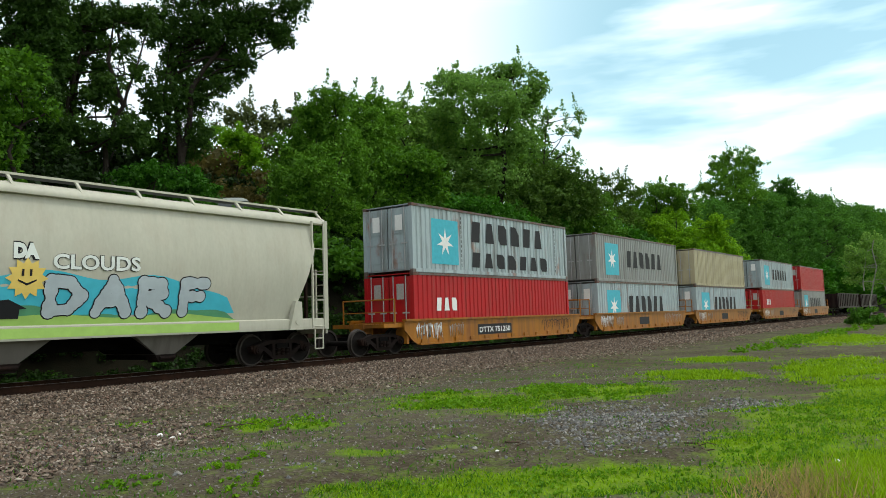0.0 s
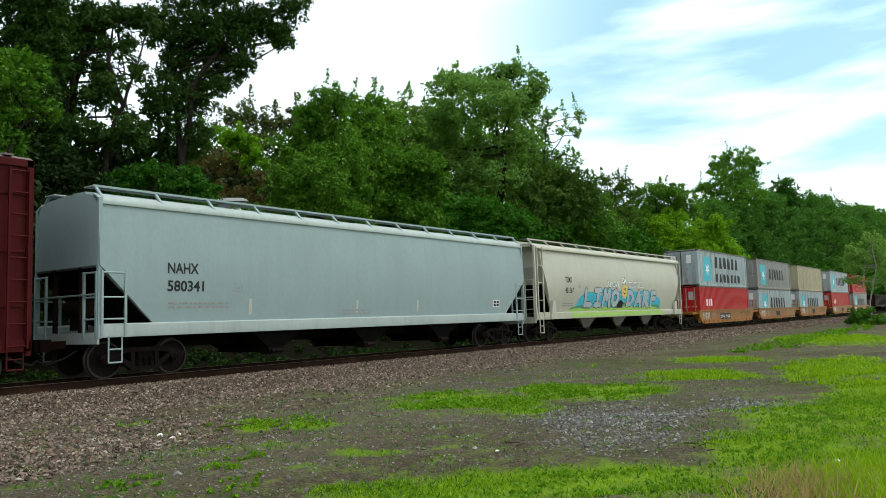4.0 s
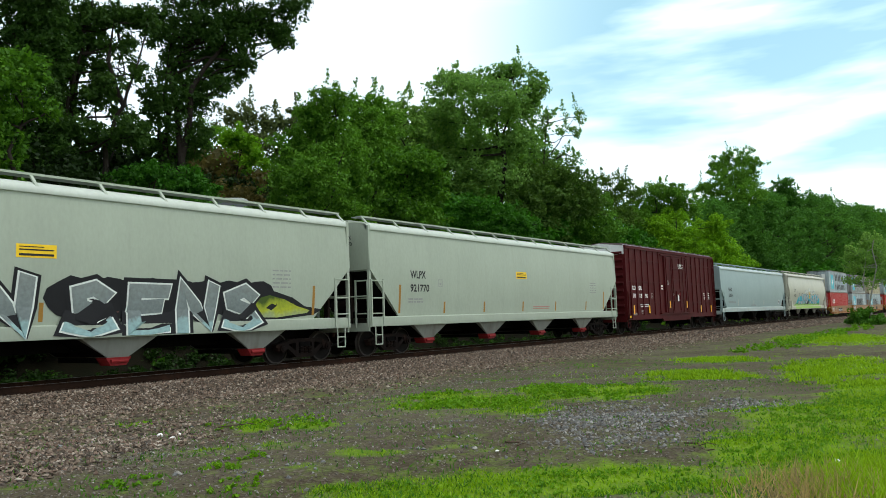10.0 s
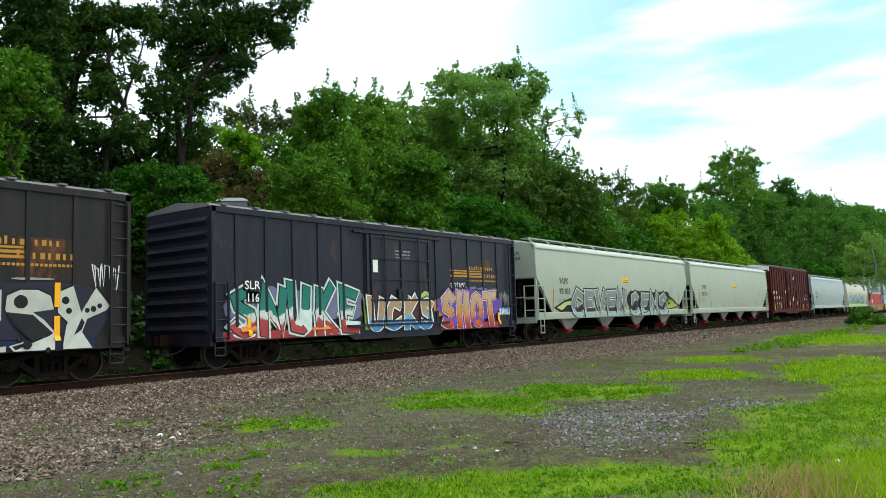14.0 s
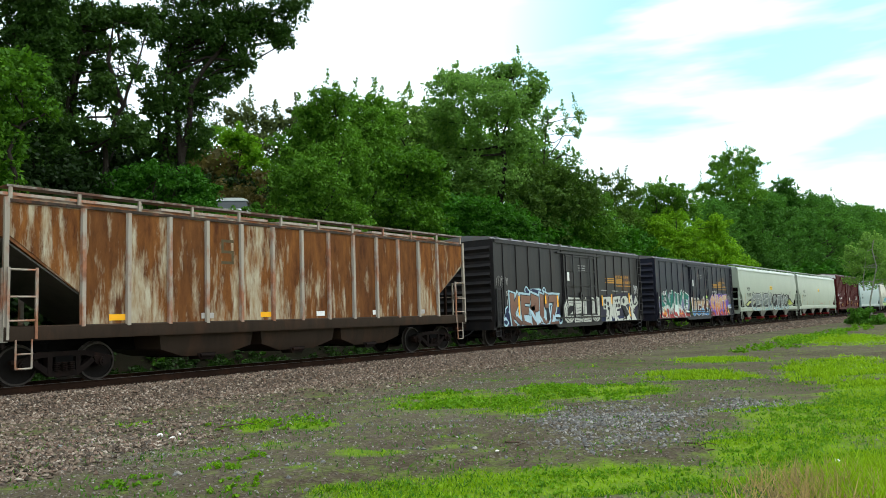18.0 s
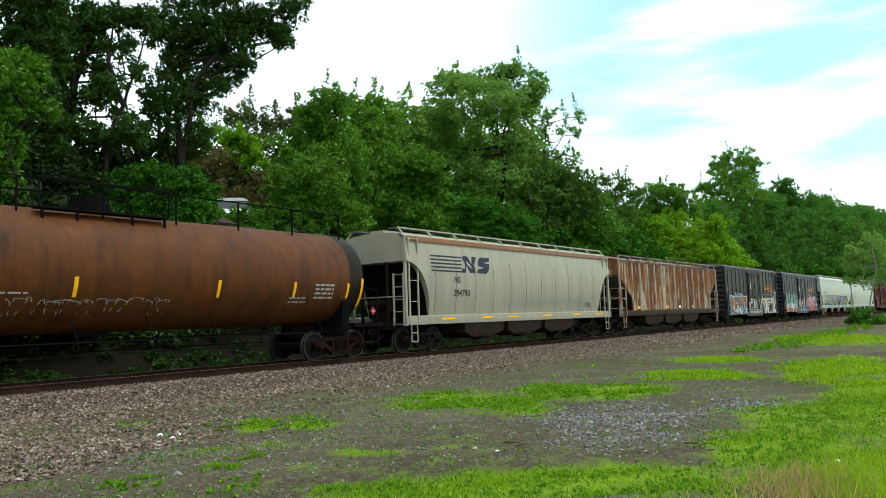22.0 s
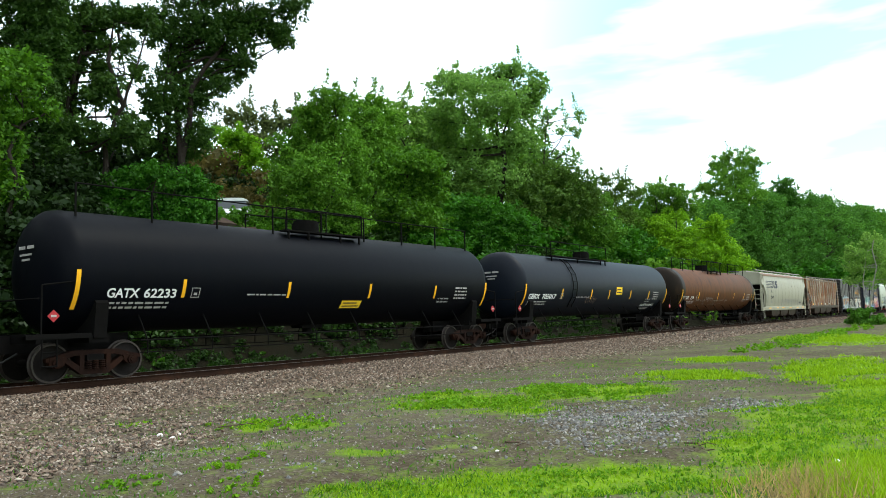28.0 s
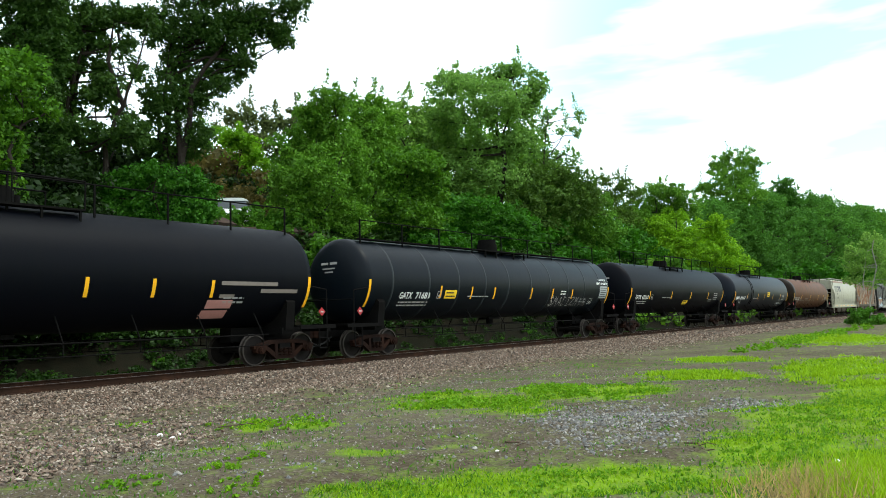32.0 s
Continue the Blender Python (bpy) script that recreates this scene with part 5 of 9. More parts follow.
Z_LOW, Z_UP = 0.37, 2.965
wells = ((21.95, ("pale grey shipping container with a star panel and dark lettering", P_grey), ("bright red shipping container in the well", P_cred)),
         (37.52, ("worn grey shipping container with a star panel", P_grey2), ("pale grey shipping container with a star panel in the well", P_grey)),
         (53.28, ("cream shipping container with plain sides", P_cream), ("pale grey shipping container with a star panel in the well", P_grey)),
         (70.89, ("pale grey shipping container with a star panel and dark lettering", P_grey), ("red shipping container in the well", P_cred)),
         (86.60, ("red shipping container with plain sides", P_cred), ("worn grey shipping container in the well", P_grey2)))
for i, (a, up, low) in enumerate(wells):
    mid_x = a + 6.095
    w, ws_side = well_car("ochre well car with weathered sides carrying two stacked containers", P_orange, 15.6)
    place(w, mid_x - 7.8, mid_x + 7.8)
    if i in (2, 4):
        truck(w, 7.7)
    decal("number_panel", rects([(0, 0, 2.6 if i == 0 else 1.5, 0.42)]), P_ink, w, ws_side, -2.2 if i == 0 else -1.0, 0.52, 0.006, "black panel")
    if i == 0:
        decal("lettering", words("DTTX 751250", 0.30, 0.004, 2.35), P_white, w, ws_side, -2.08, 0.62, 0.012)
    else:
        brand_bars(w, ws_side, -0.8, 0.62, 3, 1.1, 0.22, P_white)
    scrawl(w, ws_side, -6.2, -4.6, 0.45, 1.1, 14, P_white, 90 + i, "white sprayed tag", 0.05)
    scrawl(w, ws_side, -4.2, -3.2, 0.45, 1.05, 10, P_dim, 95 + i, "pale sprayed tag", 0.03)
    scrawl(w, ws_side, 3.0, 6.0, 0.5, 1.1, 16, P_ink if i != 1 else P_dim, 99 + i, "black sprayed tag", 0.035)
    for z, (lab, mat), kind in ((Z_UP, up, "up"), (Z_LOW, low, "low")):
        c, cs = container(lab, mat, mid_x, z)
        if mat in (P_grey, P_grey2):
            star_logo(c, cs, -4.9, 0.35, 0.9)
            if i == 0:
                brand_bars(c, cs, -2.2, 1.35, 6, 6.2, 0.85, P_ink)
                brand_bars(c, cs, -2.2, 0.30, 7, 6.6, 0.62, P_ink)
                for x in (-2.95, 4.9):
                    decal("tick_marks", rects([(0, k * 0.19, 0.04, k * 0.19 + 0.12) for k in range(11)]), P_ink, c, cs, x, 0.3)
            else:
                brand_bars(c, cs, -2.0, 0.85, 6, 5.6, 0.95, P_ink)
        elif kind == "low":
            brand_bars(c, cs, -4.7, 1.15, 3, 1.5, 0.50, P_white)
        if mat is P_grey or mat is P_cred:
            for s in (-1, 1):
                decal("door_label", rects([(0, 0, 0.36, 0.58)]), P_white if mat is P_grey else P_dim, c, lambda x, z: -1.0, 0, 0).matrix_basis = pose(-6.115, 0.56 * s + 0.15, 1.6, 0, 0, -90) @ Matrix.Translation((0, 1.0, 0))

# -- covered hoppers and the other wagons, in the order in which they pass
P_wht = paint("hopper_offwhite", (0.475, 0.465, 0.38), dirt=(0.22, 0.19, 0.145), dirt_amt=0.16, rust_amt=0.06, seed=1)
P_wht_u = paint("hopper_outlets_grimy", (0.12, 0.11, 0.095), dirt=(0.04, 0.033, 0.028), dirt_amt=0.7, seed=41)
P_walk = plain("roof_walk_grey", (0.13, 0.14, 0.15), 0.7, 0.3, 6)
P_grate = plain("roof_walk_galvanised", (0.34, 0.355, 0.35), 0.6, 0.3, 6)
P_bay_brown = paint("hopper_bays_grimy_brown", (0.036, 0.025, 0.018), dirt=(0.016, 0.012, 0.010), dirt_amt=0.6, rust_amt=0.3, rust=(0.045, 0.022, 0.012), spec=0.04, seed=61)
P_blu_sill = paint("hopper_sill_pale", (0.40, 0.46, 0.44), dirt_amt=0.2, seed=72)
P_blu = paint("hopper_pale_blue_grey", (0.285, 0.365, 0.365), dirt=(0.18, 0.22, 0.22), dirt_amt=0.16, seed=2)
P_gry = paint("hopper_pale_grey", (0.365, 0.408, 0.330), dirt=(0.20, 0.21, 0.17), dirt_amt=0.14, seed=3)
P_gry_u = paint("hopper_outlets_grey", (0.22, 0.225, 0.20), dirt_amt=0.6, seed=4)
# top chord grey lifted above the body's: skylight on its upper edge painted in
P_gry_top = paint("hopper_roof_skylit_grey", (0.50, 0.54, 0.48), dirt=(0.30, 0.31, 0.27), dirt_amt=0.2, seed=71)
P_rst = paint("hopper_rusted_white", (0.34, 0.30, 0.23), dirt=(0.09, 0.04, 0.02), dirt_amt=0.6, rust_amt=0.97, rust=(0.095, 0.032, 0.008), rust_lo=0.36, rust_hi=0.53, seed=8, streak=0.8)
def rust_panel():
    """Rust of a different tone on every panel, over chalky white that shows low down and in streaks."""
    m, n, l, b = nodes_of("hopper_panel_rust")
    inf = n.new("ShaderNodeObjectInfo")
    tc, mp, nz, rp = (n.new(k) for k in ("ShaderNodeTexCoord", "ShaderNodeMapping", "ShaderNodeTexNoise", "ShaderNodeMapRange"))
    comb, vec = n.new("ShaderNodeCombineXYZ"), n.new("ShaderNodeVectorMath")
    mp.inputs["Scale"].default_value = (2.4, 1, 0.42)
    nz.inputs["Scale"].default_value, nz.inputs["Detail"].default_value, nz.inputs["Roughness"].default_value = 1.5, 8, 0.66
    l.new(times(n, l, inf.outputs["Random"], 40.0), comb.inputs[0])
    l.new(tc.outputs["Object"], vec.inputs[0])
    l.new(comb.outputs[0], vec.inputs[1])
    l.new(vec.outputs[0], mp.inputs[0])
    l.new(mp.outputs[0], nz.inputs["Vector"])
    sp, bias, sm = n.new("ShaderNodeSeparateXYZ"), n.new("ShaderNodeMapRange"), n.new("ShaderNodeMath")
    l.new(tc.outputs["Object"], sp.inputs[0])
    l.new(sp.outputs["Z"], bias.inputs["Value"])
    bias.inputs["From Min"].default_value, bias.inputs["From Max"].default_value = 1.3, 4.1
    bias.inputs["To Min"].default_value, bias.inputs["To Max"].default_value = 0.0, 0.12
    sm.operation = "ADD"
    l.new(nz.outputs["Fac"], sm.inputs[0])
    l.new(bias.outputs[0], sm.inputs[1])
    sm2 = n.new("ShaderNodeMath")
    sm2.operation = "MULTIPLY_ADD"
    sm2.inputs[1].default_value = 0.16
    l.new(inf.outputs["Random"], sm2.inputs[0])
    l.new(sm.outputs[0], sm2.inputs[2])
    along, sm3 = n.new("ShaderNodeMapRange"), n.new("ShaderNodeMath")
    along.inputs["From Min"].default_value, along.inputs["From Max"].default_value = -8.0, 8.0
    along.inputs["To Min"].default_value, along.inputs["To Max"].default_value = -0.045, 0.075
    l.new(sp.outputs["X"], along.inputs["Value"])
    sm3.operation = "ADD"
    l.new(sm2.outputs[0], sm3.inputs[0])
    l.new(along.outputs[0], sm3.inputs[1])
    rp.inputs["From Min"].default_value, rp.inputs["From Max"].default_value = 0.505, 0.645
    l.new(sm3.outputs[0], rp.inputs["Value"])
    tone = noise_fac(n, l, 2.6, 7, (1.5, 1, 0.35), 0.32, 0.70, 0.68)
    rust = mix_col(n, l, tone, (0.068, 0.021, 0.008), (0.27, 0.105, 0.026))
    rust = mix_col(n, l, times(n, l, inf.outputs["Random"], 0.55), rust, (0.060, 0.026, 0.012))
    chalk = mix_col(n, l, noise_fac(n, l, 6, 5, (1.4, 1, 0.3), 0.35, 0.75), (0.42, 0.38, 0.28), (0.24, 0.14, 0.06))
    l.new(mix_col(n, l, rp.outputs[0], chalk, rust), b.inputs["Base Color"])
    b.inputs["Roughness"].default_value, b.inputs["Specular IOR Level"].default_value = 0.8, 0.1
    bump(n, l, b, nz.outputs["Fac"], 0.2, 0.01)
    return m


P_rst_panel = rust_panel()
P_rst_p = paint("hopper_rusty_posts", (0.36, 0.315, 0.26), dirt_amt=0.5, rust_amt=0.85, rust_lo=0.49, rust_hi=0.60, seed=9)
P_rst_c = paint("hopper_top_edge_rusty", (0.27, 0.24, 0.21), dirt=(0.05, 0.03, 0.025), dirt_amt=0.6, rust_amt=0.9, rust=(0.055, 0.022, 0.013), rust_lo=0.44, rust_hi=0.56, seed=63)
P_rst_s = paint("hopper_sill_dark_rust", (0.030, 0.018, 0.012), dirt_amt=0.4, rust_amt=0.4, seed=33)
P_nsp = paint("hopper_sand_grey", (0.325, 0.315, 0.240), dirt=(0.15, 0.12, 0.08), dirt_amt=0.40, rust_amt=0.05, seed=10)
P_brn = paint("sill_rust_brown", (0.18, 0.08, 0.03), dirt_amt=0.3, rust_amt=0.5, seed=11)
P_box = paint("boxcar_oxide_red", (0.066, 0.0065, 0.0080), dirt=(0.032, 0.006, 0.005), dirt_amt=0.5, rust_amt=0.2, rust=(0.05, 0.012, 0.006), rough=0.6, spec=0.08, seed=12)
P_box_roof = paint("boxcar_roof_dusty", (0.17, 0.13, 0.13), dirt=(0.07, 0.03, 0.03), dirt_amt=0.5, seed=62)
P_slr = paint("boxcar_dark_blue_grey", (0.0145, 0.0165, 0.029), dirt=(0.036, 0.031, 0.030), dirt_amt=0.5, rust_amt=0.22, rust_lo=0.58, rust_hi=0.70, seed=13)
P_slr3 = paint("boxcar_sooty_brown_grey", (0.0185, 0.0175, 0.0185), dirt=(0.040, 0.030, 0.024), dirt_amt=0.6, rust_amt=0.30, rust=(0.040, 0.017, 0.009), rust_lo=0.58, rust_hi=0.72, seed=71)
P_slr_roof = paint("boxcar_roof_weathered", (0.16, 0.165, 0.17), dirt_amt=0.5, rust_amt=0.2, seed=44)
P_tkh = paint("tank_head_sooty", (0.014, 0.010, 0.0065), dirt=(0.006, 0.005, 0.004), dirt_amt=0.5, rust_amt=0.4, rust=(0.022, 0.012, 0.006), spec=0.08, seed=45)
P_tkr = paint("tank_rust_brown", (0.082, 0.028, 0.006), dirt=(0.014, 0.008, 0.004), dirt_amt=0.85, rust_amt=0.65, rust=(0.070, 0.022, 0.0045), rust_lo=0.42, rust_hi=0.66, streak=2.2, rough=0.6, spec=0.14, seed=14)
P_tkb = paint("tank_black", (0.0022, 0.0028, 0.0048), dirt=(0.005, 0.005, 0.005), dirt_amt=0.3, rough=0.5, spec=0.05, seed=15)
P_tkg = paint("tank_dark_grey", (0.0048, 0.0072, 0.0125), dirt=(0.007, 0.009, 0.012), dirt_amt=0.4, rough=0.5, spec=0.12, seed=16)
P_tkx = paint("tank_blue_black", (0.0035, 0.0058, 0.0088), dirt=(0.006, 0.007, 0.008), dirt_amt=0.4, rough=0.45, spec=0.09, seed=17)
P_band = plain("weld_band_grey", (0.022, 0.026, 0.029), 0.55, 0.3, 5)
P_seam = plain("seam_grey", (0.125, 0.118, 0.10), 0.7, 0.4, 5)

G_sky = plain("spray_sky_blue", (0.07, 0.46, 0.58), 0.6, 0.25, 3)
G_lime = plain("spray_lime", (0.36, 0.56, 0.14), 0.6, 0.3, 3)
G_hill = plain("spray_hill_green", (0.10, 0.30, 0.16), 0.6, 0.3, 3)
G_cloud = plain("spray_cloud_grey", (0.42, 0.48, 0.51), 0.6, 0.25, 3)
G_sun = plain("spray_sun_yellow", (0.72, 0.53, 0.14), 0.6, 0.2, 4)
G_maroon = plain("spray_brick_red", (0.33, 0.045, 0.045), 0.6, 0.25, 3)
G_white = plain("spray_white", (0.68, 0.72, 0.68), 0.6, 0.2, 3)
G_black = plain("spray_black", (0.018, 0.018, 0.02), 0.6, 0.2, 3)
G_orange = plain("spray_orange", (0.60, 0.20, 0.035), 0.6, 0.3, 3)
G_purple = plain("spray_purple", (0.14, 0.07, 0.33), 0.6, 0.3, 3)
G_blue = plain("spray_blue", (0.09, 0.24, 0.58), 0.6, 0.3, 3)

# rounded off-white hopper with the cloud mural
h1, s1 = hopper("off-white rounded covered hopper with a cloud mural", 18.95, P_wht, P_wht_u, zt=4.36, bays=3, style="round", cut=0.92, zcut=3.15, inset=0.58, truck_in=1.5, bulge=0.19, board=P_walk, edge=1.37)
place(h1, -1.74, 17.22)
# pale blue-grey hopper
h2, s2 = hopper("pale blue-grey covered hopper with clean sides", 19.6, P_blu, P_black, zt=4.32, bays=3, cut=1.5, zcut=2.75, truck_in=1.5, sill_mat=P_blu_sill, chord=P_blu_sill)
place(h2, -22.42, -2.82)
# oxide red box car
RIBS = [-7.2 + 0.9 * k for k in range(6)] + [2.35 + 0.9 * k for k in range(7)]
b1, sb1 = boxcar("oxide red high box car with ribbed sides and plug door", 15.75, P_box, 5.0, [x for x in RIBS if abs(x) < 7.7], (-1.8, 1.85), (4.25, 2.98, 1.78), roof_mat=P_box_roof, door_panels=(3, 5))
place(b1, -39.72, -23.97)
# two pale grey hoppers
outs = [-6.4, -2.15, 2.1, 6.35]
h3, s3 = hopper("pale grey covered hopper with four red outlets", 19.9, P_gry, P_gry_u, bays=4, outlets=outs, chord=P_gry_top)
place(h3, -61.1, -41.15)
h4, s4 = hopper("pale grey covered hopper with a silver graffiti piece", 19.9, P_gry, P_gry_u, bays=4, outlets=outs, chord=P_gry_top)
place(h4, -81.9, -62.1)
# two dark blue-grey box cars
SR = [-7.0 + 1.06 * k for k in range(6)] + [2.25 + 1.06 * k for k in range(5)]
b2, sb2 = boxcar("dark blue-grey box car with bright graffiti along its side", 15.7, P_slr, 4.48, SR, (-1.55, 1.75), (), door_panels=(2, 4), sill=0.78, rib_d=0.035, roof_mat=P_slr_roof)
place(b2, -99.5, -83.82)
b3, sb3 = boxcar("dark grey box car with white graffiti lettering", 15.7, P_slr3, 4.48, SR, (-1.55, 1.75), (), door_panels=(2, 4), sill=0.78, rib_d=0.035, roof_mat=P_slr_roof)
place(b3, -117.6, -101.9)
# rusty ribbed hopper
h5, s5 = hopper("heavily rusted white covered hopper with side posts", 17.2, P_rst, P_bay_brown, zt=4.10, bays=3, cut=2.75, zcut=3.30, slope_mat=P_wht_u, plat_mat=P_cast, chord=P_rst_c, deep=True, trim=P_rst_p, posts=13, post_mat=P_rst_p, bulge=0.0, sill_mat=P_bay_brown, bay_w=0.475, board=P_rst_s)
place(h5, -136.95, -119.72)
for k in range(12):
    xa = -6.85 + 13.7 * k / 12
    part("side_panel", Shape().box((xa + 13.7 / 24, -1.489, 2.68), (13.7 / 12 - 0.02, 0.012, 2.70)), P_rst_panel, h5)
for e in (-1, 1):
    part("side_panel", Shape().prism([(e * 6.90, 1.34), (e * 6.93, 2.10), (e * 8.52, 3.34), (e * 8.52, 4.02), (e * 6.87, 4.02), (e * 6.87, 1.34)], "y", -1.495, -1.483), P_rst_panel, h5)
# sand-grey rounded hopper
h6, s6 = hopper("sand-grey rounded covered hopper with amber sill marks", 17.1, P_nsp, P_bay_brown, zt=4.18, bays=3, style="arc", cut=1.35, zcut=3.3, bulge=0.13, sill_mat=P_nsp, bay_w=0.475, deep=True, board=P_walk, plat_mat=P_cast)
place(h6, -155.55, -138.42)
# tank cars
t1, st1 = tank("rust-brown tank car with black ends", 18.3, P_tkr, head_mat=P_tkh, full_rail=True)
place(t1, -175.58, -157.25)
t2, st2 = tank("dark grey tank car with white lettering", 18.2, P_tkg, step_at=-3.9, walk_span=(-5.2, 1.1))
place(t2, -195.75, -177.6)
t3, st3 = tank("black tank car with white lettering", 18.1, P_tkb, full_rail=True)
place(t3, -216.15, -198.05)
t4, st4 = tank("blue-black tank car with weld bands and a long top rail", 20.0, P_tkx, r=1.46, rings=(-8.3, -6.2, -4.3, -2.4, -0.6, 1.3, 3.1, 4.9, 6.7, 8.4), full_rail=True, bracket=P_band, dome=0.12, dome_mat=P_black, saddle_mat=P_black)
place(t4, -238.2, -218.2)
t5, st5 = tank("black tank car with bare brown-grey panels", 18.1, P_tkb, full_rail=True)
place(t5, -258.15, -240.05)

for c, x, z in CONTAINERS:
    c.matrix_basis = pose(x, 0, z)


# ---- lettering, strips and graffiti on the wagons ----
# off-white hopper with the mural of clouds over green hills
def band(x0, x1, low, high, n=40):
    """A painted band between two wavy edges."""
    v, f = [], []
    for k in range(n + 1):
        x = x0 + (x1 - x0) * k / n
        a, b = low(x), high(x)
        v += [(x, a), (x, (a + b) / 2), (x, b)]
    for k in range(n):
        for j in (0, 1):
            f.append((3 * k + j, 3 * k + 3 + j, 3 * k + 4 + j, 3 * k + 1 + j))
    return v, f


env = lambda x, a, b: math.sqrt(max(0.0, 1 - ((x - (a + b) / 2) / ((b - a) / 2)) ** 4))
decal("mural_sky", band(-5.5, 5.9, lambda x: 1.55, lambda x: 1.56 + (0.92 + 0.10 * math.sin(2.3 * x)) * env(x, -5.5, 5.9)), G_sky, h1, s1, 0, 0, 0.005, "sky-blue sprayed band")
decal("mural_hill", band(-6.2, 5.9, lambda x: 1.30, lambda x: 1.40 + (0.26 + 0.13 * math.sin(1.1 * x + 2) + 0.05 * math.sin(3.7 * x)) * env(x, -6.2, 5.9)), G_hill, h1, s1, 0, 0, 0.009, "dark green sprayed hills")
decal("mural_meadow", band(-6.3, 6.0, lambda x: 1.345, lambda x: 1.37 + (0.17 + 0.05 * math.sin(1.9 * x)) * env(x, -6.3, 6.0)), G_lime, h1, s1, 0, 0, 0.013, "lime green sprayed meadow")
decal("mural_meadow", rects([(-6.1, 1.07, 6.0, 1.29)]), G_lime, h1, flat_side(1.57), 0, 0, 0.005, "lime green sprayed meadow on the sill")
cloud_word(h1, s1, "LIMO", -4.70, 1.62, 4.3, 0.82, 0.135, 1, "grey cloud-shaped sprayed letters")
cloud_word(h1, s1, "DARF", 0.57, 1.62, 4.5, 0.76, 0.135, 2, "grey cloud-shaped sprayed letters")
for txt, x, z, w, s, fill, fat in (("ABOVE", -2.07, 2.60, 1.65, 0.46, G_white, 0.030), ("DA", -0.05, 2.84, 0.55, 0.42, G_white, 0.075), ("CLOUDS", 0.80, 2.62, 2.15, 0.46, G_white, 0.030)):
    spray_words(h1, s1, txt, x, z, s, fill, G_black, w, "white outlined sprayed letters", fat)
rr = random.Random(4)
decal("mural_sun", polys([[((0.46 if i % 2 == 0 else 0.33) * math.cos(6.283 * i / 24), (0.46 if i % 2 == 0 else 0.33) * math.sin(6.283 * i / 24)) for i in range(24)]]), G_sun, h1, s1, 0.25, 2.38, 0.024, "smiling yellow sprayed sun")
decal("mural_sun_face", polys([[(-0.12, 0.05), (-0.07, 0.05), (-0.07, 0.2), (-0.12, 0.2)], [(0.05, 0.05), (0.10, 0.05), (0.10, 0.2), (0.05, 0.2)],
                               [(-0.2, -0.06), (0, -0.16), (0.2, -0.06), (0.2, -0.02), (0, -0.11), (-0.2, -0.02)]]), G_black, h1, s1, 0.25, 2.38, 0.029)
decal("mural_house", polys([[(-0.35, 0.1), (0.35, 0.1), (0.35, 0.3), (0.5, 0.32), (0.1, 0.52), (-0.35, 0.46), (-0.5, 0.3)]]), G_black, h1, s1, -0.2, 1.40, 0.026, "dark sprayed hut")
letter(h1, s1, "TCMX", -6.73, 2.77, 0.36, P_ink, 0.68)
letter(h1, s1, "451267", -6.74, 2.26, 0.36, P_ink, 0.90)
small_print(h1, s1, -6.9, 1.72, 2, 1.1, P_faint, 1)
sign_box(h1, s1, -5.34, 2.51, 0.26, 0.27, P_faint)
for e in (-1, 1):
    part("jacking_pad", Shape().prism([(e * 8.05 - 0.26, 1.02), (e * 8.05 + 0.26, 1.02), (e * 8.05 + 0.22, 1.85), (e * 8.05 - 0.02, 1.88)], "y", -1.66, -1.50).cyl((e * 8.05 + 0.02, -1.68, 1.25), (e * 8.05 + 0.02, -1.50, 1.25), 0.07, n=12), P_wht, h1)
# pale blue-grey hopper
letter(h2, s2, "NAHX", -7.98, 2.60, 0.38, P_ink, 0.93)
letter(h2, s2, "580341", -7.98, 2.14, 0.38, P_ink, 1.10)
small_print(h2, s2, -7.95, 1.80, 2, 1.9, P_faint, 2)
sign_box(h2, s2, -5.89, 2.14, 0.27, 0.25, P_faint)
small_print(h2, s2, -1.6, 1.55, 2, 1.3, P_faint, 3)
decal("data_plate", rects([(0, 0, 0.5, 0.3)]), P_white, h2, s2, 7.3, 1.62)
decal("data_plate_mark", rects([(0, 0, 0.18, 0.10), (0.22, 0, 0.4, 0.10), (0, 0.13, 0.18, 0.23), (0.22, 0.13, 0.4, 0.23)]), P_ink, h2, s2, 7.35, 1.65, 0.009)
strips(h2, s2, [(-5.3, 1.5, 1.95), (-0.9, 1.5, 1.9), (2.3, 1.5, 1.9)], plain("strip_faded", (0.50, 0.48, 0.42), 0.6))
# oxide red box car
for txt, x, z, w in (("CO", -6.96, 2.50, 0.50), ("ER", -6.00, 2.50, 0.46), ("10", -6.85, 2.05, 0.36), ("18", -5.92, 2.05, 0.36), ("96", -5.08, 2.05, 0.40)):
    letter(b1, flat_side(1.5), txt, x, z, 0.34, P_white, w)
small_print(b1, sb1, -5.85, 1.62, 2, 0.8, P_white, 4)
small_print(b1, sb1, -5.0, 1.62, 2, 0.5, P_white, 5)
small_print(b1, sb1, -6.95, 1.14, 2, 0.55, P_dim, 6, 0.035, 0.08)
small_print(b1, sb1, -5.75, 1.30, 3, 0.3, P_dim, 7, 0.035, 0.08)
sign_box(b1, sb1, -4.12, 2.03, 0.29, 0.30, P_dim)
decal("door_label", rects([(0, 0, 0.28, 0.09), (0, 0.16, 0.28, 0.27)]), P_white, b1, sb1, -2.45, 2.57)
small_print(b1, flat_side(1.60), 0.42, 4.15, 3, 0.95, P_white, 8, 0.07, 0.12)
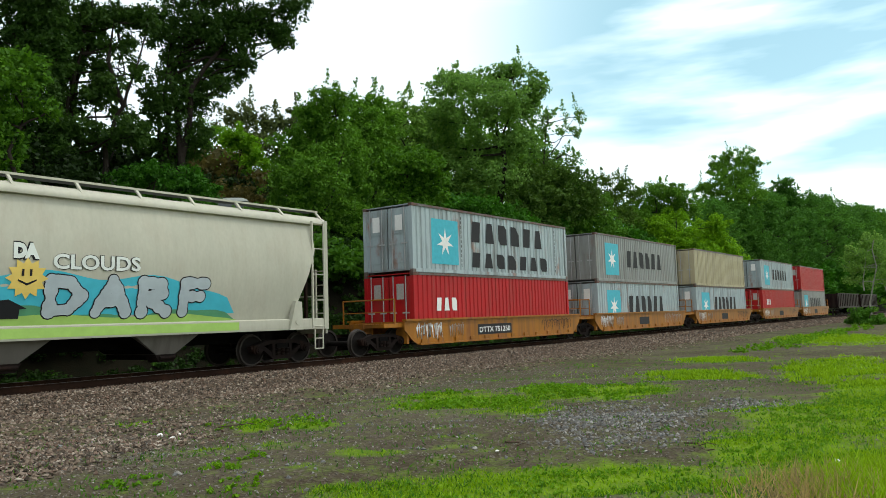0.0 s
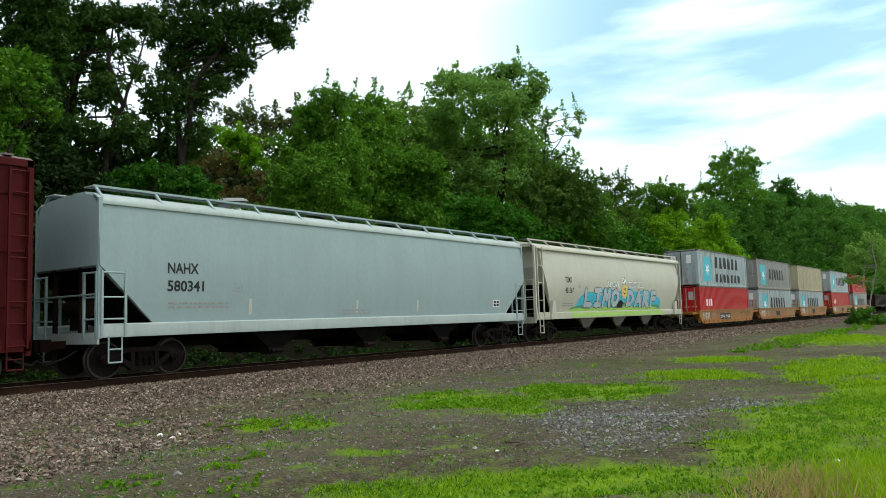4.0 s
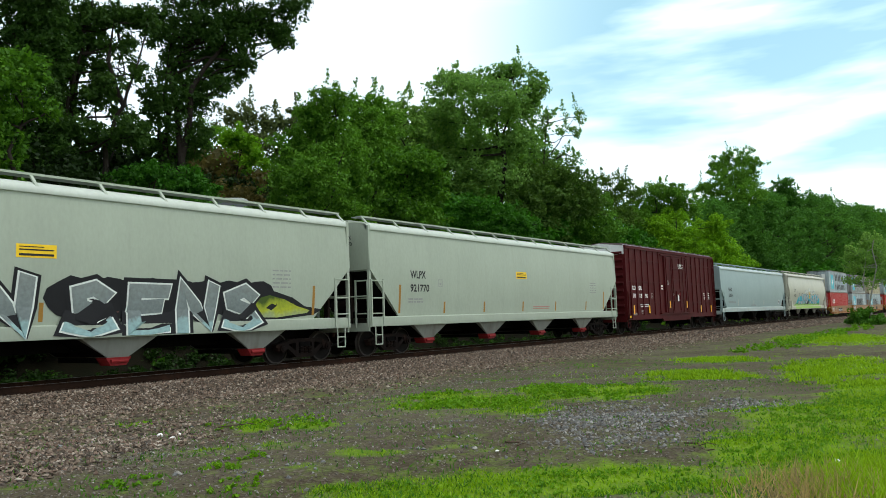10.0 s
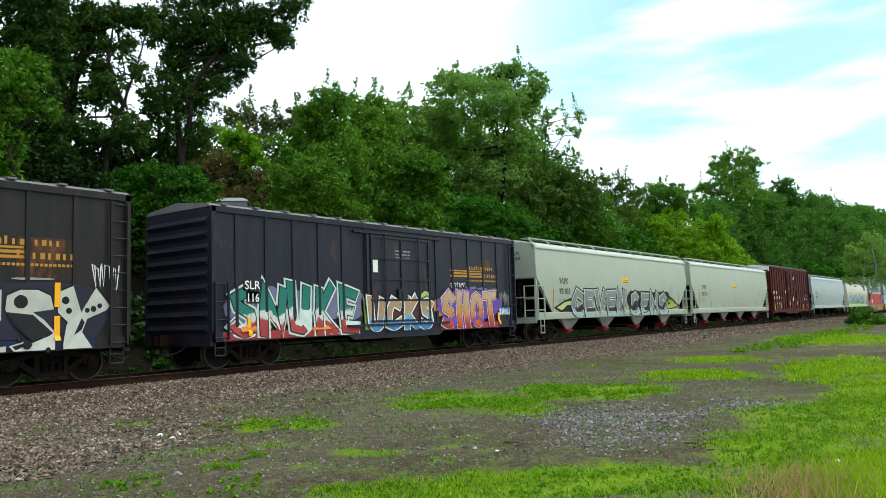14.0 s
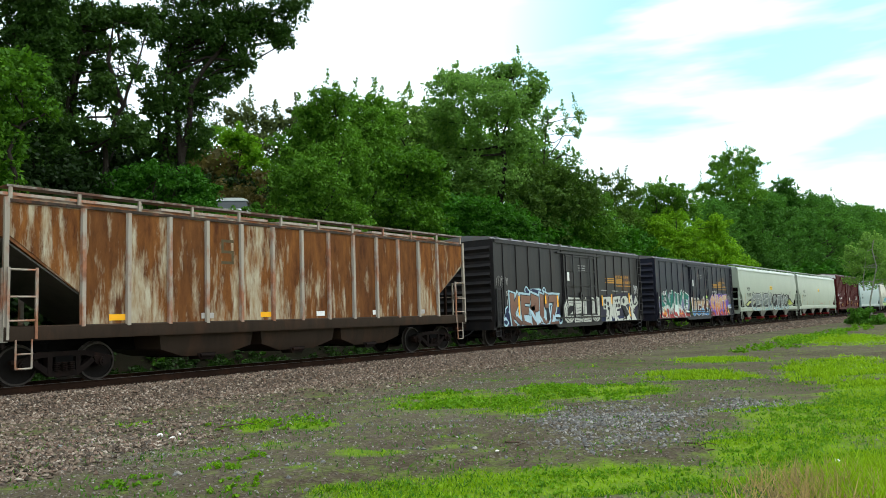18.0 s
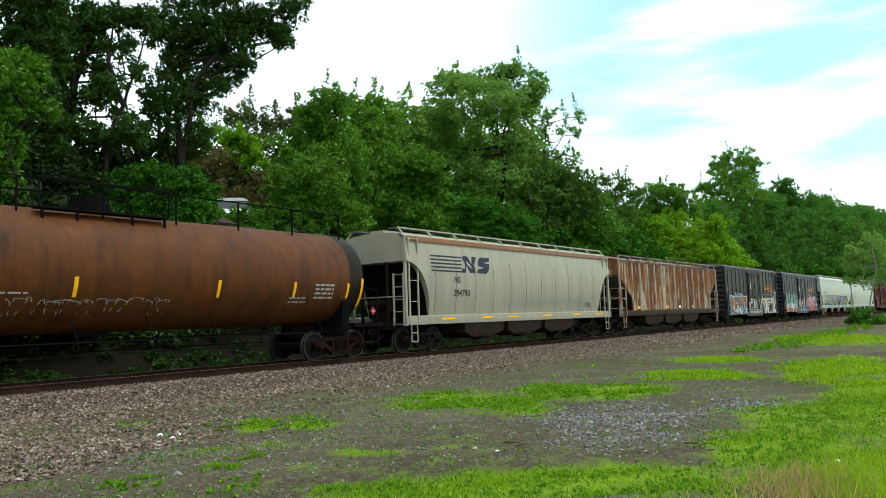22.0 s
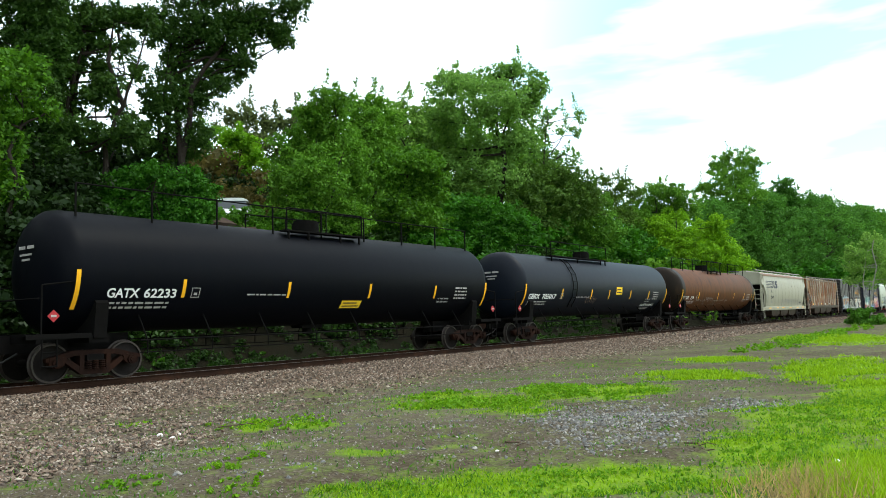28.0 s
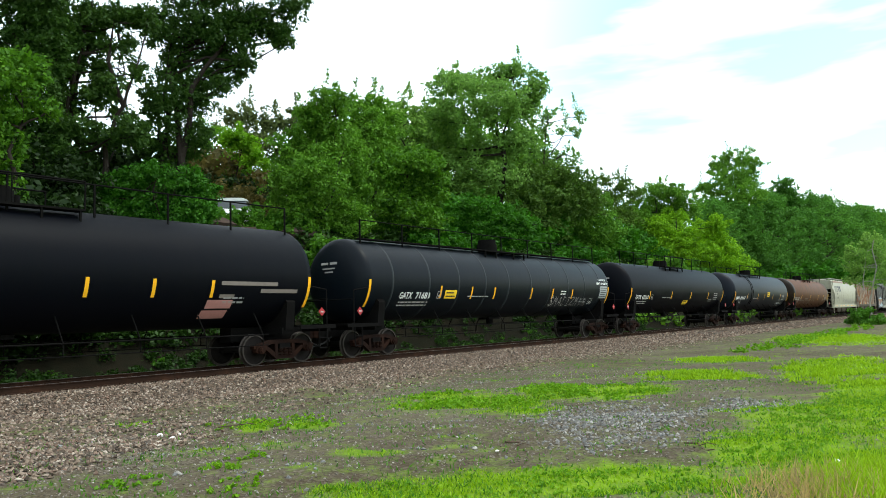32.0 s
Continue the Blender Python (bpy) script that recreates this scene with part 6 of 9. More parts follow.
small_print(b1, flat_side(1.60), -1.62, 3.1, 4, 0.3, P_dim, 9, 0.03, 0.08)
small_print(b1, sb1, 5.55, 2.35, 4, 0.3, P_white, 10, 0.06, 0.13)
small_print(b1, sb1, 6.45, 2.35, 4, 0.35, P_white, 11, 0.06, 0.13)
decal("lock_label", rects([(0, 0, 0.22, 0.42)]), P_white, b1, flat_side(1.68), -0.1, 1.85)
decal("lock_label", rects([(0, 0, 0.22, 0.16)]), P_red, b1, flat_side(1.61), 0.45, 2.2)
decal("lock_label", polys([blob(0, 0, 0.09, 0.09, 12, rr, 0)]), P_white, b1, flat_side(1.61), -0.55, 2.25)
strips(b1, sb1, [(-6.90, 1.12, 1.62), (-4.62, 1.14, 1.60), (4.75, 1.10, 1.55), (6.9, 1.10, 1.55)], None, 0.17)
strips(b1, flat_side(1.61), [(-1.45, 1.42, 1.85), (1.62, 1.42, 1.85)], None, 0.16)
decal("sill_label", rects([(0, 0, 0.5, 0.13)]), P_yellow, b1, flat_side(1.565), -7.78, 0.90)
part("end_panel", Shape().prism([(-1.49, 4.52), (1.49, 4.52), (1.49, 4.98), (0, 5.20), (-1.49, 4.98)], "x", -7.92, -7.875), paint("end_panel_white", (0.74, 0.75, 0.74), seed=30), b1, "grey-white panel under the roof end")
# the two pale grey hoppers
for hh, ss, num, sd in ((h3, s3, "921770", 20), (h4, s4, "921035", 25)):
    letter(hh, ss, "WLPX", -7.80, 2.70, 0.38, P_ink, 0.90)
    letter(hh, ss, num, -7.80, 2.22, 0.36, P_ink, 1.10)
    small_print(hh, ss, -7.9, 1.92, 2, 0.85, P_faint, sd)
    end_letter(hh, -9.956, "WLPX", -0.25, 4.02, 0.19, P_ink, 0.50)
    end_letter(hh, -9.956, num, -0.22, 3.80, 0.18, P_ink, 0.56)
    sign_box(hh, ss, -6.15, 2.42, 0.27, 0.26, P_faint)
    decal("yellow_label", rects([(0, 0, 0.88, 0.30)]), P_yellow, hh, ss, -0.48, 2.84, GAP, "yellow warning label")
    decal("label_print", rects([(0.06, 0.04, 0.82, 0.09), (0.06, 0.16, 0.82, 0.19), (0.06, 0.23, 0.6, 0.25)]), P_ink, hh, ss, -0.48, 2.84, 0.009)
    strips(hh, ss, [(-8.38, 1.45, 2.45), (-5.72, 1.42, 1.85), (-2.98, 1.42, 1.85), (0.1, 1.42, 1.85), (3.1, 1.42, 1.85), (6.3, 1.42, 1.85), (8.35, 1.45, 2.35)], plain("strip_ochre", (0.36, 0.18, 0.035), 0.5) if hh is h3 else plain("strip_ochre_worn", (0.34, 0.18, 0.04), 0.5))
    small_print(hh, ss, 6.7, 2.75, 5, 0.7, P_faint, sd + 1, 0.04, 0.12)
    decal("capacity_line", rects([(0, 0, 1.5, 0.03), (0, 0.08, 1.5, 0.11)]), plain("faded_red", (0.45, 0.2, 0.16), 0.6), hh, ss, 1.0, 1.52)
# silver piece on the second of them
decal("graffiti", polys([[(-8.3, 1.55), (-7.3, 1.9), (-6.4, 2.05), (-6.3, 1.15), (-7.3, 1.22)]]), G_black, h4, s4, 0, 0, 0.005, "black sprayed halo")
decal("graffiti", polys([[(-8.0, 1.55), (-7.2, 1.82), (-6.4, 1.9), (-6.3, 1.34), (-7.2, 1.36)]]), plain("spray_pale_yellow", (0.55, 0.58, 0.22), 0.6, 0.3, 3), h4, s4, 0, 0, 0.009, "pale yellow sprayed flare")
for x in range(7):
    decal("graffiti", polys([blob(0.9 + x * 0.88, 1.95, 0.72, 0.50, 14, rr, 0.10)]), G_black, h4, s4, 0, 0, 0.008 + 0.0006 * (x % 5), "black sprayed halo")
G_steel = sprayed("spray_silver_teal", [(0.9, (0.24, 0.38, 0.39)), (1.40, (0.27, 0.40, 0.40)), (1.48, (0.17, 0.20, 0.20)), (1.9, (0.21, 0.245, 0.24)), (2.4, (0.24, 0.27, 0.26))])
over_sill = lambda x, z: s4(x, z) if z > 1.37 else min(s4(x, z), -1.572)
wild_word(h4, over_sill, "CEVEN", -6.6, 1.05, 6.6, 1.36, 0.165, ((0.13, G_black, 0.014), (0.055, G_white, 0.020), (0.012, G_steel, 0.026)), 90, "silver sprayed block letters with white edges", 0.015)
wild_word(h4, over_sill, "SENS", 0.5, 1.05, 5.8, 1.28, 0.16, ((0.16, G_black, 0.014), (0.055, G_white, 0.020), (0.012, G_steel, 0.026)), 91, "silver sprayed block letters with white edges", 0.05)
decal("graffiti", polys([[(5.5, 1.33), (6.9, 1.33), (8.35, 1.46), (8.75, 1.62), (8.0, 1.72), (7.5, 1.98), (6.8, 2.16), (5.6, 2.2)]]), G_black, h4, s4, 0, 0, 0.005, "black sprayed halo")
decal("graffiti", polys([[(5.9, 1.42), (6.9, 1.40), (8.1, 1.52), (8.2, 1.60), (7.7, 1.72), (7.2, 1.92), (6.6, 2.05), (5.9, 1.9)]]), sprayed("spray_yellow_fade", [(1.3, (0.30, 0.34, 0.22)), (1.5, (0.36, 0.42, 0.16)), (1.66, (0.42, 0.46, 0.035)), (1.85, (0.30, 0.36, 0.03)), (2.0, (0.06, 0.10, 0.015))]), h4, s4, 0, 0, 0.010, "yellow-green sprayed flare")
# dark box car with the bright pieces
for x, t, z, w in ((-6.73, "SLR", 2.22, 0.56), (-6.62, "116", 1.86, 0.40)):
    decal("stencil_panel", rects([(-0.06, -0.05, w + 0.06, 0.30)]), P_slr, b2, sb2, x, z, 0.030)
    decal("lettering", words(t, 0.34, 0.004, w), P_white, b2, sb2, x, z, 0.036)
G_mint = plain("spray_mint_white", (0.55, 0.66, 0.60), 0.6, 0.25, 5)
G_lav = plain("spray_lavender_haze", (0.17, 0.17, 0.27), 0.6, 0.4, 3)
G_flag = sprayed("spray_teal_white_red", [(0.8, (0.30, 0.040, 0.040)), (1.27, (0.36, 0.055, 0.05)), (1.33, (0.58, 0.62, 0.58)), (1.52, (0.58, 0.62, 0.58)), (1.58, (0.022, 0.20, 0.155)), (2.5, (0.018, 0.17, 0.13))])
G_fade = sprayed("spray_tan_to_red", [(0.85, (0.33, 0.03, 0.025)), (1.15, (0.50, 0.09, 0.025)), (1.45, (0.55, 0.24, 0.07)), (1.8, (0.50, 0.34, 0.19)), (2.6, (0.56, 0.44, 0.30))])
G_bay = sprayed("spray_tan_over_blue", [(0.8, (0.05, 0.20, 0.52)), (1.22, (0.13, 0.38, 0.66)), (1.30, (0.36, 0.34, 0.30)), (1.42, (0.42, 0.29, 0.17)), (2.2, (0.42, 0.28, 0.16))])
for k in range(6):
    decal("graffiti", polys([blob(-6.7 + 0.85 * k, 1.75, 0.75, 0.52, 14, rr, 0.15)]), G_lav, b2, sb2, 0, 0, 0.004 + 0.0006 * k, "lavender sprayed haze")
decal("graffiti", rects([(-7.5, 0.80, -2.05, 1.035)]), G_maroon, b2, flat_side(1.567), 0, 0, 0.004, "brick red sprayed base")
wild_word(b2, sb2, "SNUKE", -7.25, 0.80, 5.2, 1.56, 0.145, ((0.10, G_mint, 0.022), (0.035, G_black, 0.026), (0.0, G_flag, 0.030)), 12, "teal, white and red sprayed letters with mint edges", 0.07)
decal("graffiti", polys([[(-6.9, 1.02), (-5.8, 1.05), (-5.75, 1.16), (-6.85, 1.17)], [(-4.2, 1.0), (-3.4, 1.0), (-3.5, 1.12), (-4.1, 1.14)]]), G_orange, b2, sb2, 0, 0, 0.036, "orange sprayed fades")
decal("graffiti", rects([(-1.6, 1.18, 1.72, 1.98)], 0.4), plain("spray_dull_maroon", (0.10, 0.035, 0.03), 0.6, 0.4, 4), b2, flat_side(1.60), 0, 0, 0.004, "dull maroon sprayed ground")
wild_word(b2, flat_side(1.60), "UCKS", -1.75, 0.84, 3.7, 1.14, 0.135, ((0.10, G_black, 0.008), (0.055, G_white, 0.012), (0.0, G_bay, 0.016)), 13, "tan and blue sprayed letters over the door", 0.06)
decal("graffiti", polys([blob(1.45, 2.03, 0.26, 0.20, 14, rr, 0.1)]), G_lime, b2, flat_side(1.60), 0, 0, 0.006, "lime sprayed cap")
decal("graffiti", polys([blob(2.3, 1.62, 0.42, 0.44, 14, rr, 0.1)]), G_black, b2, sb2, 0, 0, 0.006, "black sprayed shape")
decal("graffiti", polys([[(2.05, 1.5), (2.2, 1.5), (2.2, 1.95), (2.05, 1.85)], [(2.32, 1.3), (2.62, 1.34), (2.66, 1.62), (2.5, 1.68), (2.66, 1.75), (2.62, 1.95), (2.32, 1.97), (2.45, 1.68)]]), G_orange, b2, sb2, 0, 0, 0.012, "orange sprayed figures")
decal("graffiti", polys([blob(4.45, 1.70, 2.25, 0.64, 26, rr, 0.07)]), G_purple, b2, flat_side(1.5), 0, 0, 0.037, "purple sprayed cloud")
decal("graffiti", rects([(2.4, 0.80, 6.4, 1.035)]), G_maroon, b2, flat_side(1.567), 0, 0, 0.004, "red sprayed glow")
decal("graffiti", polys([blob(4.6 + 0.8 * k, 2.40 - 0.03 * k, 0.42, 0.05, 12, rr, 0.3) for k in range(3)]), G_lav, b2, sb2, 0, 0, 0.011, "lavender sprayed edge")
wild_word(b2, sb2, "SHOT", 2.42, 0.80, 3.85, 1.44, 0.142, ((0.10, G_purple, 0.040), (0.062, G_white, 0.044), (0.035, G_maroon, 0.048), (0.0, G_fade, 0.052)), 11, "tan to red sprayed letters with white edges", 0.015)
wild_word(b2, sb2, "INOLL", 6.55, 1.30, 1.0, 0.24, 0.03, ((0.05, G_blue, 0.012), (0.0, G_white, 0.016)), 18, "small white sprayed tag on blue", 0.05)
scrawl(b2, sb2, 3.0, 4.2, 2.35, 2.6, 9, P_white, 15, "white sprayed tag")
scrawl(b2, sb2, 6.6, 7.4, 1.2, 2.3, 10, P_dim, 16, "pale sprayed tag", 0.025)
scrawl(b2, sb2, -1.9, -1.5, 0.9, 2.0, 8, G_lime, 17, "lime sprayed drips", 0.09)
for bb, sb, k in ((b2, sb2, 0), (b3, sb3, 1)):
    decal("line_emblem", rects([(0, 0, 2.2, 0.07), (0.2, 0.11, 2.2, 0.18), (0, 0.22, 2.2, 0.27)]), P_gold, bb, sb, 3.15, 2.82, 0.006, "gold stripes")
    tagged(decal("line_name", rects([(0.16 * j, 0, 0.16 * j + (0.06 if j % 3 else 0.10), 0.13 + 0.05 * (j in (0, 4))) for j in range(12)] + [(0.9 + 0.17 * j, -0.30, 0.96 + 0.17 * j + 0.04 * (j % 2), -0.16 + 0.05 * (j in (0, 1))) for j in range(8)] + [(0.1 * j, -0.46, 0.1 * j + 0.07, -0.40) for j in range(22)]), P_gold, bb, sb, 4.3, 3.12, 0.010, "gold bars of faded lettering"), kind="stuff")
    decal("paper_label", rects([(0, 0, 0.3, 0.42)]), P_white, bb, flat_side(1.60), -1.45, 2.85)
    small_print(bb, flat_side(1.60), -0.2, 3.6, 3, 0.8, P_faint, 50 + k, 0.05, 0.12)
    strips(bb, sb, [(-6.6, 0.9, 1.4), (6.45, 0.9, 1.4)] if k == 0 else [(-5.9, 1.12, 2.08), (-3.52, 1.75, 2.12), (-2.36, 1.6, 2.13), (2.55, 1.62, 2.15), (3.75, 1.72, 2.22), (6.08, 1.75, 2.3), (6.08, 1.0, 1.55)], None, 0.13)
decal("rust_patch", rects([(0, 0, 1.3, 0.95)]), P_rst_s, b3, sb3, 5.2, 2.35, 0.004, "rust-brown patch")
decal("rust_patch", rects([(0, 0, 0.9, 0.35)]), P_rst_s, b2, sb2, 5.1, 3.2, 0.004, "rust-brown patch")
# dark box car with white pieces
letter(b3, flat_side(1.5), "SLR", -6.87, 2.10, 0.30, P_dim, 0.55)
letter(b3, flat_side(1.5), "126", -6.80, 1.72, 0.30, P_dim, 0.50)
G_ice = plain("spray_ice_blue", (0.36, 0.50, 0.56), 0.6, 0.3, 3)
G_navy = plain("spray_navy", (0.020, 0.028, 0.070), 0.6, 0.3, 3)
G_umber = sprayed("spray_brown_fade", [(0.8, (0.10, 0.050, 0.035)), (1.4, (0.17, 0.085, 0.055)), (2.2, (0.22, 0.125, 0.085))])
G_bone = plain("spray_bone_white", (0.50, 0.51, 0.45), 0.6, 0.4, 2.5)
decal("graffiti", polys([[(-7.2, 1.05), (-2.05, 1.05), (-2.15, 1.5), (-2.6, 2.15), (-4.6, 2.42), (-6.2, 2.1), (-6.9, 1.55)]]), G_navy, b3, flat_side(1.5), 0, 0, 0.038, "navy sprayed ground")
decal("graffiti", rects([(-7.2, 0.80, -2.05, 1.035)]), G_navy, b3, flat_side(1.567), 0, 0, 0.004, "navy sprayed ground")
for x, z, q in ((-7.1, 1.0, 0.22), (-6.85, 1.45, 0.20), (-6.95, 1.22, 0.16), (-2.25, 1.0, 0.22), (-2.4, 1.5, 0.20), (-2.3, 1.25, 0.14), (-5.2, 2.36, 0.17), (-3.6, 2.36, 0.15)):
    decal("graffiti", polys([blob(x, z, q, q, 16, rr, 0.06)]), G_ice, b3, sb3, 0, 0, 0.036, "pale blue sprayed bubble")
    decal("graffiti", polys([blob(x, z, q * 0.62, q * 0.62, 16, rr, 0.06)]), G_navy, b3, sb3, 0, 0, 0.041, "navy sprayed bubble")
decal("graffiti", polys([blob(-4.4, 2.30, 0.9, 0.14, 20, rr, 0.12)]), G_ice, b3, sb3, 0, 0, 0.034, "pale blue sprayed cap")
wild_word(b3, sb3, "KERUZ", -6.65, 0.80, 4.3, 1.30, 0.165, ((0.13, G_ice, 0.044), (0.035, G_black, 0.048), (0.0, G_umber, 0.052)), 22, "brown sprayed letters with pale blue edges", 0.04)
decal("graffiti", polys([[(-2.0, 0.80), (2.2, 0.80), (2.2, 1.6), (1.95, 2.1), (-1.5, 2.14), (-2.0, 1.6)]]), G_black, b3, flat_side(1.60), 0, 0, 0.006, "black sprayed ground over the door")
wild_word(b3, flat_side(1.60), "CELU", -1.85, 0.82, 3.95, 1.20, 0.17, ((0.03, G_bone, 0.012), (-0.085, P_slr, 0.018), (-0.115, G_bone, 0.024)), 23, "white sprayed letters over the door", 0.05)
decal("graffiti", rects([(2.35, 0.80, 6.95, 1.035)]), G_navy, b3, flat_side(1.567), 0, 0, 0.004, "navy sprayed ground")
decal("graffiti", polys([[(2.35, 1.05), (7.0, 1.05), (7.4, 1.6), (6.9, 2.2), (6.0, 2.32), (2.5, 2.15), (2.35, 1.6)]]), plain("spray_dark_violet", (0.030, 0.028, 0.046), 0.6, 0.3, 4), b3, flat_side(1.5), 0, 0, 0.037, "dark violet sprayed ground")
BLOCK_T = [(2.67, 2.06), (3.57, 2.10), (3.61, 1.80), (3.32, 1.40), (3.12, 0.80), (2.75, 0.80), (3.07, 1.41), (2.68, 1.44)]
BLOCK_M = [(3.16, 0.80), (3.52, 1.66), (3.61, 2.06), (3.71, 2.07), (3.84, 1.52), (3.94, 2.07), (4.06, 2.07), (4.18, 0.80), (3.93, 0.80), (3.89, 1.15), (3.76, 0.91), (3.58, 1.16), (3.53, 0.80)]
BLOCK_E = [(4.06, 2.09), (4.89, 2.13), (4.89, 1.47), (4.38, 1.42), (4.39, 1.31), (4.71, 1.32), (4.71, 1.09), (4.39, 1.07), (4.41, 0.89), (4.97, 0.92), (4.97, 0.80), (4.24, 0.80)]
BLOCK_S = [(5.00, 2.00), (5.28, 2.13), (5.65, 2.13), (5.93, 2.00), (6.01, 1.70), (5.55, 1.64), (5.79, 1.47), (6.05, 1.18), (6.01, 0.80), (5.13, 0.80), (5.03, 0.92), (5.51, 1.04), (5.09, 1.43), (4.97, 1.71)]
BLOCK_Y = [(6.10, 2.08), (6.45, 2.23), (6.64, 1.62), (6.99, 2.20), (7.34, 1.77), (7.24, 1.66), (6.78, 1.47), (6.66, 1.17), (6.87, 0.81), (6.87, 0.80), (6.20, 0.80), (6.22, 1.18), (6.33, 1.40), (6.10, 1.63)]
DOTS = [(2.92, 1.84, 0.14), (3.26, 1.72, 0.12), (2.87, 1.56, 0.10), (3.27, 1.47, 0.09), (3.14, 1.26, 0.09), (3.32, 1.13, 0.07), (3.06, 0.96, 0.05), (2.96, 0.92, 0.04), (2.98, 0.76, 0.04), (4.19, 1.87, 0.08), (4.46, 1.89, 0.11), (4.71, 1.90, 0.06), (4.36, 1.61, 0.11), (4.66, 1.62, 0.12), (4.24, 1.42, 0.05), (4.24, 1.27, 0.06), (4.26, 1.10, 0.05), (5.29, 1.87, 0.15), (5.58, 1.20, 0.11), (5.41, 0.93, 0.10), (5.26, 1.07, 0.06), (5.86, 0.80, 0.06), (6.27, 1.90, 0.09), (6.35, 1.66, 0.07), (6.78, 1.67, 0.06), (6.93, 1.70, 0.07), (7.08, 1.77, 0.06)]
for k, shape in enumerate((BLOCK_T, BLOCK_M, BLOCK_E, BLOCK_S, BLOCK_Y)):
    cx, cz = sum(p[0] for p in shape) / len(shape), sum(p[1] for p in shape) / len(shape)
    decal("graffiti", polys([[(cx + (p - cx) * 1.07, max(0.79, cz + (q - cz) * 1.07)) for p, q in shape]]), G_black, b3, sb3, 0, 0, 0.040 + 0.0006 * k, "black sprayed edge")
    decal("graffiti", polys([shape]), G_bone, b3, sb3, 0, 0, 0.047 + 0.0006 * k, "white sprayed block letter")
for cx, cz, q in DOTS:
    decal("graffiti", polys([blob(cx, cz, q, q, 14, rr, 0.03)]), G_black, b3, sb3, 0, 0, 0.053, "black sprayed dot")
decal("graffiti", polys([blob(x, 2.42 - 0.02 * k, 0.42, 0.03, 12, rr, 0.3) for k, x in enumerate((2.9, 4.3, 5.5))]), P_faint, b3, sb3, 0, 0, 0.030, "grey sprayed curve")
scrawl(b3, sb3, -7.65, -6.7, 2.45, 2.95, 8, P_dim, 26, "white sprayed tag", 0.03)
scrawl(b3, sb3, 6.9, 7.6, 2.0, 2.8, 6, P_white, 27, "white sprayed tag", 0.03)
# rusted hopper: pale stencil panels and amber blocks
for x, w, m in ((-6.2, 0.55, P_strip), (-1.6, 0.40, P_strip), (-3.6, 0.4, P_dim), (0.6, 0.35, P_white), (3.2, 0.35, P_white), (5.7, 0.35, P_dim)):
    decal("stencil_panel", rects([(0, 0, w, 0.15)]), m, h5, flat_side(1.497), x, 1.42, 0.006)
decal("large_figure", rects([(0, 0, 0.42, 0.08), (0.34, 0.08, 0.42, 0.30), (0, 0.30, 0.42, 0.38), (0, 0.38, 0.08, 0.60), (0, 0.60, 0.42, 0.68)]), plain("figure_faded_olive", (0.10, 0.075, 0.04), 0.8, 0.5, 6), h5, flat_side(1.497), -2.95, 2.9, 0.006)
# sand-grey hopper: stripes, seams, sill blocks
NAVY = plain("emblem_navy", (0.025, 0.028, 0.045), 0.55, 0.3, 6)
decal("emblem_stripe", rects([(0, 0.0, 1.95, 0.06), (0, 0.14, 1.95, 0.20), (0, 0.28, 2.0, 0.34), (0, 0.42, 2.0, 0.48), (0, 0.56, 2.05, 0.62)]), NAVY, h6, s6, -7.15, 2.98, GAP, "dark speed stripes")
decal("emblem_block", polys([[(0, 0), (0.30, 0), (0.36, 0.28), (0.58, 0), (0.92, 0), (1.10, 0.66), (0.80, 0.66), (0.72, 0.36), (0.50, 0.66), (0.17, 0.66)]]), NAVY, h6, s6, -5.2, 2.98, GAP, "dark slanted emblem block")
decal("emblem_block", polys([[(0, 0), (0.72, 0), (0.92, 0.18), (0.98, 0.40), (0.52, 0.44), (0.98, 0.50), (1.02, 0.66), (0.36, 0.66), (0.16, 0.52), (0.12, 0.30), (0.58, 0.24), (0.10, 0.16)]]), NAVY, h6, s6, -4.15, 2.98, GAP, "dark slanted emblem block")
letter(h6, s6, "NS", -5.72, 2.58, 0.34, P_ink, 0.42)
letter(h6, s6, "294790", -5.75, 2.06, 0.36, P_ink, 1.10)
small_print(h6, s6, -5.8, 1.80, 2, 0.8, P_faint, 30)
sign_box(h6, s6, -4.0, 2.2, 0.27, 0.28, P_faint)
for k in range(11):
    x = -6.9 + 1.33 * k
    decal("weld_seam", rects([(-0.018, 1.38, 0.018, 3.25 + 0.2 * (k % 3))]), P_seam, h6, s6, x, 0, 0.004)
for x in (-6.5, -3.8, -1.75, 1.2, 4.2, 6.7):
    decal("sill_block", rects([(0, 0, 0.85, 0.08)]), P_strip, h6, flat_side(1.575), x, 1.17, 0.005, "amber sill block")
scrawl(h6, s6, -2.0, 6.2, 1.45, 2.05, 40, P_faint, 31, "grey sprayed tags along the lower side", 0.035)
scrawl(h6, s6, 5.6, 6.2, 1.5, 1.8, 6, P_ink, 32, "black sprayed tag", 0.04)
scrawl(h6, s6, -7.4, -6.6, 2.0, 2.9, 8, P_faint, 33, "grey sprayed tag", 0.03)
part("roof_edge_stain", Shape().prism([(-1.538, 4.05), (-1.55, 4.05), (-1.55, 4.19), (-1.51, 4.25)], "x", -8.5, 8.5), P_brn, h6, "rust-brown top edge")
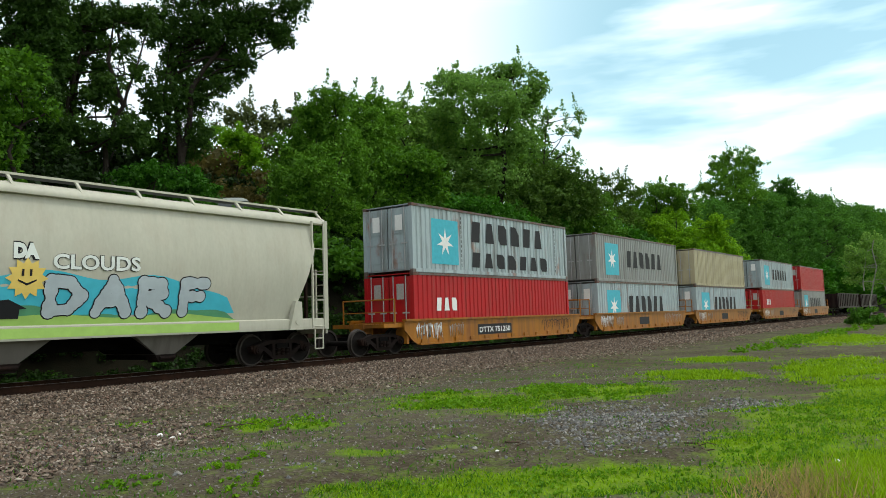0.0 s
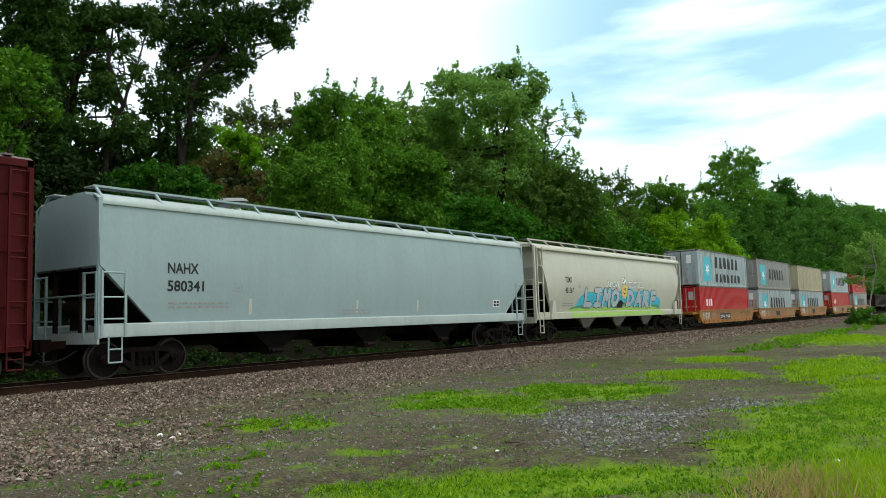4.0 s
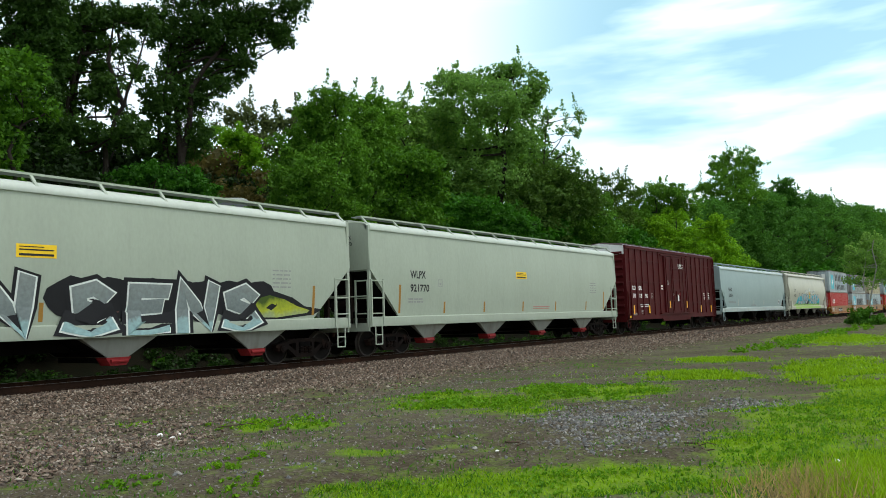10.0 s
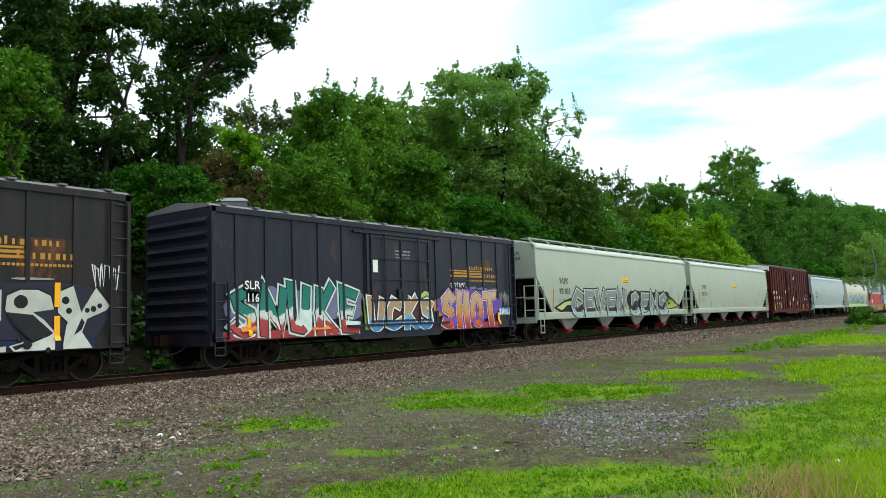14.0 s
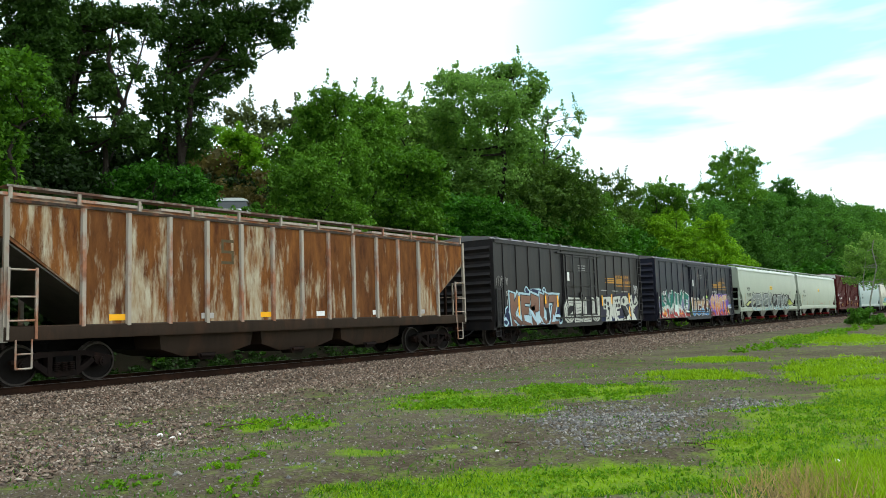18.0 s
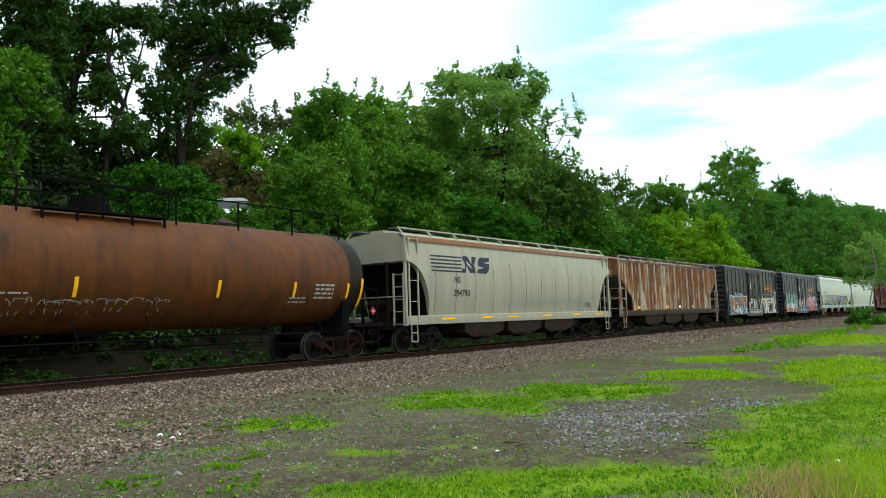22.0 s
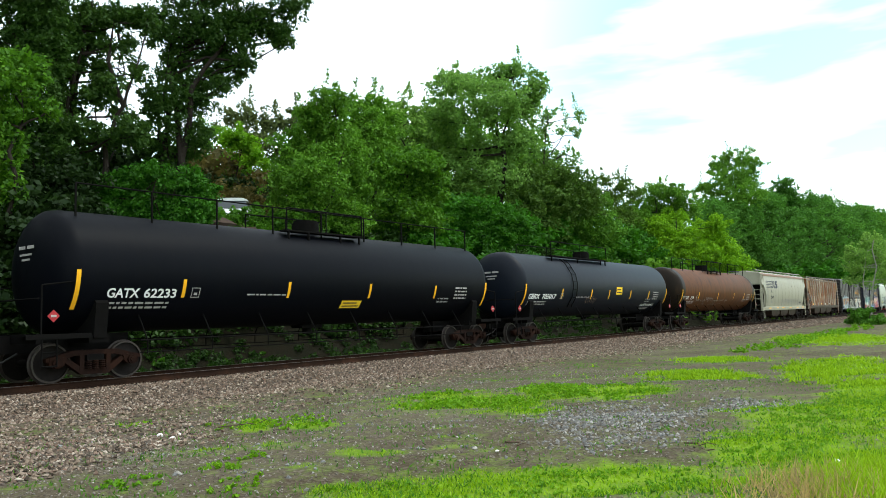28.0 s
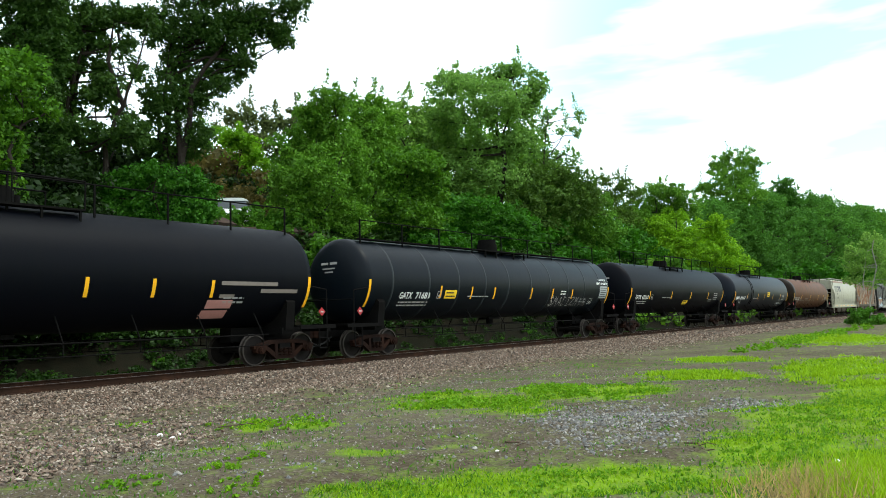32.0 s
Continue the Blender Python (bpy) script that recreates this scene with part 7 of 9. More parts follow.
# tank cars
for tt, st, marks, spots, seed in (
        (t1, st1, (("GATX", -7.82, 0.55), ("62190", -6.90, 0.62)), (-5.32, -1.05, 2.95, 5.7, 8.0), 40),
        (t2, st2, (("GBRX", -8.25, 1.0), ("705017", -7.0, 1.32)), (-5.1, -1.9, 0.25, 3.1, 5.8), 41),
        (t3, st3, (("GATX", -7.8, 0.85), ("62233", -6.82, 0.92)), (-5.69, -2.06, 1.55, 5.18), 42),
        (t4, st4, (("GATX", -7.84, 0.72), ("71683", -6.92, 0.84)), (-5.44, -3.36, -1.67, 1.42, 3.4, 5.4), 43),
        (t5, st5, (), (-4.9, -1.6, 1.5, 3.26, 5.03), 44)):
    H = {t1: 9.15, t2: 9.1, t3: 9.05, t4: 10.0, t5: 9.05}[tt]
    for txt, x, w in marks:
        letter(tt, st, txt, x, 1.98, 0.31 if tt is not t1 else 0.28, P_white, w)
    if marks:
        small_print(tt, st, marks[0][1] + 0.05, 1.82, 2, 1.7, P_dim, seed, 0.05, 0.11)
        sign_box(tt, st, marks[1][1] + marks[1][2] + 0.45, 1.98, 0.26, 0.26, P_dim)
    strips(tt, st, [(x, 1.98, 2.45) for x in spots])
    strips(tt, st, [(-H + 0.50, 1.70, 2.62), (H - 0.50, 1.70, 2.62)], None, 0.11)
    small_print(tt, st, -3.6, 2.05, 1, 1.5, P_dim, seed + 10, 0.04)
    if tt is not t5 and tt is not t4:
        small_print(tt, st, H - 2.6, 2.35, 4, 0.8, P_dim, seed + 20, 0.06, 0.13)
    small_print(tt, st, H - 3.6, 1.95, 2, 0.7, P_faint, seed + 30, 0.05, 0.12)
    head_y = lambda x, z: 0.0
    hd = rects([(-0.35, 0.28, -0.02, 0.36), (0.06, 0.28, 0.40, 0.36), (-0.30, 0.12, 0.30, 0.17), (-0.2, 0.0, 0.2, 0.05)])
    decal("head_lettering", hd, P_dim, tt, lambda x, z: 0.0, 0, 0, 0.0).matrix_basis = pose(-H - 0.006, 0.0, 2.9, 0, 0, -90)
    for e in (-1, 1):
        part("placard", Shape().box((0, 0, 0), (0.20, 0.02, 0.20), rot_xz(45)), P_red, tt, "red diamond placard", at=pose(e * (H + 0.05), -1.46, 1.55))
        part("placard_band", Shape().box((0, 0, 0), (0.12, 0.006, 0.05)), P_dim, tt, at=pose(e * (H + 0.05), -1.475, 1.55))
for tt, st, x, z, w, h in ((t2, st2, 1.11, 2.22, 0.76, 0.40), (t3, st3, 0.33, 1.66, 0.93, 0.24), (t4, st4, -5.16, 1.98, 0.76, 0.32)):
    decal("yellow_label", rects([(0, 0, w, h)], 0.1), P_yellow, tt, st, x, z, GAP, "yellow warning label")
    decal("label_print", rects([(0.08, h * 0.2, w - 0.08, h * 0.34), (0.08, h * 0.6, w - 0.2, h * 0.75)]), P_ink, tt, st, x, z, 0.009)
decal("red_label", rects([(0, 0, 0.85, 0.22), (0.05, 0.27, 0.9, 0.50)], 0.1), plain("label_faded_red", (0.42, 0.20, 0.18), 0.6), t5, st5, 4.9, 1.42)
decal("stencil_panel", rects([(0, 0.2, 2.0, 0.31), (1.4, 0.0, 2.8, 0.11), (0, -0.15, 0.5, -0.05)], 0.1), plain("panel_brown_grey", (0.20, 0.17, 0.15), 0.6), t5, st5, 5.3, 2.12)
scrawl(t1, st1, -5.6, 1.6, 1.5, 2.0, 30, P_faint, 60, "pale scratched tag", 0.03)
scrawl(t1, st1, -8.5, -7.9, 2.0, 2.2, 8, P_dim, 61, "white sprayed tag", 0.03)
wild_word(t4, st4, "$MADIZM", 3.30, 1.62, 3.0, 0.50, 0.016, ((0.0, P_dim, 0.006),), 62, "grey sprayed tag", 0.04)
wild_word(t4, st4, "WH", 6.45, 1.64, 0.75, 0.28, 0.011, ((0.0, P_dim, 0.006),), 67, "grey sprayed tag", 0.04)
sign_box(t4, st4, 7.45, 1.72, 0.36, 0.28, P_white)
letter(t4, st4, "NON-ODORIZED", 8.35, 2.92, 0.13, P_white, 0.85)
letter(t4, st4, "LIQUEFIED PETROLEUM GAS", 8.05, 2.74, 0.13, P_white, 1.35)
decal("data_panel", rects([(0, 0, 0.85, 0.62)], 0.1), plain("panel_pale_grey", (0.34, 0.36, 0.37), 0.6), t4, st4, 8.5, 2.02, GAP, "pale grey data panel")
decal("panel_print", rects([(0.05, 0.07 + 0.11 * k, 0.80 - 0.12 * (k % 2), 0.10 + 0.11 * k) for k in range(5)]), P_ink, t4, st4, 8.5, 2.02, 0.010)
scrawl(t2, st2, -2.4, -1.2, 1.7, 2.1, 10, plain("spray_dull_brown", (0.17, 0.11, 0.08), 0.6), 63, "dull brown sprayed tag", 0.03)
letter(t2, st2, "LIQUEFIED PETROLEUM GAS", 5.2, 1.60, 0.15, P_white, 2.0)
letter(t2, st2, "NON-ODORIZED", 5.5, 1.40, 0.14, P_dim, 1.1)
small_print(t4, st4, 4.2, 2.30, 2, 0.5, P_white, 65, 0.06, 0.12)


# ---- trees, bushes and grass ----
def leaf_cloud(centres, radii, per, size, rng, droop=0.3, stretch=0.75):
    """Corners of loose leaves spread round the clump centres."""
    n = len(centres) * per
    c = np.repeat(centres, per, 0)
    r = np.repeat(radii, per)
    d = rng.normal(0, 1, (n, 3))
    d /= np.linalg.norm(d, axis=1, keepdims=True)
    p = c + d * (r * rng.random(n) ** 0.45)[:, None] * np.array([1, 1, stretch])
    a = rng.normal(0, 1, (n, 3))
    a[:, 2] = a[:, 2] * 0.6 - droop
    a /= np.linalg.norm(a, axis=1, keepdims=True)
    b = np.cross(a, d + rng.normal(0, 0.5, (n, 3)))
    b /= np.linalg.norm(b, axis=1, keepdims=True) + 1e-9
    s = size * rng.uniform(0.6, 1.35, (n, 1))
    return np.stack([p - a * s * 0.6, p + b * s * 0.36, p + a * s * 0.6, p - b * s * 0.36], 1), n


def limb(sh, a, b, r0, r1, n=7, kinks=3, rng=None, bend=0.12):
    a, b = np.array(a, float), np.array(b, float)
    pts = [a + (b - a) * k / kinks + (rng.normal(0, 1, 3) * bend * np.linalg.norm(b - a) / kinks if 0 < k < kinks else 0) for k in range(kinks + 1)]
    for k in range(kinks):
        sh.cyl(pts[k], pts[k + 1], r0 + (r1 - r0) * k / kinks, r0 + (r1 - r0) * (k + 1) / kinks, n=n, caps=False)
    return pts


def tree(label, height, width, base, clumps, per, leaf, seed, leaf_mat, bark=None, trunk_r=0.22, spread=1.0, stems=1, gap=0.0, at=None, shape=1.0, fat=1.0, lean=0.0):
    """A tree: tapered trunk and limbs, and a crown of clumps of leaves within a lumpy outline. base: height at which the crown begins; gap: how open it is; shape: above 1 tapers the top."""
    rng = np.random.default_rng(seed)
    t = thing("tree", label, "tree", group="trees behind the line", at=at)
    wood, cents, rads = Shape(), [], []
    mid, half = (height + base) / 2, (height - base) / 2
    ph = rng.uniform(0, 6.283, 6)
    lump = lambda az, el: 1 + 0.13 * math.sin(2 * az + ph[0]) + 0.12 * math.sin(3 * az + 4 * el + ph[1]) + 0.10 * math.sin(5 * az - 6 * el + ph[2]) + 0.08 * math.sin(9 * az + 7 * el + ph[3])
    cr = (0.075 + 0.02 * gap) * (width + height - base) / 2 * fat
    trunks = []
    for k in range(stems):
        foot = np.array([rng.normal(0, 0.45), rng.normal(0, 0.45), 0]) * (stems > 1) + (0, 0, -0.3)
        tip = np.array([rng.normal(0, 0.07) * width, rng.normal(0, 0.07) * width, height * 0.86])
        trunks.append(limb(wood, foot, tip, trunk_r, 0.04, 8, 6, rng, 0.10))
    n_limbs = int(20 * spread)
    for j in range(n_limbs):
        az, el = rng.uniform(0, 6.283), math.asin(rng.uniform(-0.75, 0.98))
        k = lump(az, el)
        rad = width / 2 * k * math.cos(el) * (1 - 0.45 * (shape - 1) * max(0, math.sin(el)))
        end = np.array([rad * math.cos(az), rad * math.sin(az), mid + half * math.sin(el) * min(1.0, k)])
        tr = trunks[j % stems]
        f = min(0.93, max(0.12, (end[2] - 0.45 * rad) / (height * 0.86)))
        i = min(5, int(f * 6))
        q = tr[i] + (tr[i + 1] - tr[i]) * (f * 6 - i)
        lp = limb(wood, q, end, trunk_r * 0.45 * (1 - 0.6 * f), 0.02, 5, 3, rng, 0.20)
        for _ in range(max(1, int(clumps / n_limbs))):
            g = rng.uniform(0.30 + gap, 1.0) ** 0.7
            i = min(2, int(g * 3))
            c = lp[i] + (lp[i + 1] - lp[i]) * (g * 3 - i) + rng.normal(0, 0.6 * cr, 3) * (1.0 + 0.6 * (1 - g))
            cents.append(c)
            rads.append(cr * rng.uniform(0.6, 1.25))
    cents.append(np.array([0, 0, height - cr]))
    rads.append(cr)
    for c in cents:
        c[0] += lean * max(0.0, c[2] / height) ** 2.2
    wood.v = [(p[0] + lean * max(0.0, p[2] / height) ** 2.2, p[1], p[2]) for p in wood.v]
    part("trunk", wood, bark or M_bark, t)
    v, n = leaf_cloud(np.array(cents), np.array(rads), per, leaf, rng)
    part("crown", quads(v, n, "crown", leaf_mat), None, t)
    return t


def bush(label, rx, ry, height, clumps, per, leaf, seed, leaf_mat, at, name="bush", boxy=1.0, fine=1.0):
    rng = np.random.default_rng(seed)
    t = thing(name, label, "bush", at=at)
    d = rng.normal(0, 1, (clumps, 3))
    d /= np.linalg.norm(d, axis=1, keepdims=True)
    d[:, 2] = np.abs(d[:, 2])
    d = np.sign(d) * np.abs(d) ** boxy
    c = d * (rng.random((clumps, 1)) ** 0.4) * np.array([rx, ry, height * 0.9]) * rng.uniform(0.75, 1.08, (clumps, 1)) + (0, 0, 0.1)
    sh = Shape()
    for k in range(min(14, clumps)):
        limb(sh, (rng.normal(0, 0.15 * rx), rng.normal(0, 0.15 * ry), -0.2), c[k], 0.03 + 0.012 * height, 0.01, 5, 3, rng, 0.2)
    part("stem", sh, M_bark, t)
    v, n = leaf_cloud(c, fine * rng.uniform(0.14, 0.26, clumps) * (rx + ry + height) / 3, per, leaf, rng)
    part("foliage", quads(v, n, "foliage", leaf_mat), None, t)
    return t


def on_ground(x, y, turn=0, sink=0.1, s=1.0):
    return pose(x, y, float(ground_z(x, y)) - sink, 0, 0, turn) @ Matrix.Diagonal((s, s, s, 1))


# the trees of the near wood, each grown on its own from a few boughs of foliage
ACROSS = -(90 - math.degrees(TH))


def spray(centres, radii, per, size, rng, flat=0.75):
    """Corners of loose leaves round the clump centres, tilted up and outwards."""
    n = len(centres) * per
    c, r = np.repeat(centres, per, 0), np.repeat(radii, per)
    d = rng.normal(0, 1, (n, 3))
    d /= np.linalg.norm(d, axis=1, keepdims=True)
    p = c + d * (r * rng.random(n) ** 0.5)[:, None] * np.array([1, 1, flat])
    up = d * 0.45 + rng.normal(0, 0.55, (n, 3)) + (0, 0, 0.45)
    a = np.cross(up, rng.normal(0, 1, (n, 3)))
    a[:, 2] -= 0.25
    a /= np.linalg.norm(a, axis=1, keepdims=True) + 1e-9
    b = np.cross(a, up)
    b /= np.linalg.norm(b, axis=1, keepdims=True) + 1e-9
    s = size * rng.uniform(0.55, 1.4, (n, 1))
    return np.stack([p - a * s * 0.55, p + b * s * 0.33, p + a * s * 0.55, p - b * s * 0.33], 1), n


def grow(label, x, y, mat, leaf, thick, shoots, seed, lobes, trunk_r=0.15, boughs=(), stems=1, name="tree", kind_word="tree", bark=None):
    """A tree of foliage lobes (across, height, half width, half height) borne on a trunk and boughs. thick: leaves over one another; shoots: how many upright tips."""
    rng = np.random.default_rng(seed)
    t = thing(name, label, kind_word, group="trees behind the line" if name == "tree" else "", at=on_ground(x, y, ACROSS))
    woods, cents, rads, tips = [Shape() for k in range(stems)], [], [], []
    top = max(q[1] + q[3] * 0.3 for q in lobes)
    axis = []
    for k in range(stems):
        head = max(lobes, key=lambda q: q[1]) if k == 0 else lobes[(3 * k) % len(lobes)]
        axis.append(limb(woods[k], (rng.normal(0, 0.3) * (stems > 1), rng.normal(0, 0.3) * (stems > 1), -0.4), (head[0] * 0.85, rng.normal(0, 0.2), max(head[1], 0.6 * top)), trunk_r / stems ** 0.5, 0.03, 8, 6, rng, 0.16))
    for line in boughs:
        pts = [np.array((q[0], rng.normal(0, 0.25), q[1])) for q in line]
        wood = Shape()
        for k in range(len(pts) - 1):
            limb(wood, pts[k], pts[k + 1], trunk_r * 0.85 * (1 - 0.9 * k / (len(pts) - 1)), trunk_r * 0.85 * (1 - 0.9 * (k + 1) / (len(pts) - 1)), 7, 3, rng, 0.10)
        part("bough", wood, bark or M_bark, t)
    for j, (lx, lz, rx, rz) in enumerate(lobes):
        mean = math.sqrt(rx * rz)
        ly = rng.normal(0, 0.45) * rx
        cr = min(max(0.24 * mean, 2.2 * leaf), 6.0 * leaf)
        n = max(3, int(thick * math.pi * rx * rz / (0.36 * leaf * leaf) / 34))
        d = rng.normal(0, 1, (n, 3))
        d /= np.linalg.norm(d, axis=1, keepdims=True)
        az, el = np.arctan2(d[:, 1], d[:, 0]), d[:, 2]
        bump_out = 1 + 0.16 * np.sin(3 * az + 5 * el + j) + 0.12 * np.sin(7 * az - 4 * el + 2 * j)
        c = np.array((lx, ly, lz)) + d * (rng.random((n, 1)) ** 0.42) * bump_out[:, None] * np.array((rx, 0.8 * rx, rz)) * 1.04
        cents.append(c)
        rads.append(cr * rng.uniform(0.6, 1.3, n))
        stem = axis[j % stems]
        f = min(0.95, max(0.1, (lz - 0.2 * abs(lx)) / max(1.0, stem[-1][2])))
        i = min(5, int(f * 6))
        root = stem[i] + (stem[i + 1] - stem[i]) * (f * 6 - i)
        hub, wood = np.array((lx, ly, lz - 0.25 * rz)), Shape()
        limb(wood, root, hub, trunk_r * 0.36, 0.025, 6, 3, rng, 0.12)
        for k in range(min(7, n)):
            limb(wood, hub, c[k], 0.022, 0.008, 4, 2, rng, 0.2)
        part("bough", wood, bark or M_bark, t)
        for k in range(int(shoots * 5 * rx / max(0.5, 8 * leaf) + 0.5)):
            q = rng.uniform(-0.85, 0.85)
            foot = np.array((lx + q * rx, ly + rng.normal(0, 0.3) * rx, lz + rz * 0.85 * math.sqrt(1 - q * q)))
            way = np.array((0.35 * q + rng.normal(0, 0.18), rng.normal(0, 0.2), 1.0)) * leaf * rng.uniform(2.5, 6.0)
            g = np.linspace(0, 1, 7)[:, None]
            tips.append((foot + way * g, leaf * (1.7 - 1.3 * g[:, 0])))
    for wood in woods:
        part("trunk", wood, bark or M_bark, t)
    v, n = spray(np.concatenate(cents), np.concatenate(rads), 34, leaf, rng)
    if tips:
        v2, n2 = spray(np.concatenate([q[0] for q in tips]), np.concatenate([q[1] for q in tips]), 9, leaf * 0.85, rng, 1.3)
        v, n = np.concatenate([v, v2]), n + n2
    part("crown", quads(v, n, "crown", mat), None, t)
    return t


grow("tall dark tree with dense foliage at the edge of the wood", 14.1, 11, M_leaf_dark, 0.142, 6.3, 0.0, 200, [(-1.1, 9.6, 2.4, 1.7), (0.1, 7.5, 1.3, 1.6), (0.8, 6.4, 0.5, 1.9), (-0.8, 7.1, 1.3, 1.3), (0.2, 5.0, 0.9, 1.3), (-0.5, 4.1, 1.5, 1.1), (-0.1, 2.3, 1.5, 0.9), (0.6, 3.4, 0.6, 0.9)], 0.22)
grow("maple-like tree with lighter green leaves over the thicket", 11.4, 7.5, M_leaf_deep, 0.153, 6.7, 0.0, 201, [(0.2, 7.7, 0.9, 0.6), (0.8, 7.8, 0.5, 0.5), (0.6, 7.0, 0.9, 0.5), (0.0, 6.2, 0.9, 0.7), (1.1, 6.5, 0.7, 0.3), (-0.1, 4.9, 0.7, 0.9), (0.1, 3.7, 0.6, 0.7)], 0.12)
grow("dark tall tree with bare boughs and open foliage", 15.6, 11.5, M_leaf_dark, 0.142, 6.7, 0.0, 202, [(-0.6, 8.0, 0.7, 1.4), (-0.4, 5.8, 0.6, 1.4), (0.8, 7.4, 0.7, 0.7), (2.9, 8.1, 0.7, 0.7), (1.4, 8.0, 0.8, 0.5), (0.6, 8.5, 0.7, 0.6), (0.2, 7.2, 0.5, 1.1), (1.2, 6.0, 0.6, 0.5), (1.0, 4.9, 1.2, 0.4), (2.1, 8.3, 0.9, 0.5), (2.3, 7.0, 0.5, 0.3), (1.7, 5.2, 0.7, 0.4), (0.6, 3.3, 1.1, 0.5), (2.0, 3.2, 1.1, 0.5), (-0.1, 4.4, 0.6, 0.9), (0.1, 2.5, 0.9, 0.7), (2.9, 3.0, 0.9, 0.6), (0.4, 6.0, 0.3, 0.5), (1.5, 6.9, 0.4, 0.4), (2.7, 5.9, 0.3, 0.5), (2.1, 4.3, 0.6, 0.2)], 0.15, boughs=[[(-0.1, -0.5), (-0.0, 2.9), (-0.1, 6.0), (-0.3, 9.9)], [(-0.0, 2.7), (0.3, 5.5), (0.9, 7.4), (1.1, 9.6)], [(1.4, -0.6), (1.5, 3.0), (2.3, 4.4), (2.8, 5.9), (3.2, 8.6)], [(2.3, 4.4), (1.8, 6.2), (1.9, 8.4)]])
grow("slight young tree with scattered leaves among tall trunks", 18.0, 12.5, M_leaf_dark, 0.142, 1.1, 0.0, 224, [(-1.2, 8.5, 0.9, 1.5), (0.4, 8.7, 1.2, 1.2), (0.7, 7.1, 1.2, 1.1), (-0.7, 6.4, 1.2, 1.2), (0.2, 5.1, 1.5, 0.7), (-1.4, 4.9, 1.0, 1.0), (1.5, 5.8, 0.7, 1.5)], 0.05, stems=2)
grow("tall ivy-grown tree leaning over the line", 20.0, 11, M_leaf_dark, 0.136, 6.7, 0.25, 203, [(0.0, 7.7, 0.9, 1.5), (-0.0, 5.4, 1.0, 1.4), (-0.0, 3.4, 0.9, 0.8), (1.1, 6.0, 0.8, 1.2), (1.7, 7.5, 0.9, 1.2), (0.8, 9.3, 1.6, 1.1), (2.6, 9.0, 1.4, 1.0), (3.6, 9.5, 1.2, 0.9), (4.6, 9.0, 0.9, 0.8), (5.5, 10.0, 0.9, 0.6), (3.9, 11.3, 2.5, 0.9), (0.8, 11.7, 2.4, 1.2), (3.4, 7.6, 0.6, 0.7), (1.1, 4.0, 0.7, 0.8), (2.8, 7.4, 0.5, 0.9), (-0.8, 3.8, 0.8, 0.7), (5.3, 8.5, 0.5, 0.4), (2.3, 6.3, 0.4, 0.5), (-0.7, 9.3, 0.7, 1.0)], 0.2, boughs=[[(-0.1, -0.0), (-0.2, 3.8), (-0.3, 7.5), (-0.0, 10.9)], [(0.2, 1.7), (1.1, 6.1), (2.6, 8.7), (4.4, 9.7)], [(-0.8, -0.0), (-0.6, 3.8), (-0.5, 6.9)]])
grow("grey-green thin tree on the slope behind", 35.0, 24, M_leaf_dull, 0.236, 3.8, 0.3, 204, [(-1.3, 10.4, 1.1, 0.8), (0.1, 10.5, 1.2, 0.9), (1.3, 9.9, 1.0, 0.7), (2.5, 9.8, 1.1, 0.9), (3.5, 10.0, 0.9, 0.8), (-0.7, 8.9, 1.6, 1.0), (1.7, 8.4, 2.0, 1.2), (2.9, 7.2, 1.6, 1.6), (4.9, 9.5, 1.2, 1.2)], 0.1)
grow("small fresh green tree in the clearing", 28.6, 17, M_leaf_yel, 0.177, 6.3, 0.0, 205, [(-0.1, 6.5, 1.0, 0.7), (0.5, 5.9, 0.9, 0.7), (-0.6, 6.3, 0.6, 0.5), (1.0, 5.1, 0.7, 0.7)], 0.07)
grow("green tree with fine twiggy foliage", 28.8, 10.5, M_leaf_mid, 0.159, 7.6, 0.5, 206, [(-0.0, 6.6, 1.4, 1.0), (0.9, 7.5, 1.2, 0.7), (-1.1, 5.1, 1.4, 1.5), (0.7, 5.0, 1.7, 1.5), (-0.2, 3.2, 1.8, 1.5), (-1.9, 3.2, 1.2, 1.4), (1.6, 3.1, 1.2, 1.5), (-0.9, 1.4, 1.8, 1.2), (1.2, 1.1, 1.5, 1.1), (-0.6, 6.9, 0.8, 0.5)], 0.1, stems=3)
grow("upright green tree with pointed shoots", 35.7, 13, M_leaf_mid, 0.189, 6.7, 0.7, 207, [(0.0, 8.9, 1.3, 1.1), (-0.5, 7.5, 1.4, 1.4), (0.9, 7.6, 1.2, 1.2), (0.3, 5.2, 1.6, 1.6), (-1.2, 8.9, 0.8, 0.6), (-0.6, 3.1, 1.4, 1.4)], 0.12)
grow("maple-like tree in deep green leaf", 34.8, 9.5, M_leaf_deep, 0.177, 7.6, 0.0, 208, [(-0.0, 5.2, 1.3, 0.9), (1.0, 4.7, 1.2, 1.0), (-0.9, 4.4, 1.0, 1.1), (0.4, 3.3, 1.5, 1.0), (-0.6, 2.2, 1.3, 1.0), (1.6, 3.3, 0.9, 1.0), (-1.0, 1.0, 1.5, 1.0), (0.9, 1.3, 1.5, 1.0)], 0.12)
grow("slender pale tree rising behind", 46.1, 19, M_leaf_pale, 0.236, 3.0, 0.75, 209, [(0.4, 13.0, 0.7, 1.0), (-0.4, 11.7, 1.1, 0.9), (1.2, 11.6, 1.1, 0.9), (0.5, 10.3, 1.8, 1.1)], 0.1)
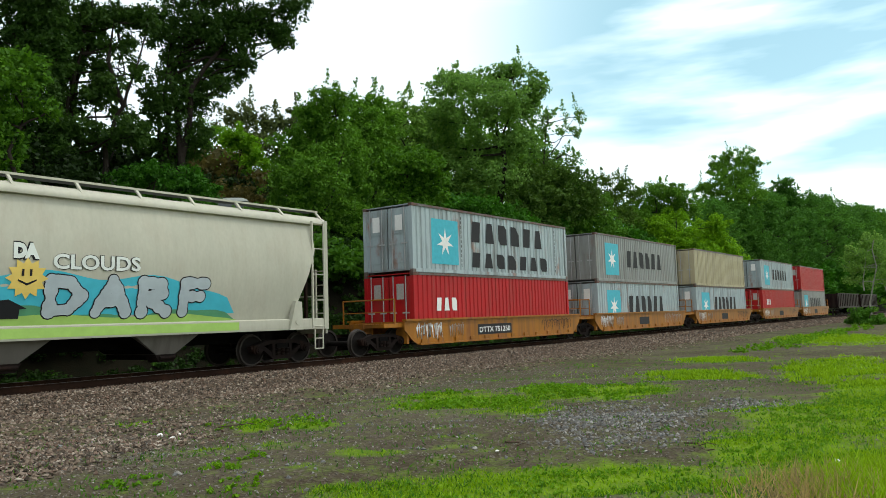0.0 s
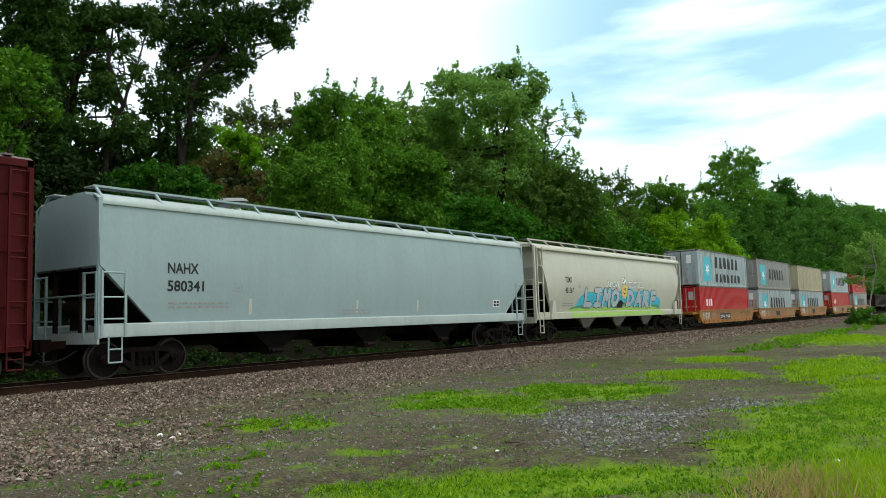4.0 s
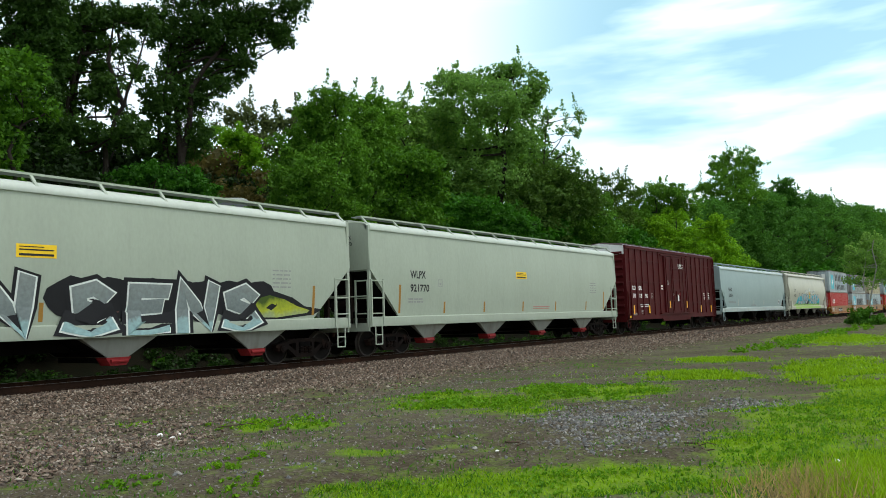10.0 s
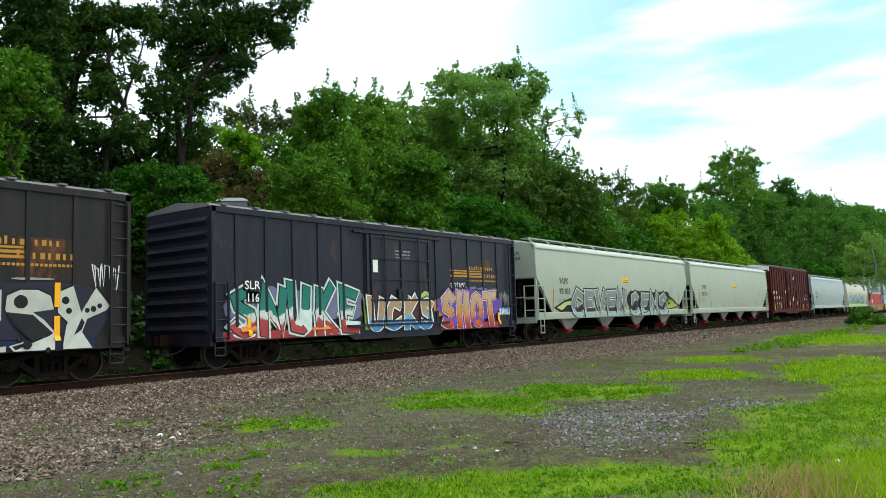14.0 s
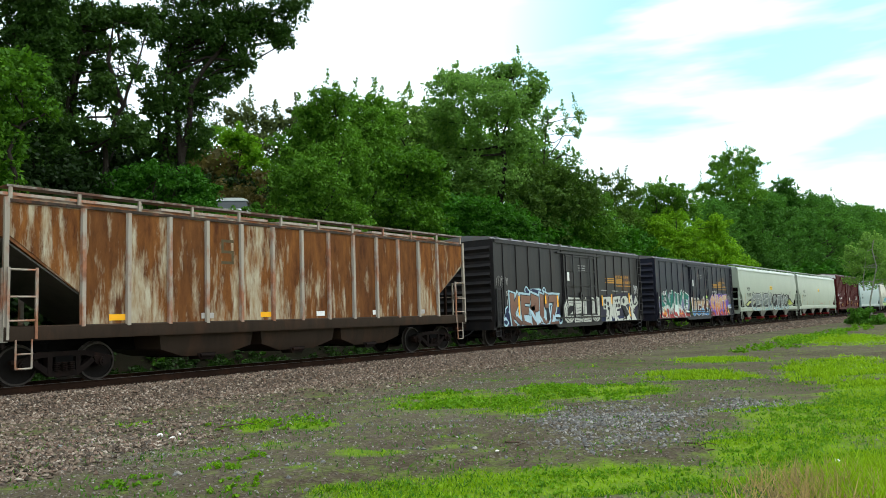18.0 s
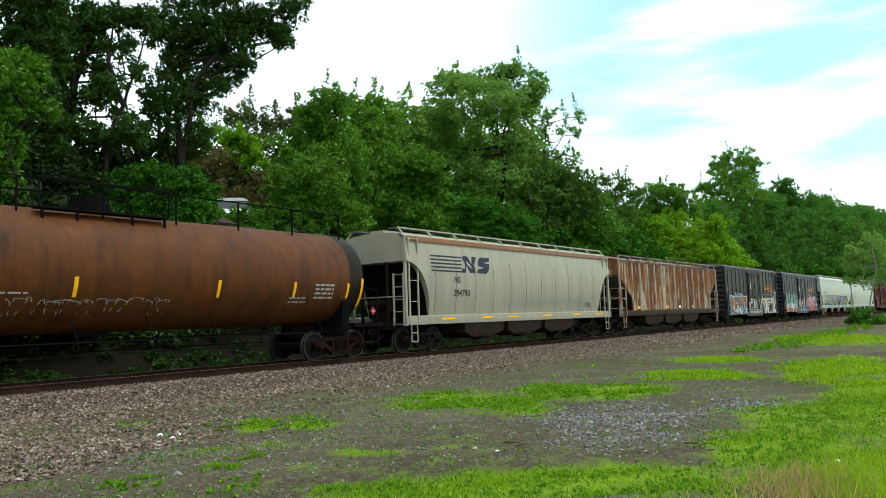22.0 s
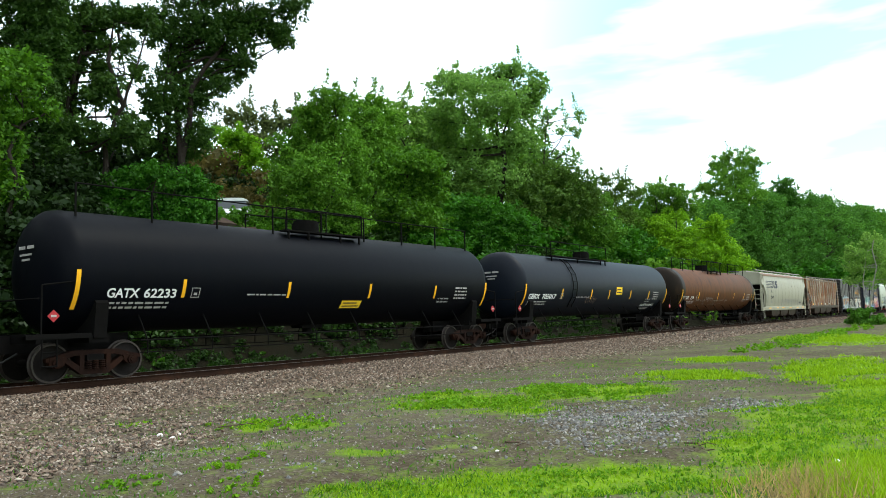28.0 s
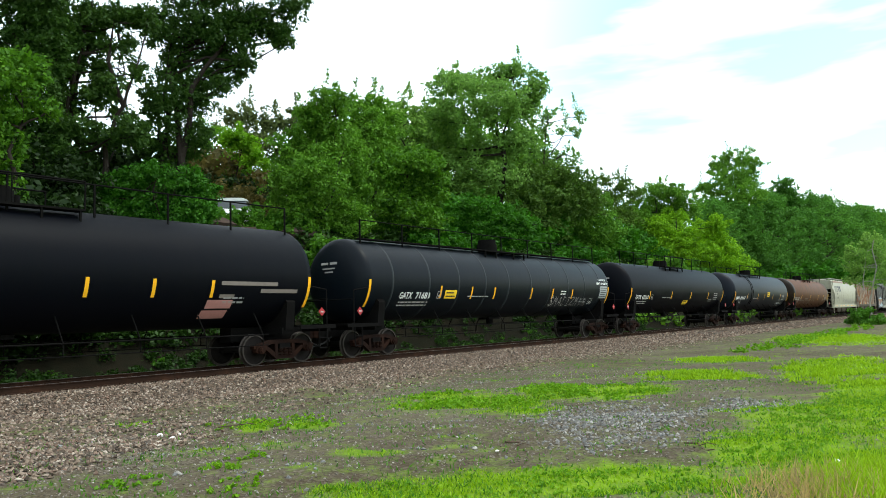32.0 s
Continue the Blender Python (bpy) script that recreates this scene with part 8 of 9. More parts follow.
grow("tall broad domed tree in pale green leaf", 52.5, 15, M_leaf_pale, 0.224, 6.3, 0.25, 210, [(-3.3, 15.1, 1.7, 1.2), (-1.6, 15.5, 1.6, 1.0), (0.6, 15.3, 2.0, 1.3), (2.5, 16.0, 1.4, 0.9), (4.2, 14.3, 1.1, 1.4), (-0.5, 12.7, 3.5, 1.9), (-3.6, 12.3, 2.1, 1.7), (3.0, 12.8, 1.6, 1.6), (-0.4, 9.8, 3.5, 1.7), (-3.7, 9.6, 2.1, 1.6), (2.4, 10.0, 1.7, 1.3), (-0.3, 7.2, 3.5, 1.6), (-5.5, 10.7, 1.4, 1.2)], 0.32, stems=2)
grow("thin open boughs of a pale green tree", 57.7, 14, M_leaf_pale, 0.212, 2.5, 0.4, 211, [(2.0, 13.2, 1.3, 0.6), (1.1, 11.9, 1.0, 0.9), (4.5, 13.2, 0.5, 1.1), (3.9, 11.4, 0.9, 0.6), (4.0, 9.1, 1.0, 0.5), (1.8, 9.5, 1.7, 0.9), (2.6, 11.6, 0.6, 0.5), (-0.1, 10.0, 1.5, 1.2)], 0.12, boughs=[[(0.4, 5.3), (0.8, 8.7), (2.6, 10.7), (4.6, 13.9)], [(0.8, 8.7), (3.1, 9.7), (4.7, 8.9)]])
grow("shady olive green tree at the edge of the wood", 56.5, 12.5, M_leaf_olive, 0.201, 7.1, 0.15, 212, [(-0.2, 7.5, 2.4, 1.2), (2.2, 7.4, 1.9, 0.8), (-1.3, 5.4, 2.1, 1.6), (1.6, 5.1, 2.1, 1.9), (-0.4, 3.0, 2.4, 1.6), (4.0, 5.5, 1.4, 1.6)], 0.16)
grow("vine-covered mound of dark green leaves", 41.7, 8.5, M_leaf_ivy, 0.153, 7.6, 0.0, 213, [(-0.5, 4.8, 1.5, 1.0), (1.2, 4.2, 1.5, 1.0), (-1.8, 3.9, 1.5, 1.0), (2.3, 3.4, 1.3, 1.0), (0.0, 2.9, 2.2, 1.1)], 0.08)
grow("green tree with a loose brownish crown", 62.0, 11, M_leaf_mid, 0.212, 6.7, 0.3, 214, [(-0.8, 6.8, 1.5, 1.0), (0.7, 4.9, 1.7, 1.7), (-1.4, 3.7, 2.0, 1.8), (1.1, 2.7, 2.0, 1.7), (-0.5, 1.2, 2.2, 1.7)], 0.14)
grow("twiggy tree in thin olive leaf", 74.9, 14, M_leaf_olive, 0.236, 4.2, 0.8, 215, [(-1.2, 9.4, 1.3, 0.8), (1.0, 9.0, 1.1, 0.9), (-0.0, 7.7, 1.8, 1.3), (0.4, 5.6, 1.8, 2.0), (2.0, 8.0, 1.1, 0.9)], 0.1)
grow("rounded green tree in full leaf", 84.3, 13, M_leaf_mid, 0.236, 7.1, 0.4, 216, [(0.0, 9.3, 2.3, 1.0), (1.9, 9.0, 1.9, 1.2), (-1.4, 7.4, 2.2, 1.8), (1.2, 6.9, 2.6, 1.7), (-2.8, 5.1, 2.3, 2.3), (-1.0, 3.4, 2.9, 2.2), (3.5, 7.5, 1.9, 1.5)], 0.16)
grow("leafy tree with fresh yellow-green foliage", 83.9, 9, M_leaf_yel, 0.224, 7.1, 0.1, 217, [(-3.6, 6.9, 1.6, 1.4), (-2.0, 7.7, 1.9, 1.2), (-1.5, 5.5, 2.5, 1.6), (1.3, 5.8, 2.1, 1.6), (-3.5, 3.7, 2.5, 1.9), (0.5, 3.6, 2.8, 1.6), (3.7, 4.1, 1.9, 1.5), (4.5, 2.3, 2.5, 1.2), (2.6, 7.0, 1.2, 1.1)], 0.14)
grow("tall green tree with an airy crown", 119.9, 14.5, M_leaf_mid, 0.283, 5.5, 0.25, 218, [(1.3, 19.8, 2.6, 1.5), (-1.4, 19.0, 2.2, 1.7), (3.8, 19.0, 1.7, 1.5), (-0.7, 16.5, 3.3, 2.1), (2.8, 16.4, 2.6, 2.2), (-2.5, 14.8, 2.1, 1.5), (0.5, 13.8, 3.9, 1.9), (-4.7, 15.3, 1.4, 1.2)], 0.2, boughs=[[(-0.1, 6.0), (0.1, 11.2), (-0.2, 16.5)], [(0.1, 11.2), (2.8, 16.4)]])
grow("green tree in the row along the line", 115.6, 12.5, M_leaf_far, 0.26, 7.1, 0.1, 219, [(-2.2, 10.5, 3.3, 2.0), (1.1, 9.6, 2.8, 2.1), (-0.8, 7.1, 3.3, 2.5), (2.4, 5.3, 2.8, 2.8)], 0.15)
grow("rounded green tree among others", 150.8, 14, M_leaf_far, 0.283, 6.7, 0.2, 220, [(0.1, 19.1, 2.5, 1.5), (-2.3, 17.1, 2.7, 2.1), (1.6, 16.9, 2.7, 2.1), (-1.2, 13.5, 3.7, 2.7), (2.4, 12.4, 3.5, 2.9), (-0.5, 9.3, 4.7, 3.1), (-3.3, 5.7, 4.2, 3.1), (1.9, 6.6, 4.2, 3.1)], 0.16)
grow("deep green tree farther along the line", 188.0, 15, M_leaf_far, 0.33, 6.7, 0.3, 221, [(-0.6, 20.5, 3.3, 1.6), (-2.1, 17.7, 3.8, 3.0), (2.4, 17.8, 3.3, 2.3), (-1.1, 13.8, 5.1, 3.8), (2.6, 12.4, 4.6, 4.3), (-1.5, 8.7, 5.7, 4.3)], 0.16)
grow("dark green distant tree along the line", 259.4, 17, M_leaf_deep, 0.378, 6.7, 0.15, 222, [(-2.7, 24.8, 4.4, 2.2), (2.5, 25.0, 4.1, 2.4), (6.5, 22.1, 3.4, 2.7), (-3.1, 20.1, 5.8, 3.7), (3.7, 19.1, 5.8, 4.1), (-1.8, 14.1, 7.6, 5.1), (6.7, 13.8, 6.8, 5.1), (10.6, 20.6, 5.1, 3.4)], 0.18)

# the wood behind and beyond, copied along the bank
kinds = {}
kinds["pale"] = tree("green tree with loose open foliage deeper in the wood", 14, 8.0, 1.0, 200, 60, 0.27, 14, M_leaf_mid, spread=2.4, trunk_r=0.2, shape=1.5, at=on_ground(41, 15))
kinds["dark"] = tree("dark tall tree out of view, shading the wagon ends", 20, 9.0, 3.5, 160, 70, 0.22, 15, M_leaf_dark, spread=1.8, trunk_r=0.24, stems=2, gap=0.22, fat=0.78, at=on_ground(4, 13))
kinds["far"] = tree("green tree in the distant row along the line", 20, 14, 0.6, 260, 46, 0.42, 16, M_leaf_far, spread=2.6, trunk_r=0.35, shape=1.3, at=on_ground(121.5, 14))
for kind, s in (("pale", 0.5), ("dark", 0.9), ("far", 0.7)):
    kinds[kind].scale = (s, s, s)


def plant(kind, x, y, s=1.0, turn=0):
    t = copy_thing(kinds[kind], on_ground(x, y, turn))
    t.scale = (s, s, s)
    return t


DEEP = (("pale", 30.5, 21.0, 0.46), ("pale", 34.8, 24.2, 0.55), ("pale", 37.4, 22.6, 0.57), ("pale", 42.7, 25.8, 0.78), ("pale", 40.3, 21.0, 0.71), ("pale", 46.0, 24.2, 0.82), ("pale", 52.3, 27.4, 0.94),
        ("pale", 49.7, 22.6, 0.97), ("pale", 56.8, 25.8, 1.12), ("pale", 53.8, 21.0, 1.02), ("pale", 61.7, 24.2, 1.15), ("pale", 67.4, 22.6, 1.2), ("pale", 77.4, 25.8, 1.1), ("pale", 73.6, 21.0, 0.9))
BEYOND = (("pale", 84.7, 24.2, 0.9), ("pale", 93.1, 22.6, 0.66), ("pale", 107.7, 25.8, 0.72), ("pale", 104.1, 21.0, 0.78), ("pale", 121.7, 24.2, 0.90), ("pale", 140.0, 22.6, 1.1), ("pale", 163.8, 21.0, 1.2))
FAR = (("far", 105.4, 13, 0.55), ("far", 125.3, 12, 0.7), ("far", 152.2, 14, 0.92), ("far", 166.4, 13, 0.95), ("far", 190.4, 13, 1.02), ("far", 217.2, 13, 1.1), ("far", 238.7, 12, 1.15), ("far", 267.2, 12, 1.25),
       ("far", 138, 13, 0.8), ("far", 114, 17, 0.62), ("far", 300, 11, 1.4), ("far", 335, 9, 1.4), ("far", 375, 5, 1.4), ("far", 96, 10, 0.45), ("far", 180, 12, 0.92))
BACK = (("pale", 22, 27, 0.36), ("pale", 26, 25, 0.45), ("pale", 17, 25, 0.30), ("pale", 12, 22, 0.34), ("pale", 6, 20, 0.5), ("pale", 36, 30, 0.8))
# wood continued out of view to the left, added to darken the wagon ends
UNSEEN_TREES = (("dark", -6, 12, 0.9), ("dark", 8.5, 15, 0.95), ("dark", -16, 11, 1.0), ("dark", -34, 12, 1.0), ("pale", -3, 8.5, 0.6), ("pale", -11, 8, 0.55), ("dark", -56, 12, 1.0))
for row in (DEEP, BEYOND, FAR, BACK, UNSEEN_TREES):
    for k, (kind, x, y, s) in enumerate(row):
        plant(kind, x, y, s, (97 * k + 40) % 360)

# undergrowth on the bank
grow("dense boxy hedge of dark glossy vine leaves", 17.2, 7.6, M_leaf_hedge, 0.118, 7.6, 0.0, 223, [(-1.9, 4.1, 0.7, 0.9), (-1.0, 4.6, 0.8, 0.6), (-0.0, 4.7, 0.8, 0.5), (1.0, 4.4, 0.8, 0.6), (1.5, 4.0, 0.65, 0.7), (1.85, 3.3, 0.4, 0.6), (-1.5, 3.0, 1.0, 0.7), (-0.2, 3.4, 1.1, 0.8), (1.1, 3.1, 1.0, 0.7), (0.2, 2.2, 1.3, 0.7), (-2.2, 2.7, 0.6, 0.7)], 0.05, stems=3, name="hedge", kind_word="bush")
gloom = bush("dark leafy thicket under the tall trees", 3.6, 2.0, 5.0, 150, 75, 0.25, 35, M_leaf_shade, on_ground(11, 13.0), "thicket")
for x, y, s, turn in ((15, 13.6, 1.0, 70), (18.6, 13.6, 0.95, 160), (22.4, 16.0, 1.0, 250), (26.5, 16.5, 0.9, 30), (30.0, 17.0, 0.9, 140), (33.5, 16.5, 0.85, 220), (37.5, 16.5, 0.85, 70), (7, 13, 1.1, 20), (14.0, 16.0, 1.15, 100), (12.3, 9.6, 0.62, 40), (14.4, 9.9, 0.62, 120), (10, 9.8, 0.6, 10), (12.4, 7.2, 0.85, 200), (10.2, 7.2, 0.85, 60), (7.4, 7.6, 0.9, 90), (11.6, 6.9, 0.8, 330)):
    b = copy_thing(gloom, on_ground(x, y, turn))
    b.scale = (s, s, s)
shrubs = [bush("dense mounded green shrub at the foot of the bank", 3.0, 2.0, 3.2, 70, 100, 0.22, 32, M_leaf_ivy, on_ground(41, 7.5)),
          bush("loose bright green shrub on the bank", 2.4, 1.8, 2.6, 60, 90, 0.22, 33, M_leaf_weed, on_ground(27, 8)),
          bush("olive brown scrubby bush on the bank", 2.2, 1.8, 4.0, 60, 80, 0.2, 34, M_leaf_brown, on_ground(28.5, 16.0))]
for k, x, y, s, turn in ((0, 36, 8, 0.9, 200), (0, 45, 13, 1.5, 20), (0, 51, 13.5, 1.5, 100), (0, 57, 13, 1.6, 200), (0, 63.5, 13, 1.6, 300), (0, 70, 12.5, 1.5, 50), (0, 77, 12.5, 1.4, 150), (0, 47, 8, 1.0, 10), (0, 53, 8, 1.15, 80), (1, 31, 8, 0.9, 60), (1, 60, 8, 1.2, 140),
                         (1, 67, 7.6, 1.2, 220), (1, 74, 7.6, 1.3, 300), (1, 82, 7.5, 1.4, 0), (1, 92, 7.5, 1.5, 50), (0, 104, 7.5, 1.6, 90), (0, 118, 7.5, 1.8, 10), (0, 134, 8, 2.0, 60), (0, 152, 8, 2.2, 120), (0, 175, 8, 2.6, 30),
                         (0, 200, 8, 3.0, 90), (0, 230, 8, 3.4, 10), (2, 26, 15, 1.0, 80), (1, 22.6, 10.6, 0.46, 70), (1, 24.5, 10.6, 0.42, 10), (2, 26.2, 15.2, 0.95, 10), (2, 27.9, 15.6, 0.9, 300), (2, 24.6, 14.6, 0.75, 60), (2, 23.6, 17.0, 1.0, 130), (1, 26.8, 10.6, 0.65, 150), (1, 21.4, 10.6, 0.5, 40), (1, 21, 7.0, 0.6, 20), (2, 20, 14, 0.9, 200), (0, 2, 9, 1.2, 0), (2, 29.6, 21.2, 1.9, 30), (2, 31.6, 20.4, 1.9, 160), (2, 30.4, 22.5, 2.1, 250), (1, 22.8, 11.6, 0.66, 15), (1, 24.5, 11.6, 0.65, 75), (1, 23.7, 11.1, 0.62, 200), (1, 25.6, 11.7, 0.68, 120), (1, 27.4, 11.6, 0.62, 195)):
    b = copy_thing(shrubs[k], on_ground(x, y, turn))
    b.scale = (s, s, s)


def weeds(name, label, n, xa, xb, ya, yb, per, leaf, radius, mat, seed):
    rng = np.random.default_rng(seed)
    x = xa + (xb - xa) * rng.random(n) ** 1.3
    y = rng.uniform(ya, yb, n)
    keep = (wobble(x, y, 1.1, seed) > -0.25) & ~((x > 20.5) & (x < 26.5) & (y > 8.4) & (y < 14))
    x, y = x[keep], y[keep]
    c = np.stack([x, y, ground_z(x, y) + radius * 0.5], -1)
    v, k = leaf_cloud(c, rng.uniform(0.6, 1.3, len(c)) * radius, per, leaf, rng, droop=-0.2)
    return tagged(new(name, quads(v, k, name, mat)), label, "weeds", kind="stuff")


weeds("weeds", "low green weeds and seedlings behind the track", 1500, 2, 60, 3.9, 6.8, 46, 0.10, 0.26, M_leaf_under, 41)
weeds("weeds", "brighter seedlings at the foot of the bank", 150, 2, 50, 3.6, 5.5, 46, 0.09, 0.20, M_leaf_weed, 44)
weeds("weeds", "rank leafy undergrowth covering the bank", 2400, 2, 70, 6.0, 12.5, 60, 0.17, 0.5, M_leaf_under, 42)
weeds("weeds", "undergrowth covering the distant bank", 300, 60, 240, 5.0, 10, 50, 0.4, 1.0, M_leaf_mid, 43)

# the sapling and bush beside the line
sap = grow("young pale-barked tree with fine light green leaves beside the line", 73.3, -9.3, M_leaf_pale, 0.153, 4.4, 0.15, 225, [(0.5, 7.2, 1.3, 0.7), (-0.8, 6.2, 1.1, 0.8), (1.2, 5.8, 1.1, 0.9), (-0.2, 5.1, 1.3, 0.7), (-1.6, 5.1, 0.7, 0.6), (1.1, 4.1, 0.9, 0.7), (-1.1, 4.0, 0.7, 0.5)], 0.075, boughs=[[(-0.5, 3.0), (-0.5, 4.6), (-0.3, 6.5)]], bark=M_bark_pale)
sap2 = copy_thing(sap, pose(88.0, -8.9, GROUND_Z - 0.1, 0, 0, 120))
sap3 = copy_thing(sap, pose(80.0, -12.0, GROUND_Z - 0.1, 0, 0, 220))
near_bush = bush("rounded green bush at the edge of the track bed", 2.0, 1.7, 1.7, 60, 90, 0.15, 52, M_leaf_weed, pose(72.5, -9.0, GROUND_Z - 0.1))


def blades(name, label, x, y, height, mat, seed, width=0.012):
    rng = np.random.default_rng(seed)
    n = len(x)
    z = ground_z(x, y)
    a = rng.uniform(0, 6.283, n)
    h = height * rng.uniform(0.4, 1.3, n)
    w = width * rng.uniform(0.7, 1.4, n)
    dx, dy = np.cos(a) * w, np.sin(a) * w
    lx, ly = rng.normal(0, 0.45, n) * h, rng.normal(0, 0.45, n) * h
    p = np.stack([x, y, z - 0.01], -1)
    e = np.stack([dx, dy, np.zeros(n)], -1)
    v = np.stack([p - e, p + e, p + np.stack([lx, ly, h], -1)], 1)
    return tagged(new(name, quads(v, n, name, mat, True)), label, "grass", kind="stuff")


rng = np.random.default_rng(8)


def turf_spots(n, xa, xb, ya, yb, lo=0.25, extra=0.0):
    x, y = xa + (xb - xa) * rng.random(n) ** 1.4, rng.uniform(ya, yb, n)
    g = np.clip(patches(x, y, GRASS) + extra * (wobble(x, y, 1.9, 4) > 0.45), 0, 1)
    k = rng.random(n) < np.clip((g - lo) / 0.5, 0, 1) * np.clip(0.62 + 0.75 * wobble(x, y, 1.2, 3), 0.06, 1)
    return x[k], y[k]


gx1, gy1 = turf_spots(380000, 4, 20, -18.6, -7)
blades("grass", "short bright green grass patches on the yard", gx1, gy1, 0.042, M_grass, 61)
gx2, gy2 = turf_spots(110000, 18, 60, -18.8, -8)
blades("grass", "bright green grass farther along the yard", gx2, gy2, 0.10, M_grass, 62, 0.03)
gx3, gy3 = turf_spots(60000, 4, 26, -18, -6, -0.05, 0.30)
blades("grass", "thin weeds scattered through the dirt", gx3, gy3, 0.06, M_leaf_weed, 63, 0.012)
k = rng.random(1500)
sx, sy = rng.normal(7.6, 0.5, 900), rng.normal(-17.2, 0.28, 900)
blades("dry_grass", "tall pale dry grass stalks at the yard's edge", sx, sy, 0.20, M_straw, 64, 0.006)
sx, sy = rng.normal(8.4, 0.6, 2400), rng.normal(-17.6, 0.27, 2400)
blades("grass", "tall green grass at the yard's edge", sx, sy, 0.17, M_grass, 65, 0.008)


def weed_patch(label, spots, radius, per, leaf, mat, seed):
    q = np.random.default_rng(seed)
    x, y = spots
    c = np.stack([x, y, ground_z(x, y) + radius * 0.35], -1)
    v, k = leaf_cloud(c, q.uniform(0.5, 1.4, len(c)) * radius, per, leaf, q, droop=-0.35, stretch=0.9)
    return tagged(new("weeds", quads(v, k, "weeds", mat)), label, "weeds", kind="stuff")


for j, (x, y, s) in enumerate(((4.7, -11.1, 0.13), (5.75, -11.3, 0.10), (7.6, -6.6, 0.12), (9.2, -8.8, 0.18), (8.4, -8.7, 0.22), (8.9, -9.4, 0.16), (6.4, -11.0, 0.08), (5.2, -12.2, 0.10))):
    q = np.random.default_rng(70 + j)
    m = int(26 * s / 0.15)
    weed_patch("small clump of bright green weeds in the gravel", (q.normal(x, 1.7 * s, m), q.normal(y, 1.7 * s, m)), 0.045, 15, 0.04, M_weed_bright, 80 + j)
q = np.random.default_rng(99)
wx, wy = q.uniform(9.5, 18.5, 5200), q.uniform(-13.6, -7.6, 5200)
k = (patches(wx, wy, GRASS[:4]) > q.uniform(0.35, 1.2, 5200)) & (wobble(wx, wy, 1.3, 7) > -0.35)
weed_patch("ragged strip of bright green weeds across the yard", (wx[k], wy[k]), 0.075, 15, 0.055, M_weed_bright, 98)
wx, wy = q.uniform(3.5, 16, 12000), q.uniform(-18.4, -12.5, 12000)
k = (patches(wx, wy, GRASS[6:12]) > q.uniform(0.3, 1.5, 12000)) & (wobble(wx, wy, 2.3, 5) > -0.2)
weed_patch("low leafy clover and weeds through the yard's grass", (wx[k], wy[k]), 0.04, 14, 0.028, M_weed_bright, 96)
wx, wy = q.uniform(30, 75, 1500), q.uniform(-12.5, -5.5, 1500)
k = np.abs(wy + 10.3 + (wx - 42) * -0.035 + 0.5 * wobble(wx, wy, 0.4)) < q.uniform(0.1, 1.2, 1500)
weed_patch("bright green weeds along the edge of the ballast", (wx[k], wy[k]), 0.15, 24, 0.09, M_weed_bright, 97)


# ---- on top of the bank: a parked car and a heap of broken rock ----
P_carw = plain("car_paint_white", (0.78, 0.80, 0.80), 0.25, 0.08, 3)
P_glass = plain("car_glass_grey", (0.06, 0.07, 0.075), 0.08, 0.1, 3)
auto = thing("parked_car", "white parked car half hidden by the undergrowth", "car", at=on_ground(25.2, 13.12, 46, 0.0) @ Matrix.Diagonal((1.1, 1.1, 1.28, 1)))
part("body", Shape().loft([[(x, -w, z0), (x, w, z0), (x, w * 1.02, (z0 + z1) / 2), (x, w * 0.94, z1), (x, -w * 0.94, z1), (x, -w * 1.02, (z0 + z1) / 2)] for x, w, z0, z1 in ((-2.2, 0.78, 0.45, 0.78), (-2.0, 0.86, 0.28, 0.96), (-1.0, 0.90, 0.24, 0.98), (0.9, 0.90, 0.24, 0.98), (1.8, 0.86, 0.26, 0.86), (2.25, 0.74, 0.40, 0.66))], False, True), P_carw, auto)
part("cabin_glass", Shape().loft([[(x, -w, 0.95), (x, w, 0.95), (x + d, w * 0.78, z), (x + d, -w * 0.78, z)] for x, w, d, z in ((-1.9, 0.80, 0.45, 1.36), (-0.3, 0.84, 0.0, 1.46), (0.95, 0.82, -0.55, 1.42))], False, True), P_glass, auto)
part("roof", Shape().loft([[(x, -w, z), (x, w, z), (x, w * 0.97, z + 0.06), (x, w * 0.72, z + 0.12), (x, -w * 0.72, z + 0.12), (x, -w * 0.97, z + 0.06)] for x, w, z in ((-1.52, 0.65, 1.33), (-0.9, 0.67, 1.40), (-0.3, 0.67, 1.43), (0.42, 0.65, 1.38))], False, True), P_carw, auto)
for x in (-1.35, 1.35):
    for y in (-0.80, 0.80):
        w = part("wheel", Shape().lathe([(0.05, -0.1), (0.30, -0.1), (0.32, -0.06), (0.32, 0.06), (0.30, 0.1), (0.05, 0.1)], (x, y, 0.30), 20), P_rubber, auto)
rr = random.Random(9)
